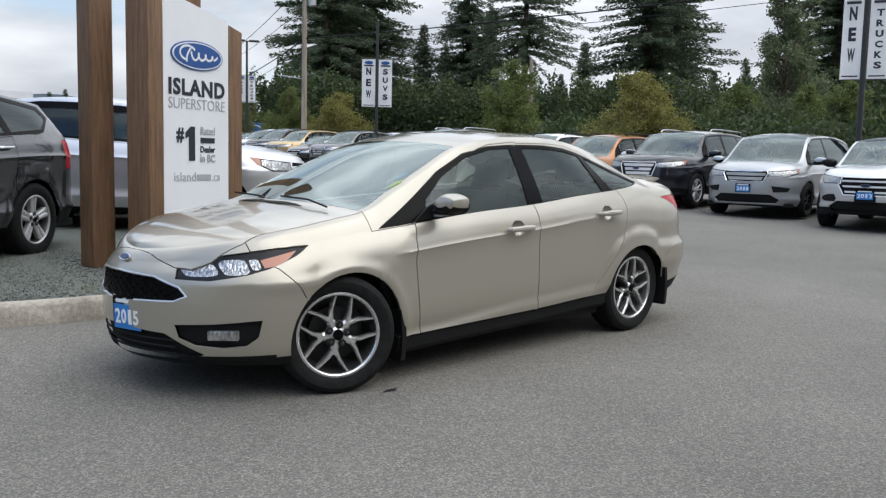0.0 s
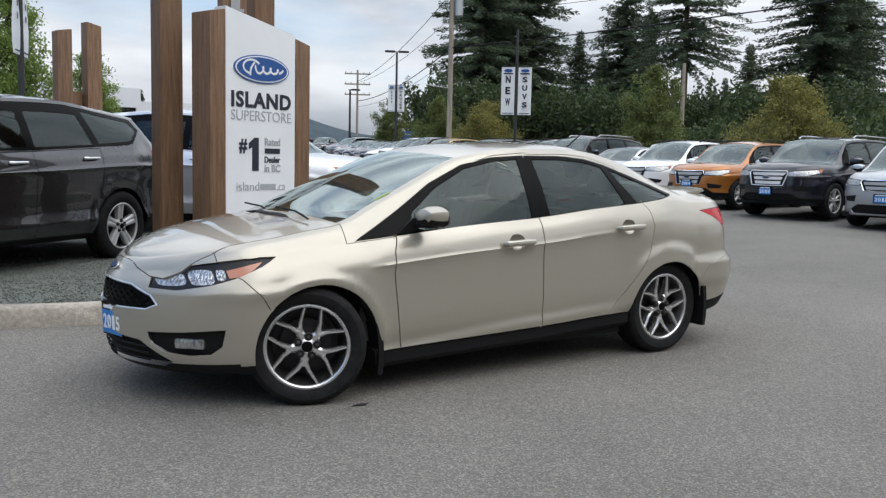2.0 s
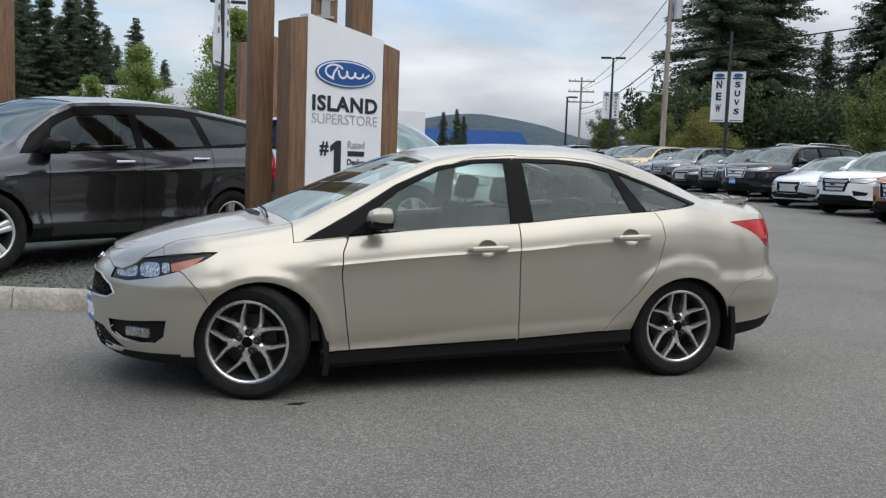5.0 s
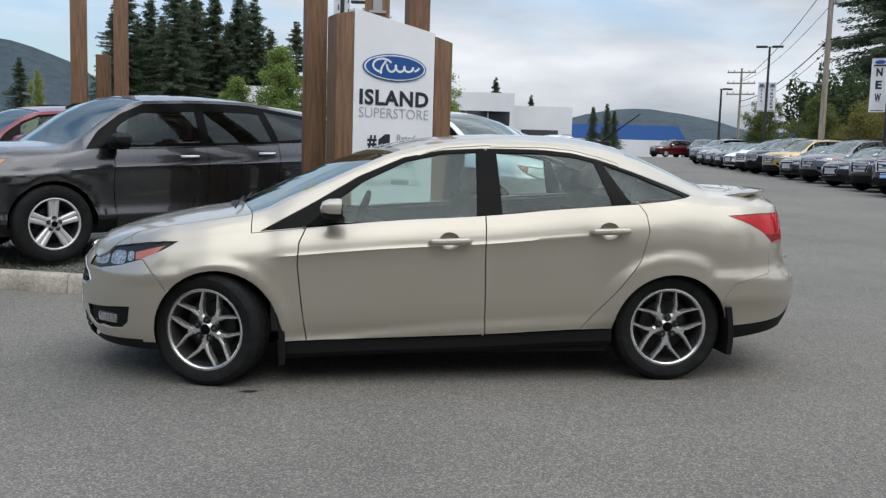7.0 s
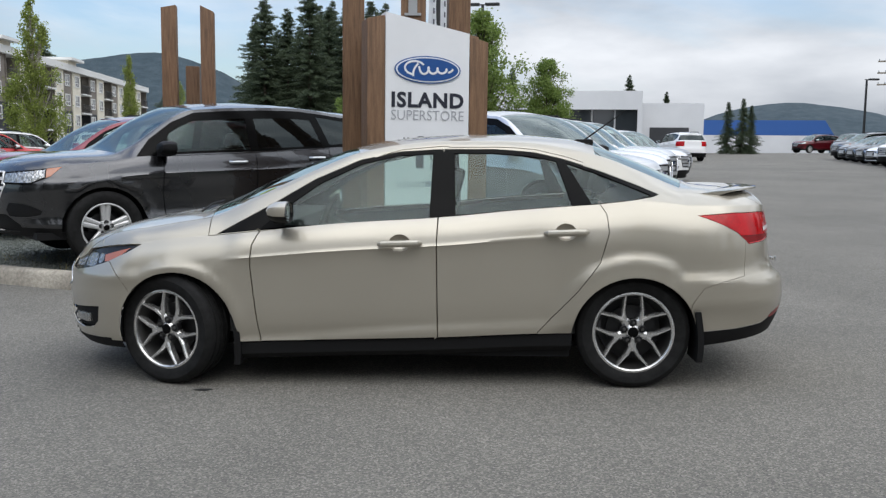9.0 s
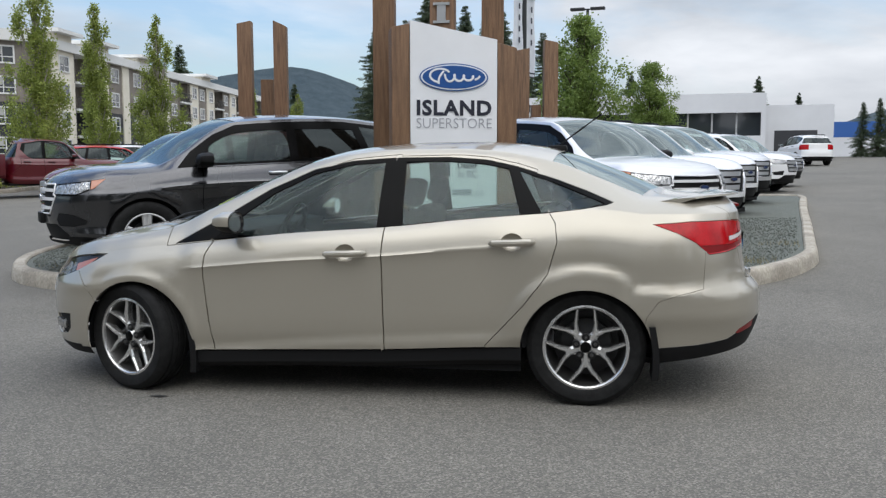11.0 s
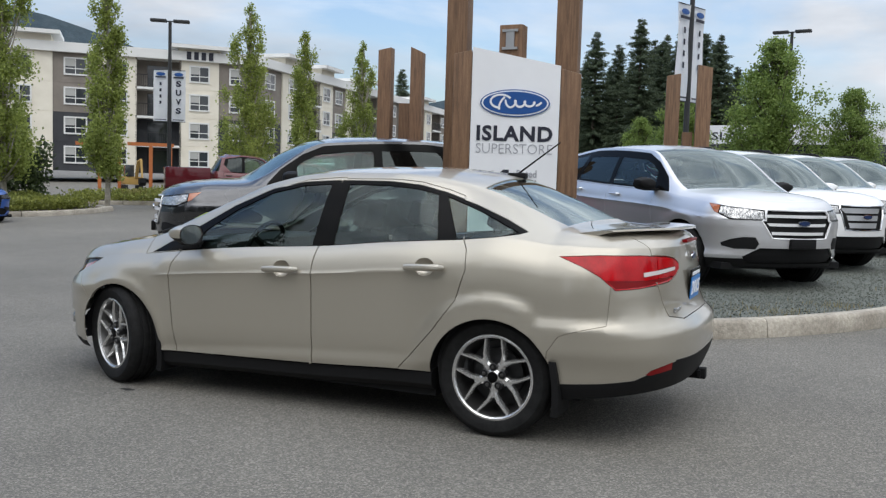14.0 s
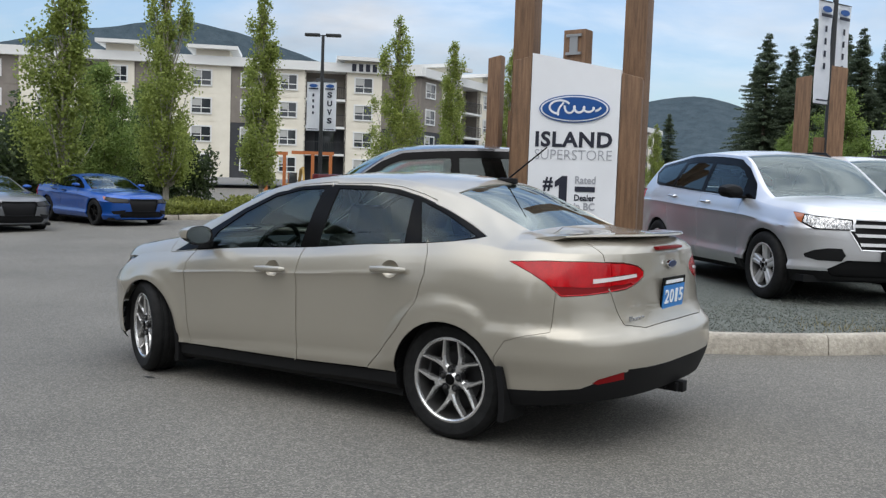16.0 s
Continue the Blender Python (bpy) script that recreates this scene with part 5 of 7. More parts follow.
def main_sign():
    # the face: from its left edge, 0.875 m wide, its top falling to the right
    turn = 20.0
    s = empty("pylon_sign", pose(-0.487, 2.992, island_z(0, 3.1), 0, 0, turn), "white dealership sign panel between brown cedar timbers", "sign")
    z0 = -s.location.z
    bm = bmesh.new()
    w = 0.875
    prism(bm, [(0, 0.25), (w, 0.25), (w, 2.541 + z0), (0, 2.71 + z0)], 0.16)
    part("panel", bm, WHITE, s)
    o = sign_oval(s, Matrix.Translation((0.435, 0, 2.165 + z0)), 0.69)
    words(s, "name_line", "ISLAND", INK, 0.44, 1.865 + z0, 0.755, 0.155, 0.007, spacing=1.1)
    words(s, "store_line", "SUPERSTORE", INK_GREY, 0.44, 1.715 + z0, 0.76, 0.098, -0.002)
    words(s, "hash_mark", "#", INK, 0.205, 1.42 + z0, 0.10, 0.14, 0.006)
    bm = bmesh.new()
    prism(bm, [(.318, 1.185 + z0), (.398, 1.185 + z0), (.398, 1.505 + z0), (.345, 1.505 + z0), (.275, 1.45 + z0), (.275, 1.39 + z0), (.318, 1.415 + z0)], .004, Matrix.Translation((0, -.006, 0)))
    part("numeral", bm, INK, s, smooth=False)
    words(s, "rated_line", "Rated", INK_GREY, 0.575, 1.47 + z0, 0.20, 0.075, 0.004)
    bm = bmesh.new()
    box(bm, .475, -.006, 1.355 + z0, .672, -.003, 1.405 + z0)
    part("maker_strip", bm, INK, s, "dark strip in place of a maker's name", smooth=False)
    words(s, "dealer_line", "Dealer", INK, 0.575, 1.295 + z0, 0.205, 0.062, 0.005)
    words(s, "region_line", "in BC", INK_GREY, 0.575, 1.21 + z0, 0.205, 0.075, 0.005)
    words(s, "address_line", "island", INK_GREY, 0.265, 1.035 + z0, 0.28, 0.085, -0.002)
    bm = bmesh.new()
    box(bm, .42, -.006, 1.0 + z0, .615, -.003, 1.055 + z0)
    part("address_strip", bm, INK_GREY, s, smooth=False)
    words(s, "address_end", ".ca", INK_GREY, 0.69, 1.02 + z0, 0.11, 0.055, -0.002)
    timber(s, -0.095, 0.13, 0.18, 0.27, 0, 2.66 + z0, 0, 0.04, "side_timber")
    timber(s, w + 0.105, 0.13, 0.20, 0.27, 0, 2.49 + z0, 0, -0.05, "side_timber")
    for i, (x, y, dx, dy, top, name) in enumerate(((-0.88, 3.54, .225, .225, 4.9, "post"), (0.205, 3.94, .235, .235, 4.9, "post"))):
        p = s.matrix_basis.inverted() @ Vector((x, y, 0))
        timber(s, p.x, p.y, dx, dy, 0, top + z0, -turn + 8, 0.0, name)
    p = s.matrix_basis.inverted() @ Vector((-0.25, 3.49, 0))
    timber(s, p.x, p.y, 0.25, 0.16, 0, 2.99 + z0, -turn, 0.0, "short_post")
    bm = bmesh.new()
    for dz in (-.05, -.23):
        box(bm, -.085, -.105, 2.99 + z0 + dz - .025, .085, -.085, 2.99 + z0 + dz)
    box(bm, -.045, -.10, 2.99 + z0 - .24, .045, -.088, 2.99 + z0 - .05)
    br = part("bracket", bm, STEEL, s, "pale steel bracket")
    br.matrix_basis = pose(p.x, p.y, 0, 0, 0, -turn)
    return s


main_sign()


def post_group(posts, label):
    x0, y0 = posts[0][:2]
    g = empty("timber_posts", pose(x0, y0, island_z(x0, y0)), label, "post", "timber post groups")
    for x, y, w, top, slant in posts:
        timber(g, x - x0, y - y0, w, w, -0.05, top - island_z(x0, y0), 12, slant)
    return g


post_group([(-4.70, 8.95, .24, 3.70, .05), (-4.05, 8.92, .22, 3.66, -.10), (-4.38, 9.15, .22, 2.75, 0)], "pair of tall brown cedar posts with a short one between")
post_group([(-0.28, 12.70, .27, 3.60, .05), (0.28, 12.92, .28, 3.78, -.06), (-0.02, 13.0, .2, 2.5, 0)], "pair of tall brown cedar posts beside a banner pole")

# ---- the other vehicles, from a few lengths each ----
def vehicle_spec(p):
    W, h, xf, xr = p["W"], p["h"], p["xf"], p["xr"]
    xa, xb = xf + .68, xr - .48
    cw, wt_, hf, zc, b0, b1, sill = p["cowl"], p["wtop"], p["hf"], p["zc"], p["b0"], p["b1"], p["sill"]
    hw, r = p["wb"] / 2, p["r"]
    prof = curve((0, .93), (.08, .968), (.13, .986), (.17, .995), (.20, .992), (.25, .975), (.32, .972), (.45, .981), (.62, .992), (.74, .996), (.775, 1.005), (.80, .991), (.88, .972), (1, .92))

    def bulge(x, z):
        out = np.zeros_like(z)
        for hx in (-hw, hw):
            d = np.hypot(x - hx, z - r)
            out += .02 * np.clip(1 - np.abs(d - r - .09) / .07, 0, 1) ** 1.5
        return out
    re = p["roof_end"]
    tail = p.get("tail", 0)
    sp = dict(xa=xa, xb=xb, nf=2.1, nr=3.0, marks=[cw, wt_, xb] + ([re, tail] if tail else []), W=curve((xa, W * .955), (xa + .35, W * .99), (0, W), (xb - .3, W), (xb, W * .975)), PROF=lambda k, x: prof(k), BULGE=bulge,
              ZS=curve((xa, sill - .03), (-hw + .4, sill), (hw - .4, sill + .01), (xb, sill + .02)),
              ZE=curve((xa, hf + .0), (cw - .15, b0 - .05), (cw + .25, b0), (.4, (b0 + b1) / 2), (xb - .1, b1), (xb, b1)),
              XF=curve((sill - .05, xf + .10), (sill + .15, xf + .02), (.55, xf), (hf - .12, xf + .03), (hf, xf + .10)), zSF=sill, zEF=hf - .04, xRF=xf + .16, zRF=hf + .02, xCF=xf + .20,
              zSR=sill + .05, crown=2.3)
    if not tail:
        sp.update(YR=curve((xa, .76 * W), (cw, .80 * W), (wt_, .70 * W), (.6, .69 * W), (xb, .68 * W)),
                  ZR=curve((xa, hf + .08), (cw - .05, zc - .05), (cw + .08, zc), (wt_, h - .12), ((wt_ + re) / 2, h - .06), (re - .5, h - .10 - p.get("slope", 0)), (xb, h - p.get("drop", .16))),
                  ZC=curve((xf + .1, hf), (xf + .35, hf + .09), ((xf + cw) / 2 + .1, (hf + .09 + zc) / 2 + .01), (cw - .14, zc), (cw - .10, zc + .015), (wt_ - .45, h - .22), (wt_ - .1, h - .07), (wt_ + .3, h - .02), (.4, h), (re - .5, h - .03 - p.get("slope", 0) * .7), (xr - .3, h - p.get("drop", .16) + .06)),
                  BOW=curve((xa, .04), (cw, .14), (wt_, .10), (.3, 0), (xb - .3, 0), (xb, 0)),
                  FEND=curve((xa, .7), (cw - .1, .5), (cw + .15, 0), (xb, 0)), fendR=0, GLASSB=curve((cw, 0), (cw + .4, .015), (xb, .015)),
                  XR=curve((sill, xr - .06), (sill + .2, xr), (.7, xr), (.8, xr - .04), (b1, xr - .08)), zER=b1, xRR=xr - p.get("rake", .40), zRR=h - p.get("drop", .16) - .01, xCR=xr - p.get("rake", .40) + .02)
    else:
        zt = p["zt"]
        sp.update(YR=curve((xa, .76 * W), (cw, .80 * W), (wt_, .68 * W), (re, .62 * W), (tail, .66 * W), (xb, .68 * W)),
                  ZR=curve((xa, hf + .08), (cw - .05, zc - .05), (cw + .08, zc), (wt_, h - .10), ((wt_ + re) / 2, h - .05), (re, h - .12), (tail, zt), (xb, zt - .01)),
                  ZC=curve((xf + .1, hf), (xf + .35, hf + .09), ((xf + cw) / 2 + .1, (hf + .09 + zc) / 2 + .01), (cw - .14, zc), (cw - .10, zc + .015), (wt_ - .1, h - .06), ((wt_ + re) / 2, h), (re + .05, h - .08), (tail + .15, zt + .03), (xr - .1, zt + .02)),
                  BOW=curve((xa, .04), (cw, .14), (wt_, .10), (re, -.05), (tail, -.12), (xb, -.1)),
                  FEND=curve((xa, .7), (cw - .1, .5), (cw + .15, 0), (tail, 0), (xb, .5)), fendR=.5, GLASSB=curve((cw, 0), (cw + .4, .015), (xb, .015)),
                  XR=curve((sill, xr - .06), (.5, xr), (.62, xr), (.75, xr - .06), (zt, xr - .08)), zER=zt - .06, xRR=xr - .12, zRR=zt, xCR=xr - .12)
    return sp


PAINTED = ("body", "front_door", "rear_door")


def vehicle(kind, p, root, paint_m, fine=1.0):
    """Builds one vehicle under its root, facing -x."""
    sp = vehicle_spec(p)
    ks = [0, .04, .08, .13, .17, .20, .25, .32, .42, .52, .62, .70, .74, .775, .80, .84, .90, .95, 1]
    bm, info, lay, iE, iR = car_shell(sp, .07 / fine, int(12 * fine), int(10 * fine), ks, [0, .07, .2, .4, .6, .8, .92, 1], [0, .06, .15, .3, .5, .7, .85, 1])
    hw, r, W, h, xf, xr, sill = p["wb"] / 2, p["r"], p["W"], p["h"], p["xf"], p["xr"], p["sill"]
    cw, wt_, re, tail = p["cowl"], p["wtop"], p["roof_end"], p.get("tail", 0)
    xb = sp["xb"]

    def zone(test):
        return [f for f in bm.faces if test(*info[f[lay]])]
    for cx in (-hw, hw):
        rr = r + .045
        ring = [(cx + rr * math.cos(a), r - .01 + rr * math.sin(a)) for a in [2 * math.pi * k / 24 for k in range(24)]]
        bmesh.ops.delete(bm, geom=cut(bm, side(ring), (0, 1, 0)), context="FACES")
    P = {}
    P["windshield"] = take(bm, zone(lambda x, f, rr, j: j >= iR + 1 and f == 0 and rr == 0 and cw < x < wt_))
    mid = p.get("bp", .25)
    last = p.get("cp", re - .75)
    ZR, ZE = sp["ZR"], sp["ZE"]
    xe = (tail - .12) if tail else xb - .02
    x0 = cw + .16

    def up(x, d):
        return (x, float(ZR(x)) - d)

    def dn(x, d):
        return (x, float(ZE(x)) + d)
    hi = float(ZR(xe - .1))
    b1 = float(ZE(xe))
    frame = [dn(x0, .012)] + [up(x, .035) for x in np.linspace(x0 + .16, xe - .06, 12)] + [(xe, b1 + (hi - b1) * .55), (xe - .22, b1 + .035)] + [dn(x, .012) for x in np.linspace(xe - .35, x0 + .3, 8)]
    P["window_frame"] = take(bm, cut(bm, side(frame), (0, 1, 0)))
    wf = P["window_frame"]
    P["side_window"] = take(wf, cut(wf, side([dn(x0 + .30, .035)] + [up(x, .065 + p.get("visor", 0)) for x in np.linspace(x0 + .36, mid - .055, 7)] + [dn(mid - .05, .035)]), (0, 1, 0)))
    P["rear_side_window"] = take(wf, cut(wf, side([dn(mid + .05, .035)] + [up(x, .065 + p.get("visor", 0)) for x in np.linspace(mid + .05, last - .09, 6)] + [dn(last, .035)]), (0, 1, 0)))
    if xe - last > .35:
        P["quarter_window"] = take(wf, cut(wf, side([dn(last + .10, .04)] + [up(x, .07) for x in np.linspace(last + .0, xe - .12, 4)] + [(xe - .05, b1 + (hi - b1) * .52), (xe - .24, b1 + .06)]), (0, 1, 0)))
    if tail:
        P["rear_window"] = take(bm, zone(lambda x, f, rr, j: j >= iR + 1 and f == 0 and rr == 0 and re < x < tail))
    else:
        P["rear_window"] = take(bm, zone(lambda x, f, rr, j: iE + 1 <= j < iR - 1 and rr > .45))
    hf = p["hf"]
    lw, lh = p.get("lamp", (.60, .13))
    gi = p.get("gw", .42) + .03
    P["headlight"] = take(bm, cut(bm, [(xf + .06, -gi * W, hf - .07 - lh * .85), (xf + .10, -gi * W, hf - .075), (xf + .30, -.80 * W, hf - .045), (xf + lw, -.97 * W, hf - .015), (xf + lw - .10, -.97 * W, hf - .03 - lh * .55), (xf + .26, -.80 * W, hf - .05 - lh)], (.62, .78, 0), .7))
    gh = p.get("gh", .32)
    edge_line = [(-(gi - .06) * W, hf - .07), (-(gi + .01) * W, hf - .07 - gh * .42), (-(gi - .10) * W, hf - .07 - gh)] if p.get("hexa") else [(-(gi - .05) * W, hf - .07), (-(gi - .02) * W, hf - .12), (-(gi - .10) * W, hf - .07 - gh)]
    P["grille"] = take(bm, cut(bm, [(xf, .01, hf - .075)] + [(xf, yy, zz) for yy, zz in edge_line] + [(xf, .01, hf - .075 - gh)], (1, 0, 0), .5))
    P["lower_grille"] = take(bm, cut(bm, [(xf, .01, sill + .20), (xf, -.50 * W, sill + .20), (xf, -.66 * W, sill + .10), (xf, -.60 * W, sill + .03), (xf, .01, sill + .03)], (1, 0, 0), .5))
    pocket = [(.09, .60, .50), (.07, .57, .44), (.09, .60, .375), (.16, .71, .375), (.24, .82, .40), (.32, .90, .445), (.31, .89, .475), (.22, .80, .50)] if p.get("hexa") else [(.10, .60, .48), (.08, .56, .36), (.30, .88, .40), (.26, .84, .47)]
    P["fog_pocket"] = take(bm, cut(bm, [(xf + a, -b * W, hf - c) for a, b, c in pocket], (.55, .83, 0), .6))
    if not p.get("no_tail"):
        P["tail_light"] = take(bm, zone(lambda x, f, rr, j: j < iE and p.get("tl", .62) <= ks[j] and ks[j + 1] <= .95 and .12 < rr < .93))
    zb0 = sill + .02
    P["front_door"] = take(bm, cut(bm, side([(x0 + .28, zb0), (x0 + .24, (zb0 + p["b0"]) / 2), dn(x0 + .26, -.004), dn(mid, -.004), (mid - .02, zb0)]), (0, 1, 0)))
    if last - mid > .3:
        P["rear_door"] = take(bm, cut(bm, side([(mid - .02, zb0), dn(mid, -.004), dn(last + .08, -.004), (last + .06, float(ZE(last)) - .25), (hw - r - .02, zb0)]), (0, 1, 0)))
    if p.get("clad"):
        P["cladding"] = take(bm, zone(lambda x, f, rr, j: j < iE and ks[j + 1] <= p["clad"]))
    P["body"] = bm
    spec = dict(windshield=(GLASS_SCREEN, "", True), rear_window=(GLASS_DARK, "", True), grille=(BLACK_TRIM, "", True), lower_grille=(BLACK_TRIM, "", True), cladding=(BLACK_TRIM, "black lower cladding", True), body=(paint_m, "", True),
                side_window=(GLASS, "", False), rear_side_window=(p.get("glass2", GLASS_DARK), "", False), quarter_window=(p.get("glass2", GLASS_DARK), "", False), window_frame=(GLOSS_BLACK, "", False),
                headlight=(p.get("lamp_m", LAMP_MID), "clear headlight lens", False), side_marker=(AMBER, "amber corner lens", False), fog_pocket=(BLACK_TRIM, "", False), front_door=(paint_m, "", False), rear_door=(paint_m, "", False), tail_light=(RED_LENS, "red tail light", False))
    hb = P["headlight"]
    P["side_marker"] = take(hb, [f for f in hb.faces if f.calc_center_median().x > xf + lw * .86])
    edge = P["grille"].copy()
    edge.normal_update()
    part("grille_surround", rim_line(mirrored(edge), .010, 5), p.get("bar_m", CHROME), root)
    edge.free()
    for name, (mat, label, both) in spec.items():
        if name not in P or not len(P[name].faces):
            continue
        b = P[name]
        b.normal_update()
        if both:
            b = mirrored(b)
        for c in ([b] if both else [b, mirrored(b, False)]):
            if "window" in name or name == "windshield":
                puff(c, -.006 if name != "window_frame" else -.002)
            if "grille" in name:
                puff(c, -.025)
            if name in PAINTED:
                groove(c, .004, .014)
            if name == "headlight":
                # a dark bezel round the clear reflector
                for f in c.faces:
                    f.material_index = 1
                for f in bmesh.ops.inset_region(c, faces=list(c.faces), thickness=.014, depth=0, use_boundary=True)["faces"]:
                    f.material_index = 0
                mat = [GLOSS_BLACK, p.get("lamp_m", LAMP_CLEAR)]
            ob = part(name, c, mat, root, label, angle=45)
            if name in PAINTED:
                ob.material_slots[0].link = "OBJECT"
                ob.material_slots[0].material = paint_m
    # chrome or dark bars across the grille
    bars = p.get("bars", 3)
    z0, z1 = hf - .06 - gh, hf - .09
    gw = W * (gi - (.045 if p.get("hexa") else .07))
    for i in range(bars):
        z = z0 + (z1 - z0) * (i + .5) / bars
        bm = bmesh.new()
        pts = [Vector((xf - .004 + .11 * t ** 2 + .25 * max(0, z - hf + .14), gw * t, z)) for t in np.linspace(-1, 1, 9)]
        hh = (z1 - z0) / bars * (.17 if p.get("hexa") else .34)
        up = [(q + Vector((0, 0, hh)), q - Vector((0, 0, hh))) for q in pts]
        ring = [[bm.verts.new(a), bm.verts.new(b), bm.verts.new(b + Vector((.05, 0, 0))), bm.verts.new(a + Vector((.05, 0, 0)))] for a, b in up]
        for a, b in zip(ring, ring[1:]):
            for k in range(4):
                bm.faces.new((a[k], a[(k + 1) % 4], b[(k + 1) % 4], b[k]))
        bmesh.ops.recalc_face_normals(bm, faces=bm.faces)
        part("grille_bar", bm, p.get("bar_m", SATIN), root, smooth=False)
    if p.get("badge"):
        oval_badge(root, pose(xf - .01, 0, (z0 + z1) / 2 + .02, 0, 0, -90), .165)
    # inside and underneath
    bm = bmesh.new()
    box(bm, xf + .3, -W * .86, sill - .04, xr - .15, W * .86, sill + .03)
    box(bm, -hw - .52, -W * .80, sill, -hw + .52, W * .80, p["hf"] - .1)
    box(bm, hw - .52, -W * .80, sill, hw + .52, W * .80, min(p["b0"], p["hf"]) - .1)
    box(bm, cw - .1, -W * .78, sill + .3, cw + .45, W * .78, p["b0"] - .02, .06)
    part("underbody", bm, BLACK_TRIM, root)
    for x, y in ((.05, -.38), (.05, .38), (.95, -.38), (.95, .38)):
        if x < re - .3:
            seat(root, x, y, sill + .22)
    for x in (-hw, hw):
        for y, fl in ((-W + .13, False), (W - .13, True)):
            wheel(root, x, y, r, p.get("tw", .235), r * p.get("rim", .66), p["style"], int(28 * fine) + 4, flip=fl, steer=p.get("steer", 0) if x < 0 else 0)
    for fl in (False, True):
        mirror_pod(root, cw + .42, (-W - p.get("mo", .07)) * (-1 if fl else 1), p["b0"] + .09, p.get("mirror_m", paint_m), p.get("ms", 1.1), fl)
    for sg in (-1, 1):
        for xh in (mid - .22, last - .10):
            zh = float(ZE(xh)) - .10
            bm = bmesh.new()
            tube(bm, [(xh - .10, 0, 0), (xh - .08, -.035, 0), (xh + .08, -.035, .004), (xh + .10, 0, .004)], .014, 6)
            bmesh.ops.translate(bm, vec=(0, body_y(sp, xh, zh), zh), verts=bm.verts)
            if sg > 0:
                for v in bm.verts:
                    v.co.y = -v.co.y
                bmesh.ops.reverse_faces(bm, faces=bm.faces[:])
            part("door_handle", bm, p.get("handle_m", BLACK_TRIM), root)
            if last - mid < .3:
                break
    if p.get("rails"):
        for sg in (-1, 1):
            bm = bmesh.new()
            ys = sg * W * .63
            tube(bm, [(wt_ + .35, ys, h - .05), (wt_ + .45, ys, h + .005), (.4, ys, h + .02), (re - .45, ys, h), (re - .35, ys, h - .05)], .018, 6)
            part("roof_rail", bm, p["rails"], root)
    if p.get("holder"):
        bm = bmesh.new()
        box(bm, xf - .03, -.17, sill + .20, xf + .04, .17, sill + .31, .01)
        part("plate_holder", bm, BLACK_TRIM, root, "empty black plate holder")
    if p.get("year"):
        year_plate(root, pose(xf - .02, 0, sill + (p["hf"] - sill) * p.get("plate_k", .34), 0, 0, -90), p["year"])
    return root


EDGE = dict(W=.965, h=1.71, xf=-2.36, xr=2.42, wb=2.85, r=.37, cowl=-1.25, wtop=-.40, roof_end=1.95, hf=.99, zc=1.15, b0=1.08, b1=1.22, sill=.30, clad=.13, badge=True, style="five", bars=3, gw=.45, gh=.31, visor=.055, rake=.46, drop=.17, slope=.02, handle_m=SATIN, holder=True, cp=1.06, bp=.21, lamp=(.47, .135), bar_m=BAR_SILVER, hexa=True)
COMPACT = dict(W=.92, h=1.66, xf=-2.22, xr=2.26, wb=2.69, r=.35, cowl=-1.10, wtop=-.30, roof_end=1.8, hf=.96, zc=1.10, b0=1.03, b1=1.15, sill=.28, clad=.17, badge=True, style="ten", bars=3, cp=1.0, bp=.25, rails=BLACK_TRIM)
EXPLORER = dict(W=1.0, h=1.78, xf=-2.48, xr=2.55, wb=2.86, r=.385, cowl=-1.22, wtop=-.50, roof_end=2.1, hf=1.06, zc=1.20, b0=1.13, b1=1.22, sill=.32, clad=.18, badge=True, style="ten", bars=3, cp=1.15, bp=.20, rails=STEEL, year="2018", bar_m=BAR_SILVER, gh=.30)
MINIVAN = dict(W=.99, h=1.75, xf=-2.55, xr=2.58, wb=3.08, r=.35, cowl=-1.62, wtop=-.72, roof_end=2.15, hf=.98, zc=1.12, b0=1.05, b1=1.10, sill=.25, badge=False, style="black", bars=2, cp=1.35, bp=-.05, gw=.44, gh=.20, year="2018", plate_k=.44)
COUPE = dict(W=.955, h=1.38, xf=-2.36, xr=2.42, wb=2.72, r=.345, cowl=-.86, wtop=-.02, roof_end=.85, tail=1.72, zt=1.06, hf=.80, zc=.98, b0=.96, b1=1.02, sill=.20, badge=False, style="black", bars=0, cp=.95, bp=.52, glass2=GLASS, bar_m=BLACK_TRIM, lamp_m=LAMP_DARK, mo=.0, ms=.85)
SALOON = dict(W=.91, h=1.46, xf=-2.25, xr=2.35, wb=2.70, r=.325, cowl=-1.1, wtop=-.22, roof_end=1.02, tail=1.68, zt=1.08, hf=.76, zc=1.0, b0=.93, b1=1.03, sill=.21, badge=False, style="ten", bars=1, cp=.98, bp=.25, glass2=GLASS)

# ---- parked vehicles ----
GREY_M = paint("dark grey metallic paint", (0.062, 0.063, 0.067), 0.9, 0.25)
SILVER_M = paint("silver metallic paint", (0.62, 0.62, 0.63), 0.74, 0.40)
WHITE_P = paint("white paint", (0.78, 0.78, 0.78), 0.0, 0.4)
BLACK_P = paint("black paint", (0.010, 0.011, 0.016), 0.0, 0.35)
ORANGE_P = paint("orange metallic paint", (0.37, 0.135, 0.028), 0.4, 0.36)
GOLD_P = paint("gold metallic paint", (0.46, 0.33, 0.15), 0.6, 0.36)
RED_P = paint("dark red paint", (0.085, 0.004, 0.008), 0.1, 0.4)
MAROON_P = paint("maroon metallic paint", (0.16, 0.006, 0.020), 0.2, 0.32)
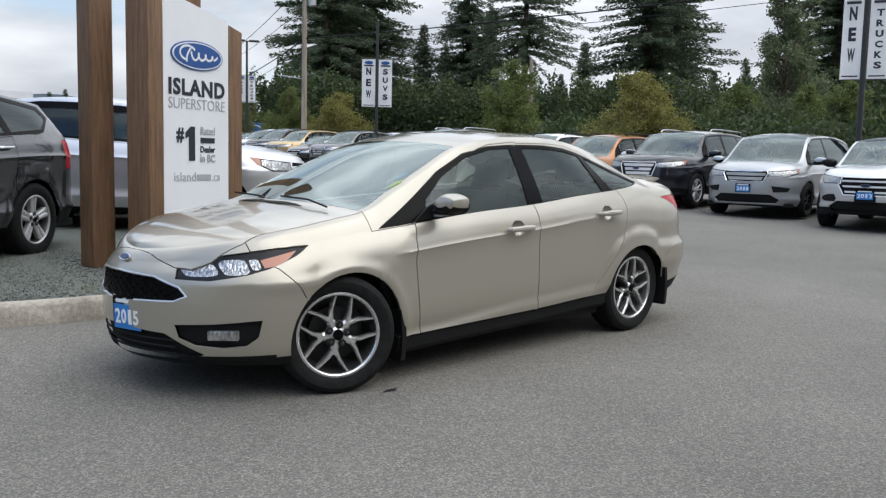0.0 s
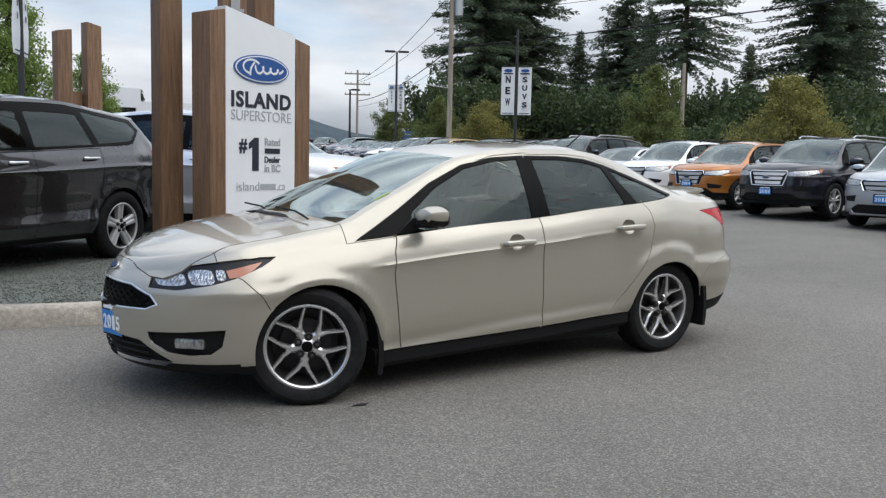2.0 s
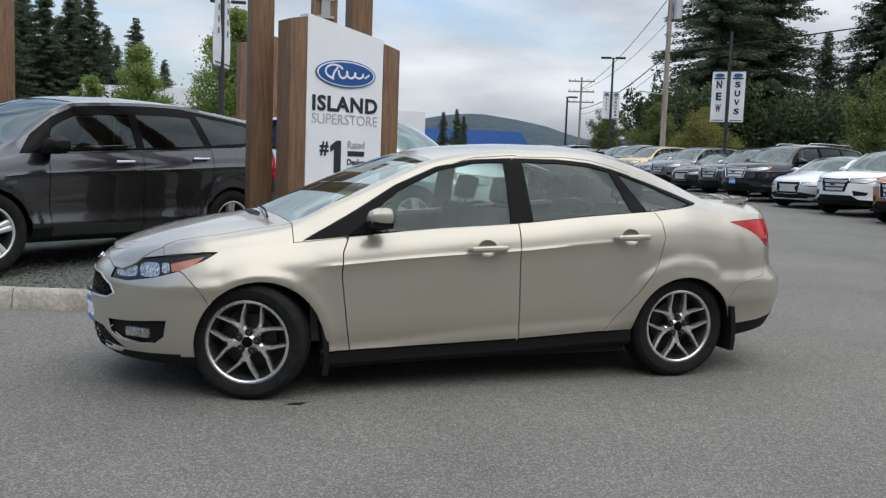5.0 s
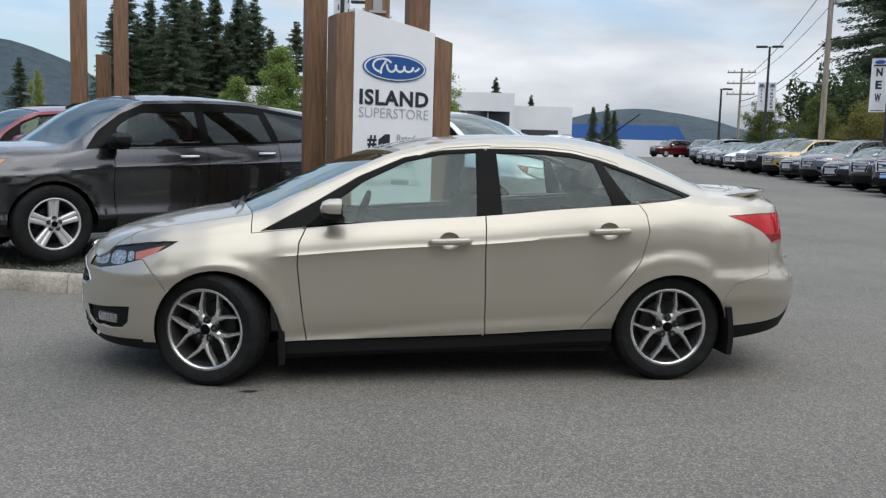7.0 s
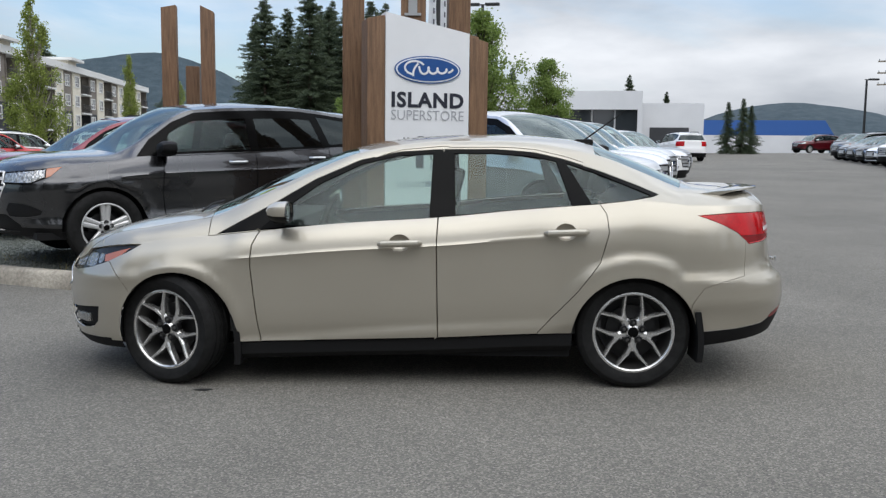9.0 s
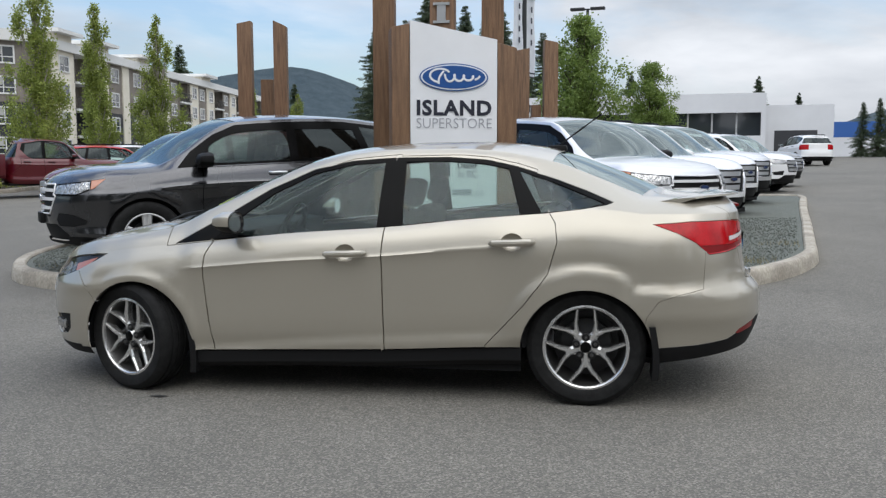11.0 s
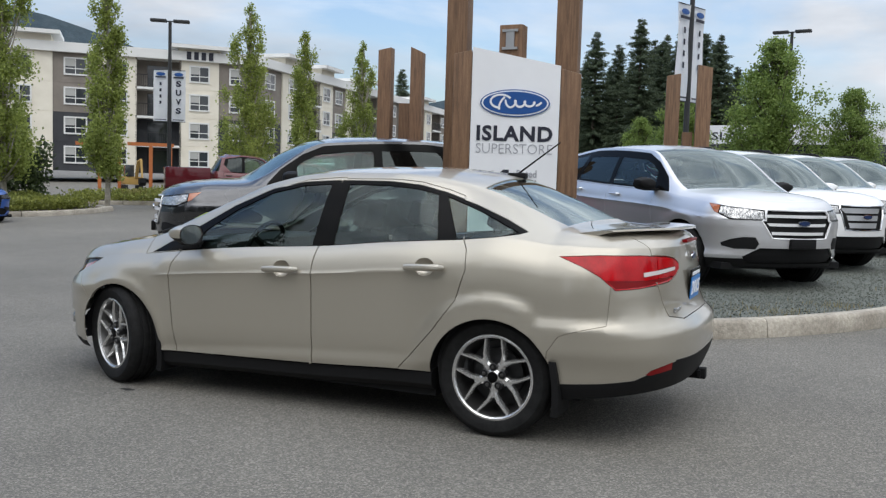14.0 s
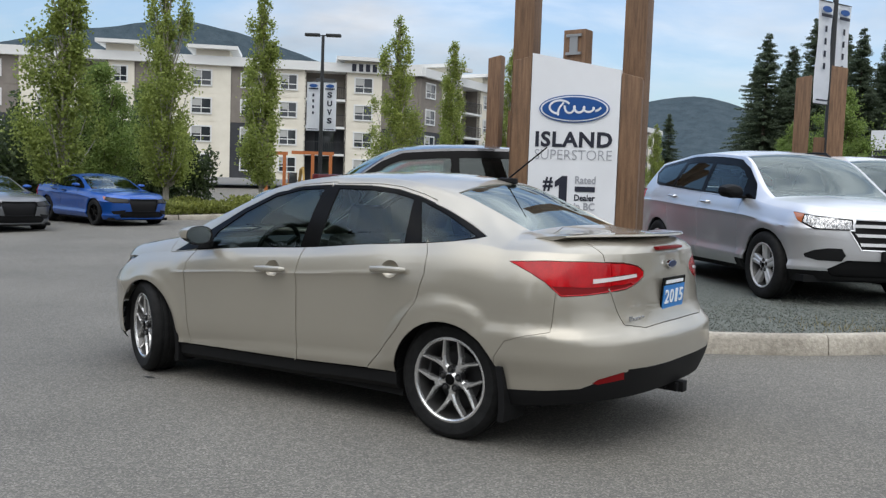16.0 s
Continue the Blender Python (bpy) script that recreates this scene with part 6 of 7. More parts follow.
BRIGHT_RED = paint("red paint", (0.42, 0.012, 0.014), 0.1, 0.36)
BLUE_P = paint("bright blue paint", (0.010, 0.075, 0.33), 0.35, 0.34)
SLATE_P = paint("slate metallic paint", (0.15, 0.155, 0.165), 0.6, 0.36)


def at(x, y, heading, on=None):
    """A pose on the ground for a vehicle whose front looks to the heading, in degrees from +x."""
    return pose(x, y, (on or ground_z)(x, y), 0, 0, heading - 180)


def parked(name, p, paint_m, x, y, heading, label, category, group="", on=None, fine=1.0):
    root = empty(name, at(x, y, heading, on), label, category, group)
    return vehicle(name, p, root, paint_m, fine)


def again(src, x, y, heading, paint_m, label, on=None, scale=(1, 1, 1)):
    """Another of the same model in its own paint."""
    ob = copy_thing(src, at(x, y, heading, on))
    ob.scale = scale
    tagged(ob, label)
    for o in ob.children_recursive:
        if o.name.split(".")[0] in PAINTED:
            o.material_slots[0].material = paint_m
    return ob


sedan_root, sedan_parts, sedan_sp = sedan()
sedan_details(sedan_root, sedan_parts, sedan_sp)

# on the gravel island
grey_suv = parked("suv", dict(EDGE, mirror_m=BLACK_TRIM), GREY_M, -2.75, 4.5, 219, "dark grey metallic SUV on the gravel island", "suv", "display vehicles", island_z, 1.8)
silver_suv = again(grey_suv, .887, 6.862, -44.8, SILVER_M, "silver metallic SUV with dark side panels reflecting, on gravel", lambda x, y: .25)
red_hatch = parked("hatchback", dict(COMPACT, h=1.62, badge=False), MAROON_P, -4.6, 6.9, 219, "maroon hatchback beside the grey SUV", "car", "display vehicles", island_z)
white_suv = parked("compact_suv", COMPACT, WHITE_P, 1.55, 9.05, -41, "white compact SUV on the gravel island", "suv", "display vehicles", island_z, 1.3)
again(white_suv, 2.15, 11.75, -39, WHITE_P, "white compact SUV parked in the display row", island_z)
again(white_suv, 2.85, 14.5, -38, SILVER_M, "silver compact SUV at the end of the display row", island_z)
again(white_suv, 4.6, 21.0, -30, WHITE_P, "white compact SUV beyond the island")
again(white_suv, 5.4, 24.0, -30, SLATE_P, "slate compact SUV beyond the island")
again(white_suv, 12.3, 46.5, 98, WHITE_P, "white compact SUV seen from behind near the showroom")

# the long row facing the drive
edge_old = again(grey_suv, 13.75, 1.75, 188, SILVER_M, "pale silver SUV in the long row of used cars")
year_plate(edge_old, pose(-2.40, 0, .62, 0, 0, -90), "2013")
minivan = parked("minivan", MINIVAN, paint("dull silver metallic paint", (0.40, 0.405, 0.415), 0.65, 0.38), 14.75, 4.45, 188, "silver minivan with black wheels in the long row", "minivan", "long row", None, 1.3)
explorer = parked("large_suv", EXPLORER, BLACK_P, 14.85, 7.0, 186, "black three-row SUV with a chrome grille", "suv", "long row", None, 1.3)
orange = again(white_suv, 15.25, 9.7, 186, ORANGE_P, "orange metallic compact SUV in the long row")
year_plate(orange, pose(-2.25, 0, .60, 0, 0, -90), "2014")
row = [(15.9, 12.3, WHITE_P, "c", "white compact SUV in the long row"), (16.5, 14.9, SILVER_M, "s", "silver sedan in the long row"), (17.0, 17.5, BLACK_P, "x", "black three-row SUV further down the long row"), (17.6, 20.1, GREY_M, "c", "dark grey compact SUV in the long row"),
       (18.2, 22.7, BLACK_P, "s", "black sedan in the long row"), (18.8, 25.3, SLATE_P, "c", "slate compact SUV in the long row"), (19.4, 27.9, GREY_M, "s", "dark grey sedan in the long row"), (20.0, 30.6, GOLD_P, "c", "gold metallic compact SUV in the long row"),
       (20.6, 33.2, BLACK_P, "e", "black SUV far down the row"), (21.2, 35.8, WHITE_P, "c", "white compact SUV far down the row"), (21.8, 38.4, WHITE_P, "s", "white sedan far down the row"), (22.4, 41.0, BLACK_P, "s", "black sedan far down the row"),
       (23.0, 43.6, GREY_M, "s", "grey sedan far down the row"), (23.6, 46.2, GREY_M, "s", "dark grey sedan far down the row"), (24.2, 48.8, SLATE_P, "c", "slate crossover far down the row")]
saloon = None
for x, y, pm, kind, label in row:
    if kind == "s" and saloon is None:
        saloon = parked("saloon_car", SALOON, pm, x, y, 192, label, "car", "long row")
        continue
    src = {"c": white_suv, "e": grey_suv, "s": saloon, "x": explorer}[kind]
    ob = again(src, x, y, 188, pm, label)
    ob["group"] = "long row"
for x, y, pm in ((21.5, 14.0, SILVER_M), (22.3, 17.5, WHITE_P), (23.5, 21.0, SLATE_P), (24.5, 25.0, WHITE_P), (26.0, 30.0, SILVER_M)):
    again(white_suv, x, y, 10, pm, "compact SUV in the row behind")

# far left of the lot
mustang = parked("coupe", COUPE, BLUE_P, -18.35, 9.92, -6, "bright blue two-door coupe with black wheels", "car", "coupes", None, 1.3)
grey_coupe = again(mustang, -18.2, 6.45, -6, SLATE_P, "dark grey two-door coupe")


def pickup(x, y, heading, paint_m):
    p = dict(W=1.0, h=1.9, xf=-2.9, xr=1.02, wb=3.65, r=.40, cowl=-1.42, wtop=-.72, roof_end=.62, hf=1.10, zc=1.25, b0=1.22, b1=1.24, sill=.42, badge=False, style="ten", bars=2, cp=.45, bp=-.15, no_tail=True)
    root = empty("pickup_truck", at(x, y, heading), "dark red crew-cab pickup truck", "truck")
    vehicle("pickup_truck", dict(p, wb=3.35), root, paint_m)
    bm = bmesh.new()
    for sg in (-1, 1):
        box(bm, .98, sg * .98 - .05, .70, 2.45, sg * .98 + .05, 1.38, .03)
    box(bm, 2.37, -.95, .62, 2.47, .95, 1.36, .02)
    box(bm, .98, -.95, .62, 2.4, .95, .72)
    part("cargo_bed", bm, paint_m, root)
    return root


pickup(-16.9, 20.4, 44, RED_P)
again(white_suv, -16.6, 24.5, 43, BRIGHT_RED, "red compact SUV beside the pickup")
again(white_suv, -17.2, 27.8, 43, WHITE_P, "white compact SUV beyond the red one")
again(white_suv, -16.5, 36.0, 20, WHITE_P, "white SUV far across the lot")

# ---- trees and shrubs ----
def leafy(name, dark, light, rough=0.6, through=0.45):
    """Leaves: two greens leaf by leaf, lit through from behind."""
    m = material(name, light, rough)
    b = m.node_tree.nodes["Principled BSDF"]
    g = node(m, "ShaderNodeNewGeometry")
    oi = node(m, "ShaderNodeObjectInfo")
    ad = node(m, "ShaderNodeMath")
    ad.operation = "MULTIPLY_ADD"
    ad.inputs[1].default_value, ad.inputs[2].default_value = 0.85, 0.0
    link(m, g, "Random Per Island", ad, 0)
    sc = node(m, "ShaderNodeMath")
    sc.operation = "MULTIPLY"
    sc.inputs[1].default_value = 0.15
    link(m, oi, "Random", sc, 0)
    link(m, sc, "Value", ad, 2)
    r = node(m, "ShaderNodeValToRGB")
    r.color_ramp.elements[0].color, r.color_ramp.elements[1].color = (*dark, 1), (*light, 1)
    link(m, ad, "Value", r, "Fac")
    link(m, r, "Color", b, "Base Color")
    tr = node(m, "ShaderNodeBsdfTranslucent")
    link(m, r, "Color", tr, "Color")
    mx = node(m, "ShaderNodeMixShader", Fac=through)
    link(m, b, "BSDF", mx, 1)
    link(m, tr, "BSDF", mx, 2)
    link(m, mx, "Shader", m.node_tree.nodes["Material Output"], "Surface")
    return m


BARK = varied("grey brown bark", (0.05, 0.038, 0.028), (0.13, 0.105, 0.08), 6, 0.95, 0.2, 0.6, 14, stretch=(3, 3, .6))
PALE_BARK = varied("pale smooth bark", (0.22, 0.20, 0.16), (0.40, 0.37, 0.32), 5, 0.9, 0.1, 0.3, 20)
NEEDLES = leafy("dark fir needles", (0.040, 0.062, 0.038), (0.130, 0.166, 0.092))
POPLAR = leafy("fresh poplar leaves", (0.15, 0.195, 0.04), (0.42, 0.48, 0.13), through=0.55)
MAPLE = leafy("green maple leaves", (0.11, 0.175, 0.040), (0.31, 0.40, 0.11), through=0.55)
YELLOWING = leafy("yellowing leaves", (0.11, 0.115, 0.028), (0.30, 0.27, 0.075))
OLIVE = leafy("olive leaves", (0.07, 0.095, 0.025), (0.19, 0.22, 0.065))
SHRUB = leafy("low shrub leaves", (0.11, 0.135, 0.028), (0.34, 0.36, 0.085))
THICKET = leafy("dark thicket leaves", (0.022, 0.040, 0.015), (0.09, 0.125, 0.042))


def leaf_mesh(name, spots, mat, parent):
    """Many small folded leaves; spots are (place, direction, length, width)."""
    vs, fs = [], []
    for p, d, ln, wd in spots:
        s = d.orthogonal().normalized()
        s = (Matrix.Rotation(random.uniform(0, 6.28), 3, d) @ s) * wd
        i = len(vs)
        vs += [tuple(p), tuple(p + d * ln * .5 + s), tuple(p + d * ln), tuple(p + d * ln * .5 - s)]
        fs.append((i, i + 1, i + 2, i + 3))
    me = bpy.data.meshes.new(name)
    me.from_pydata(vs, [], fs)
    me.materials.append(mat)
    ob = new(name, me)
    ob.parent = parent
    return ob


def rand_dir():
    v = Vector((random.gauss(0, 1), random.gauss(0, 1), random.gauss(0, 1)))
    return v.normalized()


def conifer(name, label, h, r, bare=0.06, seed=1, thin=1.0):
    """A fir: drooping limbs in uneven whorls, each fringed with needle sprays."""
    random.seed(seed)
    t = empty(name, pose(0, 0, 0), label, "tree")
    bm = bmesh.new()
    lean = random.uniform(-.01, .01)
    tube(bm, [(lean * z, 0, z) for z in np.linspace(0, h, 8)], [h * .016 * (1 - z) + .02 for z in np.linspace(0, 1, 8)], 8)
    part("trunk", bm, BARK, t)
    spots = []
    z = h * bare
    while z < h * .985:
        f = (z - h * bare) / (h * (1 - bare))
        reach = r * (1 - f) ** .80 * random.uniform(.78, 1.08) + .08
        for k in range(random.randint(6, 9)):
            a = random.uniform(0, 6.283)
            patch = noise.noise(Vector((math.cos(a) * 1.2 + seed * 3.1, math.sin(a) * 1.2, z * 6.0 / h)))
            ln = reach * (.86 + .55 * patch) * random.uniform(.72, 1.12)
            if ln < .06:
                continue
            up = .40 * (f - .30)
            n = max(4, int(ln * 13 * thin))
            for i in range(n):
                u = (i + .6) / n
                p = Vector((math.cos(a) * ln * u, math.sin(a) * ln * u, z + ln * u * up - .26 * ln * u * u + .12 * ln * u ** 4))
                for sgn in (-1, -1, 1, 1):
                    side_a = a + sgn * random.uniform(.3, 1.2)
                    d = Vector((math.cos(side_a), math.sin(side_a), random.uniform(-.75, .2))).normalized()
                    spots.append((p + rand_dir() * .10, d, random.uniform(.16, .40) * (1.1 - .4 * u) * (.3 + .035 * h), random.uniform(.025, .055) * (.35 + .025 * h)))
        z += h * random.uniform(.010, .024)
    leaf_mesh("crown", spots, NEEDLES, t)
    return t


def broadleaf(name, label, h, r, trunk_h, leaf_m, count, seed, size=.07, column=False, bark=None, clumps=80):
    """A leafy tree: trunk, limbs, and clumps of separate leaves with gaps between them."""
    random.seed(seed)
    t = empty(name, pose(0, 0, 0), label, "tree")
    bm = bmesh.new()
    tube(bm, [(0.03 * math.sin(z * 3), 0.03 * math.cos(z * 2), z * h * .92) for z in np.linspace(0, 1, 9)], [h * .012 * (1 - z) + .010 for z in np.linspace(0, 1, 9)], 8)
    centres = []
    for k in range(clumps):
        f = ((k + random.random()) / clumps) ** (1.25 if column else 1.0)
        z = trunk_h + (h - trunk_h) * f
        if column:
            wide = r * min(1, (f + .03) / .16) ** .6 * (1 - f) ** .62 * 1.2 + .03
        else:
            wide = r * min(1, (f + .06) / .26) ** .6 * (1 - f) ** .5 * 1.12 + .05
        a = random.uniform(0, 6.283)
        wide *= .8 + .3 * math.sin(a * 2 + seed + f * 5)
        d = wide * random.uniform(.2, 1.0)
        c = Vector((math.cos(a) * d, math.sin(a) * d, z))
        centres.append((c, (.09 + .17 * wide) * random.uniform(.6, 1.3) if column else (.12 + .17 * r) * random.uniform(.6, 1.2) * (1.05 - .6 * f)))
        base = max(trunk_h * .8, z - d * (1.1 if not column else 2.6) - .2)
        tube(bm, [(0, 0, base), c * .5 + Vector((0, 0, base * .45)), c], [h * .005, h * .003, .006], 5)
    part("trunk", bm, bark or BARK, t)
    spots = []
    weights = list(np.cumsum([cr * cr for c, cr in centres]))
    for c, cr in random.choices(centres, cum_weights=weights, k=count):
        g = Vector((random.gauss(0, .52), random.gauss(0, .52), random.gauss(0, .95 if column else .48)))
        p = c + g * cr
        if p.z < trunk_h * .85 or p.z > h * 1.02:
            continue
        w = (rand_dir() + Vector((0, 0, .25 if column else -.2))).normalized()
        spots.append((p, w, size * random.uniform(.7, 1.4), size * random.uniform(.30, .46)))
    leaf_mesh("crown", spots, leaf_m, t)
    return t


def place(src, x, y, turn=0.0, scale=1.0, sz=None, label=""):
    ob = copy_thing(src, pose(x, y, ground_z(x, y) - .05, 0, 0, turn))
    ob.scale = (scale, scale, sz or scale)
    if label:
        ob["label"] = label
    return ob


def settle(ob, x, y, turn=0.0):
    ob.matrix_basis = pose(x, y, ground_z(x, y) - .05, 0, 0, turn)
    return ob


def polar(deg, dist, eye):
    return eye[0] + dist * math.sin(radians(deg)), eye[1] + dist * math.cos(radians(deg))


firs = [conifer("fir_tree", "tall dark green fir tree", 15.0, 4.2, .04, 11, 2.0), conifer("fir_tree", "dark green fir with ragged limbs", 13.0, 3.6, .06, 12, 2.0), conifer("fir_tree", "slim dark fir tree", 9.0, 2.2, .05, 13, 1.8)]
pine = conifer("pine_tree", "tall pine with a bare lower trunk", 15.0, 4.6, .36, 14, 1.3)
A0 = (-4.1, -4.6)
spots = [(35.6, 48, 0, 1.1), (38.3, 50, 1, 1.2), (36.9, 54, 0, 1.2), (41.8, 50, 2, .80), (44.6, 50, 1, .98), (43.2, 58, 2, .8), (46.0, 56, 1, .72), (52.0, 50, 2, .72), (50.6, 60, 2, .62), (56.0, 46, 0, 1.1), (57.6, 50, 1, 1.05), (60.0, 60, 2, .66), (66.8, 40, 0, 1.0), (69.0, 42, 1, 1.15), (72.0, 40, 0, 1.0), (53.6, 62, 2, .6), (61.8, 58, 2, .72), (32.6, 66, 2, .5)]
used = set()
for i, (a, d, k, s) in enumerate(spots):
    x, y = polar(a, d * 2.1, A0)
    s *= 2.1
    if k not in used:
        used.add(k)
        settle(firs[k], x, y, 40 * i).scale = (s, s, s)
    else:
        place(firs[k], x, y, 47 * i, s)
x, y = polar(48.3, 98, A0)
settle(pine, x, y, 20).scale = (2.0, 2.0, 2.0)
for i, (a, d, s) in enumerate(((-13.2, 86, 1.0), (-11.8, 88, 1.08), (-10.4, 84, 1.05), (-9.2, 90, 1.12), (-8.0, 86, 1.0), (-6.6, 88, 1.15), (-5.6, 85, .95), (-4.6, 88, .9), (-3.0, 84, .8), (-12.4, 95, 1.0), (-9.8, 96, 1.05), (-7.2, 95, 1.0), (9.9, 110, .64), (-37.0, 105, .9), (-35.5, 108, .7), (-1.4, 80, .62), (2.6, 78, .5), (-11.1, 92, 1.0), (-9.0, 93, 1.05), (-7.9, 92, .98), (-6.1, 93, .98), (-5.2, 92, .9), (-13.8, 90, .9), (-4.0, 92, .8), (12.2, 110, .5), (-62, 80, .9), (-19.0, 92, .55), (-26.2, 122, 1.22))):
    x, y = polar(a, d, (0, -5.5))
    place(firs[i % 2], x, y, 61 * i, s)

for i in range(16):
    a = -128 + i * 17.5 + (i % 3) * 3
    x, y = polar(180 + a, 24 + 5 * (i % 3), (0, -5.5))
    if y < -14:
        place(firs[i % 3], x, y, 33 * i, (1.3, 1.5, 1.95)[i % 3])

for i, (x, y, s) in enumerate(((-21.5, -18, 1.6), (-24, -21, 1.7), (-24, -15, 1.4), (-5.5, -27, 1.0), (1.5, -28, 1.1), (6.5, -26, 1.0), (-12, -26, 1.1))):
    place(firs[i % 2], x, y, 50 * i, s)

for i, (x, y, s) in enumerate(((20.6, 66.2, .47), (21.7, 65.9, .50), (22.5, 66.3, .44))):
    place(firs[2], x, y, 80 * i, s, label="small dark conical evergreen by the shop")

# slender poplars along the planted strip, and the rest of the leafy trees
poplars = [broadleaf("poplar_tree", "slender young poplar with fresh green leaves", 8.2, 1.15, 1.2, POPLAR, 19000, 21, .092, True, PALE_BARK, 120), broadleaf("poplar_tree", "columnar young poplar on the planted strip", 7.8, 1.0, 1.2, POPLAR, 17000, 22, .092, True, PALE_BARK, 105)]
rows = [(-19.9, 13.2, 0, 1.0), (-20.0, 17.4, 1, 1.0), (-19.5, 24.5, 0, .98), (-20.1, 29.4, 1, .98), (-19.9, 34.4, 0, .96), (-19.8, 9.6, 1, 1.05), (-20.4, 47.0, 1, .8), (-18.4, 50.0, 0, .6)]
for i, (x, y, k, s) in enumerate(rows):
    if i < 2:
        settle(poplars[k], x, y, 30 * i).scale = (s, s, s)
    else:
        place(poplars[k], x, y, 70 * i, s)
maple = settle(broadleaf("maple_tree", "bushy green maple tree in leaf", 5.9, 2.25, 1.0, MAPLE, 33000, 31, .09, clumps=150), .55, 26.4)
for x, y, s in ((3.0, 27.0, .72), (-2.7, 27.8, .78), (-4.4, 29.0, .6), (-25.6, 14.6, .92), (-27.5, 18.0, .85)):
    place(maple, x, y, 90 * s * 7, s)
small = settle(broadleaf("street_tree", "small yellowing street tree beside the row", 4.0, 2.25, .9, YELLOWING, 24000, 41, .085, clumps=110), *polar(55.5, 33, A0))
olive = settle(broadleaf("street_tree", "small olive green street tree beside the row", 4.6, 1.75, 1.0, OLIVE, 22000, 42, .085, clumps=100), *polar(47.6, 36, A0))
for i, (a, d, s, src) in enumerate(((30.3, 60, .95, olive), (33.4, 57, .95, olive), (36.5, 54, 1.0, small), (61.5, 44, .95, olive), (65.4, 38, .85, olive), (67.6, 36, .85, olive))):
    x, y = polar(a, d, A0)
    place(src, x, y, 100 * i, s)

ALDER = leafy("grey green alder leaves", (0.07, 0.095, 0.045), (0.21, 0.25, 0.13))
settle(broadleaf("alder_tree", "tall thin grey-green alder behind the row", 12.5, 2.6, 2.5, ALDER, 30000, 43, .12, clumps=120), *polar(64.0, 52, A0))


def shrub_mass(name, label, boxes, leaf_m, count, size, seed):
    """Low planting that nobody could count."""
    random.seed(seed)
    spots = []
    for i in range(count):
        x0, y0, x1, y1, h = random.choice(boxes)
        x, y = random.uniform(x0, x1), random.uniform(y0, y1)
        top = h * (0.65 + .5 * noise.noise(Vector((x * 1.1, y * 1.1, seed))))
        z = ground_z(x, y) + .1 + max(.05, top) * random.random() ** .6
        spots.append((Vector((x, y, z)), (rand_dir() + Vector((0, 0, .5))).normalized(), size * random.uniform(.7, 1.4), size * .3))
    ob = leaf_mesh(name, spots, leaf_m, None)
    tagged(ob, label, "shrubs", kind="stuff")
    return ob

# ---- buildings, hills, poles ----
CREAM = varied("cream siding", (0.72, 0.67, 0.56), (0.80, 0.75, 0.64), .8, .8)
TAUPE = varied("taupe siding", (0.20, 0.175, 0.15), (0.25, 0.22, 0.19), .8, .8)
CHARCOAL = varied("charcoal siding", (0.035, 0.037, 0.042), (0.05, 0.052, 0.058), .8, .8)
TRIM_W = material("white window trim", (0.72, 0.72, 0.70), .6)
PANE = material("dark window pane", (0.03, 0.035, 0.04), .05, 0.0, Coat_Weight=1.0)
BLIND = material("pale blind", (0.42, 0.42, 0.40), .7)
TIMBER_O = material("orange stained timber", (0.42, 0.13, 0.035), .6)
# the haze of distance is mixed into this blue-grey base colour
HILL = varied("haze-tinted hillside", (0.019, 0.037, 0.049), (0.040, 0.060, 0.072), .05, 1.0, .45)
BLUE_ROOF = material("blue metal roof", (0.03, 0.11, 0.36), .45)
WHITE_WALL = varied("white showroom wall", (0.62, 0.63, 0.65), (0.70, 0.71, 0.73), .3, .6)


def window_unit(parent, x, z, w, h, name="window"):
    wd = new(name)
    wd.parent = parent
    wd.matrix_basis = pose(x, 0, z)
    bm = bmesh.new()
    t = .12
    box(bm, -w / 2 - t, -.07, -h / 2 - t, -w / 2, .0, h / 2 + t)
    box(bm, w / 2, -.07, -h / 2 - t, w / 2 + t, .0, h / 2 + t)
    box(bm, -w / 2, -.07, h / 2, w / 2, .0, h / 2 + t)
    box(bm, -w / 2, -.09, -h / 2 - t, w / 2, .0, -h / 2)
    box(bm, -.03, -.05, -h / 2, .03, -.01, h / 2)
    box(bm, -w / 2, -.05, -h * .18, w / 2, -.01, -h * .12)
    part("window_frame", bm, TRIM_W, wd, smooth=False)
    bm = bmesh.new()
    box(bm, -w / 2, -.02, -h / 2, w / 2, -.012, h / 2)
    part("pane", bm, PANE, wd, smooth=False)
    bm = bmesh.new()
    box(bm, -w / 2, -.024, 0, -.05, -.0205, h / 2)
    part("blind", bm, BLIND, wd, smooth=False)
    return wd


def balcony(parent, x, z, w, dep=1.5):
    b = new("balcony")
    b.parent = parent
    b.matrix_basis = pose(x, 0, z)
    bm = bmesh.new()
    box(bm, -w / 2, -.25, -.18, w / 2, dep, 0)
    part("slab", bm, TRIM_W, b, smooth=False)
    bm = bmesh.new()
    box(bm, -w / 2, -.22, .95, w / 2, -.18, 1.0)
    box(bm, -w / 2, -.22, .08, w / 2, -.18, .12)
    n = int(w / .16)
    for i in range(n + 1):
        xx = -w / 2 + w * i / n
        box(bm, xx - .012, -.21, .1, xx + .012, -.19, .97)
    part("railing", bm, BLACK_POLE, b, smooth=False)
    return b


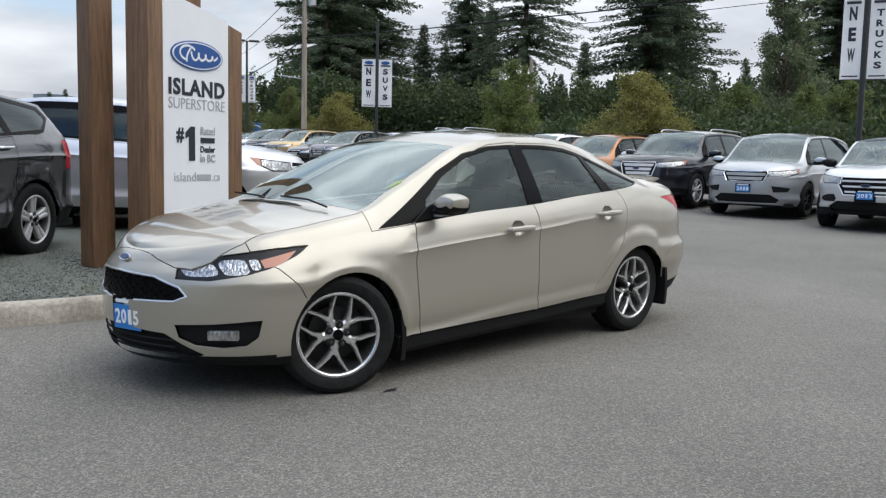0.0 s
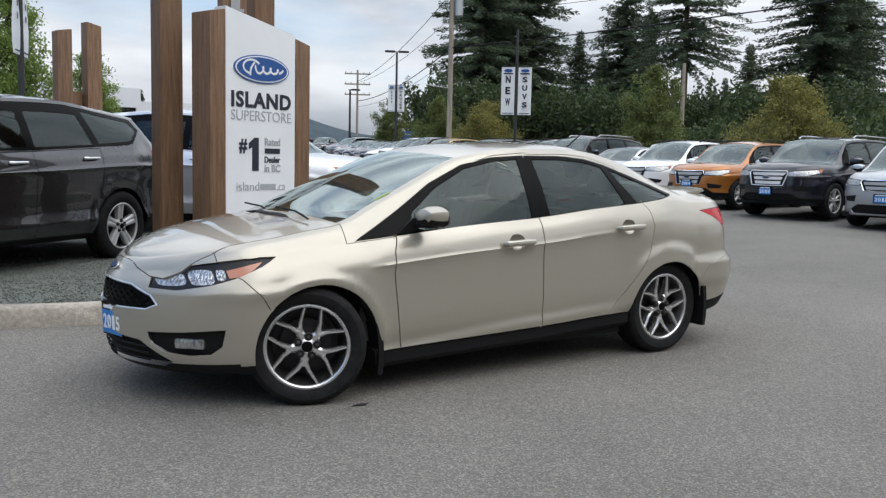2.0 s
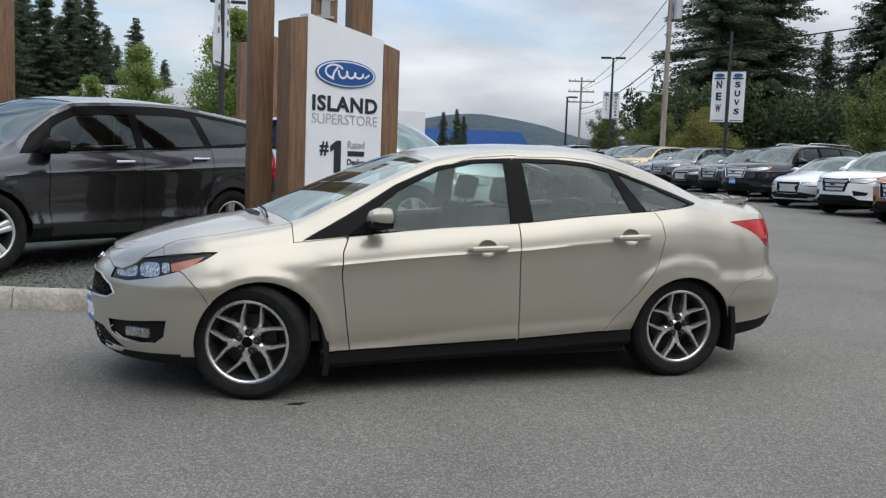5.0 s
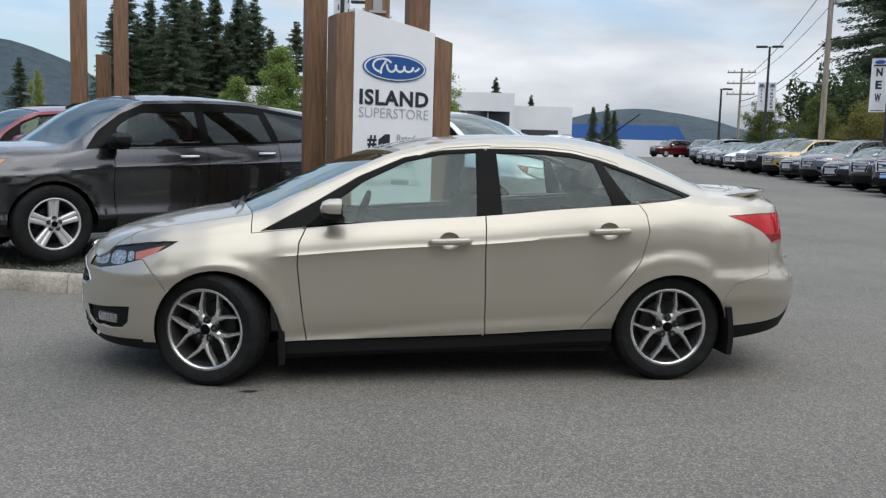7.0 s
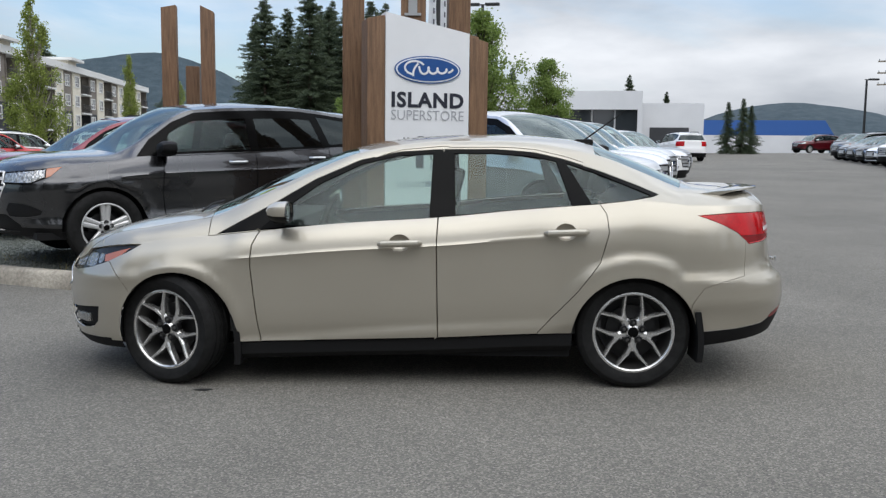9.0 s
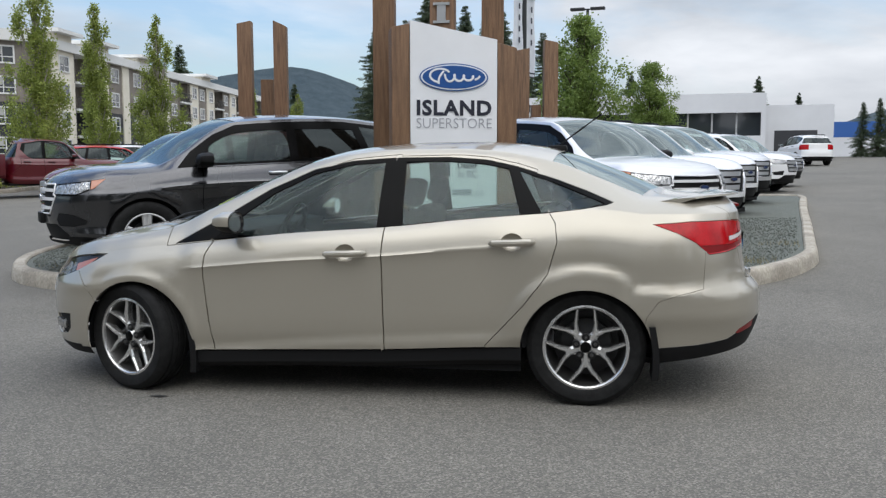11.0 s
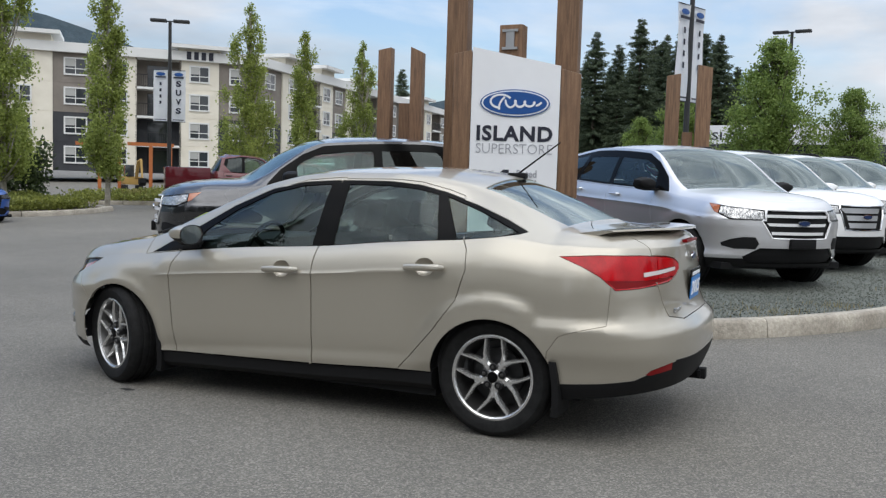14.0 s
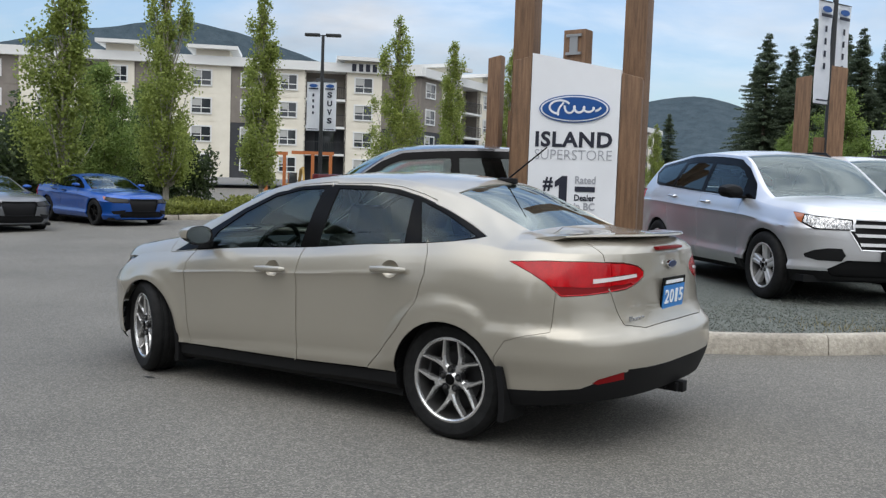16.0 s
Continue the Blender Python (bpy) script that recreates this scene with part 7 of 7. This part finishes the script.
def block(name, m, bays, storeys, sh, label, depth=14, base=0.0, tops=()):
    """A wing of flats: bays of (width, kind, wall material); kind w window, b recessed balconies, n plain."""
    root = empty(name, m, label, "building")
    x = 0.0
    H = storeys * sh
    for w, kind, mat in bays:
        for s in range(storeys):
            z0 = s * sh
            mt = CHARCOAL if s < 2 and mat is TAUPE else mat
            back = 1.5 if kind == "b" else (.0 if mat is not TAUPE else .12)
            bm = bmesh.new()
            if kind == "b":
                box(bm, x, back, z0, x + w, back + .3, z0 + sh)
                box(bm, x - .12, 0, z0, x, back, z0 + sh)
                box(bm, x + w, 0, z0, x + w + .12, back, z0 + sh)
            else:
                box(bm, x, back, z0 + .0, x + w, back + .3, z0 + sh - .10)
                box(bm, x, back + .02, z0 + sh - .10, x + w, back + .3, z0 + sh)
            part("wall_panel", bm, mt, root, smooth=False)
            if kind == "b":
                bm = bmesh.new()
                box(bm, x + w * .25, back - .04, z0 + .1, x + w * .75, back - .005, z0 + sh * .82)
                part("balcony_door", bm, PANE, root, smooth=False)
                if s:
                    balcony(root, x + w / 2, z0, w)
            elif kind == "w":
                o = window_unit(root, x + w / 2, z0 + sh * .55, min(1.5, w * .45), sh * .5)
                o.location.y = back
        x += w
    bm = bmesh.new()
    box(bm, -.3, -.35, H, x + .3, depth, H + .75)
    part("parapet", bm, TRIM_W, root, smooth=False)
    bm = bmesh.new()
    box(bm, .1, 2.0, 0, x - .1, depth, H)
    part("core", bm, CREAM, root, smooth=False)
    for tx, tw, tz in tops:
        bm = bmesh.new()
        box(bm, tx, -.15, H + .003, tx + tw, 3.5, H + tz)
        part("tower_wall", bm, CREAM, root, smooth=False)
        bm = bmesh.new()
        box(bm, tx - .7, -.9, H + tz, tx + tw + .7, 4.2, H + tz + .3)
        part("roof_canopy", bm, TRIM_W, root, smooth=False)
    return root


gz = 1.3
wing_a = block("apartment_building", pose(-68.7, 30.2, gz, 0, 0, 44.5), [(4.4, "w", TAUPE), (4.5, "w", CREAM), (2.2, "b", TAUPE), (2.2, "w", CREAM), (3.0, "n", TAUPE), (4.7, "w", CREAM), (3.3, "w", TAUPE), (2.9, "w", CREAM), (3.3, "b", TAUPE), (3.1, "w", CREAM), (3.4, "w", TAUPE)], 4, 2.3, "four-storey cream and taupe apartment building with balconies", tops=((11.1, 2.2, 1.3), (18.2, 2.7, 1.25), (30.4, 3.3, .95)))
for i in range(4):
    bm = bmesh.new()
    box(bm, 31.0 + i * .58, -.40, 9.30, 31.36 + i * .58, -.354, 9.92)
    part("number_bar", bm, INK, wing_a, "dark bar where a number stands", smooth=False)
wing_b = block("apartment_building", pose(-42.4, 56.0, gz, 0, 0, 97), [(4.2, "w", TAUPE), (3.9, "w", CREAM), (3.6, "b", TAUPE), (3.0, "w", CREAM), (3.2, "w", TAUPE), (1.5, "n", CREAM), (4.2, "w", TAUPE), (3.4, "b", TAUPE), (3.2, "w", CREAM), (3.2, "w", TAUPE), (3.4, "b", TAUPE), (3.0, "w", CREAM)] + [(3.2, "w", TAUPE), (3.0, "w", CREAM), (3.4, "b", TAUPE)] * 4, 4, 2.3, "long cream and taupe wing of the apartment building", tops=((4.4, 3.0, 1.3), (11.8, 2.8, 1.3), (21.4, 3.0, 1.2), (41.0, 3.0, 1.2)))


def showroom():
    root = empty("showroom", pose(-7.3, 59.5, ground_z(0, 58), 0, 0, -8), "low white showroom with a band of dark windows", "building")
    bm = bmesh.new()
    box(bm, 0, 0, 0, 19.5, 14, 1.85)
    box(bm, 0, 0, 3.4, 19.5, 14, 4.7)
    box(bm, 19.2, 0, 1.85, 19.5, 14, 3.4)
    box(bm, 0, .4, 1.85, 19.2, 14, 3.4)
    part("wall", bm, WHITE_WALL, root, smooth=False)
    bm = bmesh.new()
    box(bm, 19.5, 1.0, 0, 23.8, 14, 3.9)
    part("side_wing", bm, WHITE_WALL, root, smooth=False)
    bm = fit_width(lettering("ISLAND", .5, .01, 1.1), 3.7, .56)
    bmesh.ops.translate(bm, vec=(2.95, -.012, 3.95), verts=bm.verts)
    part("facade_letters", bm, INK, root, smooth=False)
    for i in range(12):
        bm = bmesh.new()
        box(bm, .1 + i * 1.6, .30, 1.85, 1.58 + i * 1.6, .36, 3.4)
        part("pane", bm, PANE, root, smooth=False)
    bm = bmesh.new()
    box(bm, 20.1, .95, 0, 22.8, .999, 2.2)
    part("shutter", bm, CHARCOAL, root, smooth=False)
    return root


showroom()
shed = empty("blue_roofed_shop", pose(22, 92, 1.45, 0, 0, -10), "low shop with a blue metal roof", "building")
bm = bmesh.new()
box(bm, 0, 0, 0, 16, 10, 2.3)
part("wall", bm, WHITE_WALL, shed, smooth=False)
bm = bmesh.new()
prism(bm, [(-.5, 2.3), (16.5, 2.3), (15.5, 3.9), (.5, 3.9)], 10, None)
part("roof", bm, BLUE_ROOF, shed, smooth=False)


def hills():
    prof = curve((-180, 2.0), (-60, 1.2), (-34, 1.4), (-27, 1.9), (-23, 2.9), (-19, 3.4), (-15.5, 2.8), (-12, 1.7), (0, 1.4), (8, 2.2), (13.5, 3.5), (16, 4.9), (20, 6.0), (24, 5.4), (30, 4.4), (38, 5.5), (46, 8.2), (52, 9.4), (58, 8.4), (66, 6.5), (80, 5), (120, 3), (180, 2.0))
    bm = bmesh.new()
    rows = []
    for i in range(361):
        az = -180 + i
        e = float(prof(az)) + .14 * noise.noise(Vector((az * .35, 3, 1))) + .08 * noise.noise(Vector((az * 1.3, 5, 1)))
        col = []
        for f in (0, .25, .5, .75, 1.0):
            d = 1500 + 500 * f
            x, y = -d * math.sin(radians(az)), d * math.cos(radians(az))
            col.append(bm.verts.new((x, y, -12 + (d * math.tan(radians(e)) + 12) * f ** .85)))
        x, y = -2600 * math.sin(radians(az)), 2600 * math.cos(radians(az))
        col.append(bm.verts.new((x, y, -12)))
        rows.append(col)
    for a, b in zip(rows, rows[1:]):
        for k in range(5):
            bm.faces.new((a[k], b[k], b[k + 1], a[k + 1]))
    bmesh.ops.recalc_face_normals(bm, faces=bm.faces)
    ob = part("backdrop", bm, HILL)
    tagged(ob, "forested hills on the horizon, haze put into their blue-grey colour", "hills", kind="structure")


hills()


def banner_pole(x, y, top, banners, label, lamp=0, z_low=3.2, b_h=1.9, b_w=.55, turn=0.0):
    p = empty("banner_pole", pose(x, y, ground_z(x, y), 0, 0, turn), label, "banner")
    bm = bmesh.new()
    tube(bm, [(0, 0, 0), (0, 0, top)], [.075, .05], 10)
    box(bm, -.2, -.2, 0, .2, .2, .35, .02)
    part("pole", bm, BLACK_POLE, p)
    for sg, text in banners:
        b = new("banner")
        b.parent = p
        b.matrix_basis = pose(sg * (b_w / 2 + .07), 0, z_low + b_h / 2)
        bm = bmesh.new()
        n = 8
        g = [[bm.verts.new((-b_w / 2 + b_w * i / 3, .02 * math.sin(j * .9 + i), -b_h / 2 + b_h * j / n)) for i in range(4)] for j in range(n + 1)]
        for j in range(n):
            for i in range(3):
                bm.faces.new((g[j][i], g[j][i + 1], g[j + 1][i + 1], g[j + 1][i]))
        bmesh.ops.solidify(bm, geom=bm.faces[:], thickness=.006)
        part("cloth", bm, BANNER, b)
        step = b_h * .70 / max(3, len(text))
        for i, ch in enumerate(text):
            bm = fit_width(lettering(ch, .2, .009), b_w * .38 if ch not in "I" else b_w * .1, step * .66)
            bmesh.ops.translate(bm, vec=(0, -.04, b_h * .24 - i * step), verts=bm.verts)
            part("letter", bm, INK, b, smooth=False)
        bm = bmesh.new()
        nn = 20
        prism(bm, [(b_w * .32 * math.cos(6.283 * k / nn), b_h * .42 + b_w * .13 * math.sin(6.283 * k / nn)) for k in range(nn)], .01, Matrix.Translation((0, -.04, 0)))
        part("oval_mark", bm, BLUE_OVAL, b, smooth=False)
        bm = bmesh.new()
        box(bm, -b_w * .36, -.04, b_h * .345, b_w * .36, -.03, b_h * .375)
        if not text:
            for i in range(4):
                mark = bmesh.new()
                box(mark, -b_w * .07, -.04, b_h * (.20 - i * .12), b_w * .07, -.036, b_h * (.26 - i * .12))
                part("letter_mark", mark, INK, b, smooth=False)
        part("lettering_strip", bm, INK, b, smooth=False)
        bm = bmesh.new()
        box(bm, -b_w * .4, -.04, -b_h * .47, b_w * .4, -.03, -b_h * .455)
        part("lettering_strip", bm, INK, b, smooth=False)
        for zz in (-b_h / 2, b_h / 2):
            bm = bmesh.new()
            tube(bm, [(-sg * (b_w / 2 + .07), .0, zz), (sg * b_w / 2, .0, zz)], .012, 6)
            part("arm", bm, BLACK_POLE, b)
    return p


def lamp_post(x, y, top, label, heads=2, turn=0.0, parent=None):
    p = empty("lamp_post", pose(x, y, ground_z(x, y), 0, 0, turn), label, "lamp post")
    bm = bmesh.new()
    tube(bm, [(0, 0, 0), (0, 0, top)], [.09, .06], 10)
    tube(bm, [(0, 0, 0), (0, 0, .6)], .2, 12)
    part("pole", bm, BLACK_POLE, p)
    for sg in ((-1, 1) if heads == 2 else (1,)):
        bm = bmesh.new()
        box(bm, sg * .12 if sg > 0 else -.72, -.14, top - .06, .72 if sg > 0 else -.12, .14, top + .05, .03)
        box(bm, -.12, -.03, top - .04, .12, .03, top)
        part("lamp_head", bm, BLACK_POLE, p)
    return p


banner_pole(19.5, 24.75, 6.2, ((-1, "NEW"), (1, "SUVS")), "black pole with two white banners by the row", z_low=2.65, b_h=2.0, b_w=.56, turn=-38)
banner_pole(17.2, 3.9, 6.5, ((-1, "NEW"), (1, "TRUCKS")), "black pole with tall white banners behind the row", z_low=3.05, b_h=2.05, b_w=.43, turn=-68)
banner_pole(-.55, 16.04, 7.2, ((-1, ""), (1, "")), "black pole with white banners seen edge-on", z_low=3.09, b_h=2.2, b_w=.5, turn=68)
lp = lamp_post(-20.8, 21.3, 6.95, "black lamp post with banners on the planted strip", 2, 36)
banner_pole(-20.8, 21.3, 5.1, ((-1, ""), (1, "SUVS")), "white banners hanging on the lamp post", z_low=3.15, b_h=1.95, b_w=.52, turn=36)
lamp_post(.62, 32.4, 7.0, "black twin-headed lamp post", 2, -8)
lamp_post(23.4, 41.8, 6.8, "black twin-headed lamp post by the row", 2, -25)
banner_pole(23.4, 41.8, 5.6, ((-1, ""), (1, "TRUCKS")), "white banners far down the row", z_low=3.2, b_h=1.6, b_w=.42, turn=-25)
lamp_post(24.4, 50, 4.9, "black lamp post far down the row", 1, 0)

UTIL = varied("weathered pole timber", (0.20, 0.17, 0.13), (0.32, 0.28, 0.23), 3, .9, stretch=(4, 4, .4))


def utility_pole(x, y, top, label, arms=1, turn=0.0, r=.14):
    p = empty("utility_pole", pose(x, y, ground_z(x, y), 0, 0, turn), label, "utility pole")
    bm = bmesh.new()
    tube(bm, [(0, 0, 0), (0, 0, top)], [r * 1.15, r * .8], 12)
    part("pole", bm, UTIL, p)
    for k in range(arms):
        bm = bmesh.new()
        z = top - .35 - k * .95
        box(bm, -1.2, -.06, z - .06, 1.2, .06, z + .06)
        part("cross_arm", bm, UTIL, p)
        for xx in (-1.1, -.6, .6, 1.1):
            bm = bmesh.new()
            tube(bm, [(xx, 0, z + .06), (xx, 0, z + .2)], .04, 6)
            part("insulator", bm, STEEL, p)
    return p


pole_a = utility_pole(23.5, 36.0, 12.5, "tall weathered wooden utility pole by the row", 0)
bm = bmesh.new()
tube(bm, [(.32, -.2, 8.3), (.32, -.2, 9.3)], .24, 14)
part("transformer", bm, STEEL, pole_a, "grey transformer can")
bm = bmesh.new()
tube(bm, [(0, 0, 4.4), (-1.6, -.1, 4.5)], .03, 6)
part("bracket_arm", bm, STEEL, pole_a)
utility_pole(34.7, 69.0, 7.9, "distant wooden utility pole with cross-arms", 3, -26, .11)
utility_pole(37.1, 31.6, 6.4, "grey pole among the trees", 0, 0, .13)
bm = bmesh.new()


def wire(name, a, b, sag, label, r=.014):
    bm = bmesh.new()
    a, b = Vector(a), Vector(b)
    tube(bm, [a.lerp(b, t) - Vector((0, 0, sag * 4 * t * (1 - t))) for t in np.linspace(0, 1, 18)], r, 5)
    ob = part(name, bm, BLACK_TRIM)
    return tagged(ob, label, "cable", "overhead cables")


for za, zb, rr in ((9.9, 10.6, .02), (8.6, 9.4, .014), (6.9, 8.6, .03), (6.4, 8.2, .014)):
    wire("overhead_cable", (23.5, 36.0, za + .7), (36.0, -8.0, zb + 1.2), .5, "black overhead cable between the poles", rr)
    wire("overhead_cable", (23.5, 36.0, za + .7), (34.7, 69.0, min(za, 8.7)), .6, "black overhead cable to the far pole", rr)

# planted strip at the left of the lot
kerbed_bed("strip_kerb", [(-17.9, 12.2), (-17.6, 14.2), (-18.2, 15.6), (-19.0, 16.2), (-23, 14.5), (-27, 10), (-27, 4), (-23, 6), (-20.5, 9.5)], varied("bed soil", (.05, .04, .03), (.09, .075, .055), 8, .95, .2, .5), "strip_soil", "pale kerb round the planted strip", "dark soil under the shrubs", step=.6)
kerbed_bed("strip_kerb", [(-21.5, 19.6), (-20.0, 20.3), (-19.6, 22.5), (-20.2, 26), (-21.5, 36), (-24.5, 44), (-27, 44), (-25, 30), (-26, 19), (-23.5, 18.6)], bpy.data.materials["bed soil"], "strip_soil", "pale kerb round the far planted strip", "dark soil under the shrubs", step=.8)
shrub_mass("shrubs", "low green shrubs along the planted strip", [(-20.5, 12.0, -18.0, 15.2, .55), (-23, 13, -19, 15.5, .5), (-24.5, 19.5, -20.3, 24, .5), (-24, 24, -20.5, 33, .5)], SHRUB, 26000, .11, 51)
shrub_mass("yellow_shrubs", "yellowish low shrubs among the green", [(-22.5, 20.0, -20.6, 22.0, .55), (-21.5, 14.6, -19, 15.8, .45)], YELLOWING, 4500, .1, 52)
shrub_mass("thicket", "dense dark thicket behind the coupes", [(-31, 9, -25, 14, 4.2), (-33, 13, -26, 19, 4.6), (-30, 17, -26.5, 21, 3.6)], THICKET, 34000, .2, 53)
shrub_mass("far_hedge", "dark undergrowth below the firs beyond the row", [(24, 6, 34, 14, 3.0), (28, 14, 36, 26, 3.2)], THICKET, 40000, .22, 54)
shrub_mass("far_wood", "dark low trees below the tall firs", [(34, 52, 42, 60, 7.5), (42, 44, 50, 54, 7), (48, 36, 56, 46, 7), (52, 24, 60, 38, 7.5), (54, 12, 62, 26, 8)], THICKET, 110000, .34, 55)
for x, y in ((-37.0, 33.5), (-34.5, 35.0)):
    bm = bmesh.new()
    box(bm, -.1, -.1, 0, .1, .1, 2.6)
    box(bm, -1.3, -.12, 2.6, 1.3, .12, 2.8)
    box(bm, 1.0, -.1, 0, 1.2, .1, 2.6)
    ob = part("entrance_arch", bm, TIMBER_O, smooth=False)
    ob.matrix_basis = pose(x, y, ground_z(x, y), 0, 0, 45)
    tagged(ob, "orange stained timber entrance arch", "arch", "entrance arches")


def excavator(x, y, turn):
    e = empty("mini_excavator", pose(x, y, ground_z(x, y), 0, 0, turn), "small yellow excavator working by the apartments", "excavator")
    yl = material("machine yellow", (.40, .25, .07), .6)
    for sg in (-1, 1):
        bm = bmesh.new()
        prism(bm, [(-1.1, .25), (-.95, .02), (.95, .02), (1.1, .25), (.95, .5), (-.95, .5)], .35, Matrix.Translation((0, sg * .7 - .17, 0)))
        part("track", bm, BLACK_TRIM, e, smooth=False)
    bm = bmesh.new()
    box(bm, -1.1, -.75, .55, .7, .75, 1.3, .08)
    part("engine_deck", bm, yl, e)
    bm = bmesh.new()
    box(bm, -.3, -.7, 1.3, .75, .1, 2.4, .06)
    part("cab", bm, PANE, e)
    bm = bmesh.new()
    tube(bm, [(.7, .3, 1.2), (1.7, .3, 2.7), (2.8, .3, 2.9)], [.16, .18, .12], 6)
    part("boom", bm, yl, e)
    bm = bmesh.new()
    tube(bm, [(2.8, .3, 2.9), (3.4, .3, 1.2)], [.13, .09], 6)
    part("dipper", bm, yl, e)
    bm = bmesh.new()
    prism(bm, [(3.1, 1.2), (3.7, 1.2), (3.75, .8), (3.4, .5), (3.0, .8)], .6, Matrix.Translation((0, 0, 0)))
    part("bucket", bm, BLACK_TRIM, e, smooth=False)
    return e


excavator(-35.5, 34.5, -35).scale = (.62, .62, .62)


def far_sign():
    s = empty("roadside_sign", pose(29.5, 51.0, ground_z(29, 51), 0, 0, -28), "white roadside sign with a blue oval", "sign")
    bm = bmesh.new()
    box(bm, -1.3, 0, 1.7, 1.3, .2, 2.9, .02)
    part("panel", bm, BLUE_OVAL, s)
    bm = bmesh.new()
    for sg in (-1, 1):
        box(bm, sg * .9 - .08, .05, 0, sg * .9 + .08, .15, 1.7)
    part("legs", bm, STEEL, s)
    bm = bmesh.new()
    n = 24
    prism(bm, [(.85 * math.cos(6.283 * k / n), 2.3 + .38 * math.sin(6.283 * k / n)) for k in range(n)], .03, Matrix.Translation((0, -.03, 0)))
    part("oval_rim", bm, OVAL_RIM, s)
    bm = bmesh.new()
    prism(bm, [(.78 * math.cos(6.283 * k / n), 2.3 + .31 * math.sin(6.283 * k / n)) for k in range(n)], .03, Matrix.Translation((0, -.036, 0)))
    part("oval_field", bm, BLUE_OVAL, s)
    s.scale = (.55, .55, .75)


far_sign()
again(white_suv, 30.6, 74.0, 200, RED_P, "red SUV at the far end of the lot")
again(grey_suv, 33.2, 73.0, 230, BLACK_P, "black SUV at the far end of the lot")


def oil_stain(x, y, r, seed):
    random.seed(seed)
    bm = bmesh.new()
    n = 18
    vs = [bm.verts.new((x + r * (1.6 if k % 9 < 4 else 1) * random.uniform(.6, 1.1) * math.cos(6.283 * k / n), y + r * .6 * random.uniform(.6, 1.1) * math.sin(6.283 * k / n), ground_z(x, y) + .004)) for k in range(n)]
    bm.faces.new(vs)
    ob = part("oil_stain", bm, material("dark oil", (.018, .017, .016), .6))
    return tagged(ob, "small dark oil stain on the asphalt", "stain", kind="structure")


oil_stain(-1.10, -.98, .042, 3)
DRY = leafy("dry grass blades", (.16, .13, .05), (.34, .29, .14))
random.seed(77)
blades = []
for cx, cy, n, rad in ((2.55, 3.65, 260, .35), (3.1, 4.35, 160, .3), (-1.2, 2.35, 120, .4), (.9, 2.62, 110, .3), (-3.4, 2.9, 120, .35), (3.75, 6.0, 120, .3), (-4.6, 3.5, 90, .3)):
    for i in range(n):
        x, y = random.gauss(cx, rad), random.gauss(cy, rad * .5)
        if not inside((x, y), [(p.x, p.y) for p in offset_loop(ISLAND_LOOP, .22)]):
            continue
        blades.append((Vector((x, y, island_z(x, y) - .02)), Vector((random.gauss(0, .35), random.gauss(0, .35), 1)).normalized(), random.uniform(.03, .09), .003))
tagged(leaf_mesh("dry_grass", blades, DRY, None), "sparse dry grass tufts in the gravel", "grass", kind="stuff")

# ---- loose stones on the gravel ----
def loose_stones(count, seed):
    random.seed(seed)
    loop = [(p.x, p.y) for p in offset_loop(ISLAND_LOOP, .24)]
    vs, fs = [], []
    while count:
        x, y = random.uniform(-6, 4.6), random.uniform(2, 10) if random.random() < .8 else random.uniform(2, 5)
        if not inside((x, y), loop):
            continue
        count -= 1
        r = random.uniform(.006, .013)
        a = random.uniform(0, 6.283)
        z = island_z(x, y) + .004
        i = len(vs)
        for k in range(4):
            q = r * random.uniform(.7, 1.3)
            vs.append((x + q * math.cos(a + k * 1.571), y + q * math.sin(a + k * 1.571), z + random.uniform(-.2, .5) * r))
        vs += [(x, y, z + r * random.uniform(.7, 1.2)), (x, y, z - r)]
        for k in range(4):
            fs += [(i + k, i + (k + 1) % 4, i + 4), (i + (k + 1) % 4, i + k, i + 5)]
    me = bpy.data.meshes.new("loose_stones")
    me.from_pydata(vs, [], fs)
    me.materials.append(STONES)
    tagged(new("loose_stones", me), "loose grey-green crushed stones on the gravel bed", "gravel", kind="stuff")


STONES = leafy("loose crushed stone", (.09, .10, .087), (.19, .20, .175), .9, 0.0)
loose_stones(30000, 91)
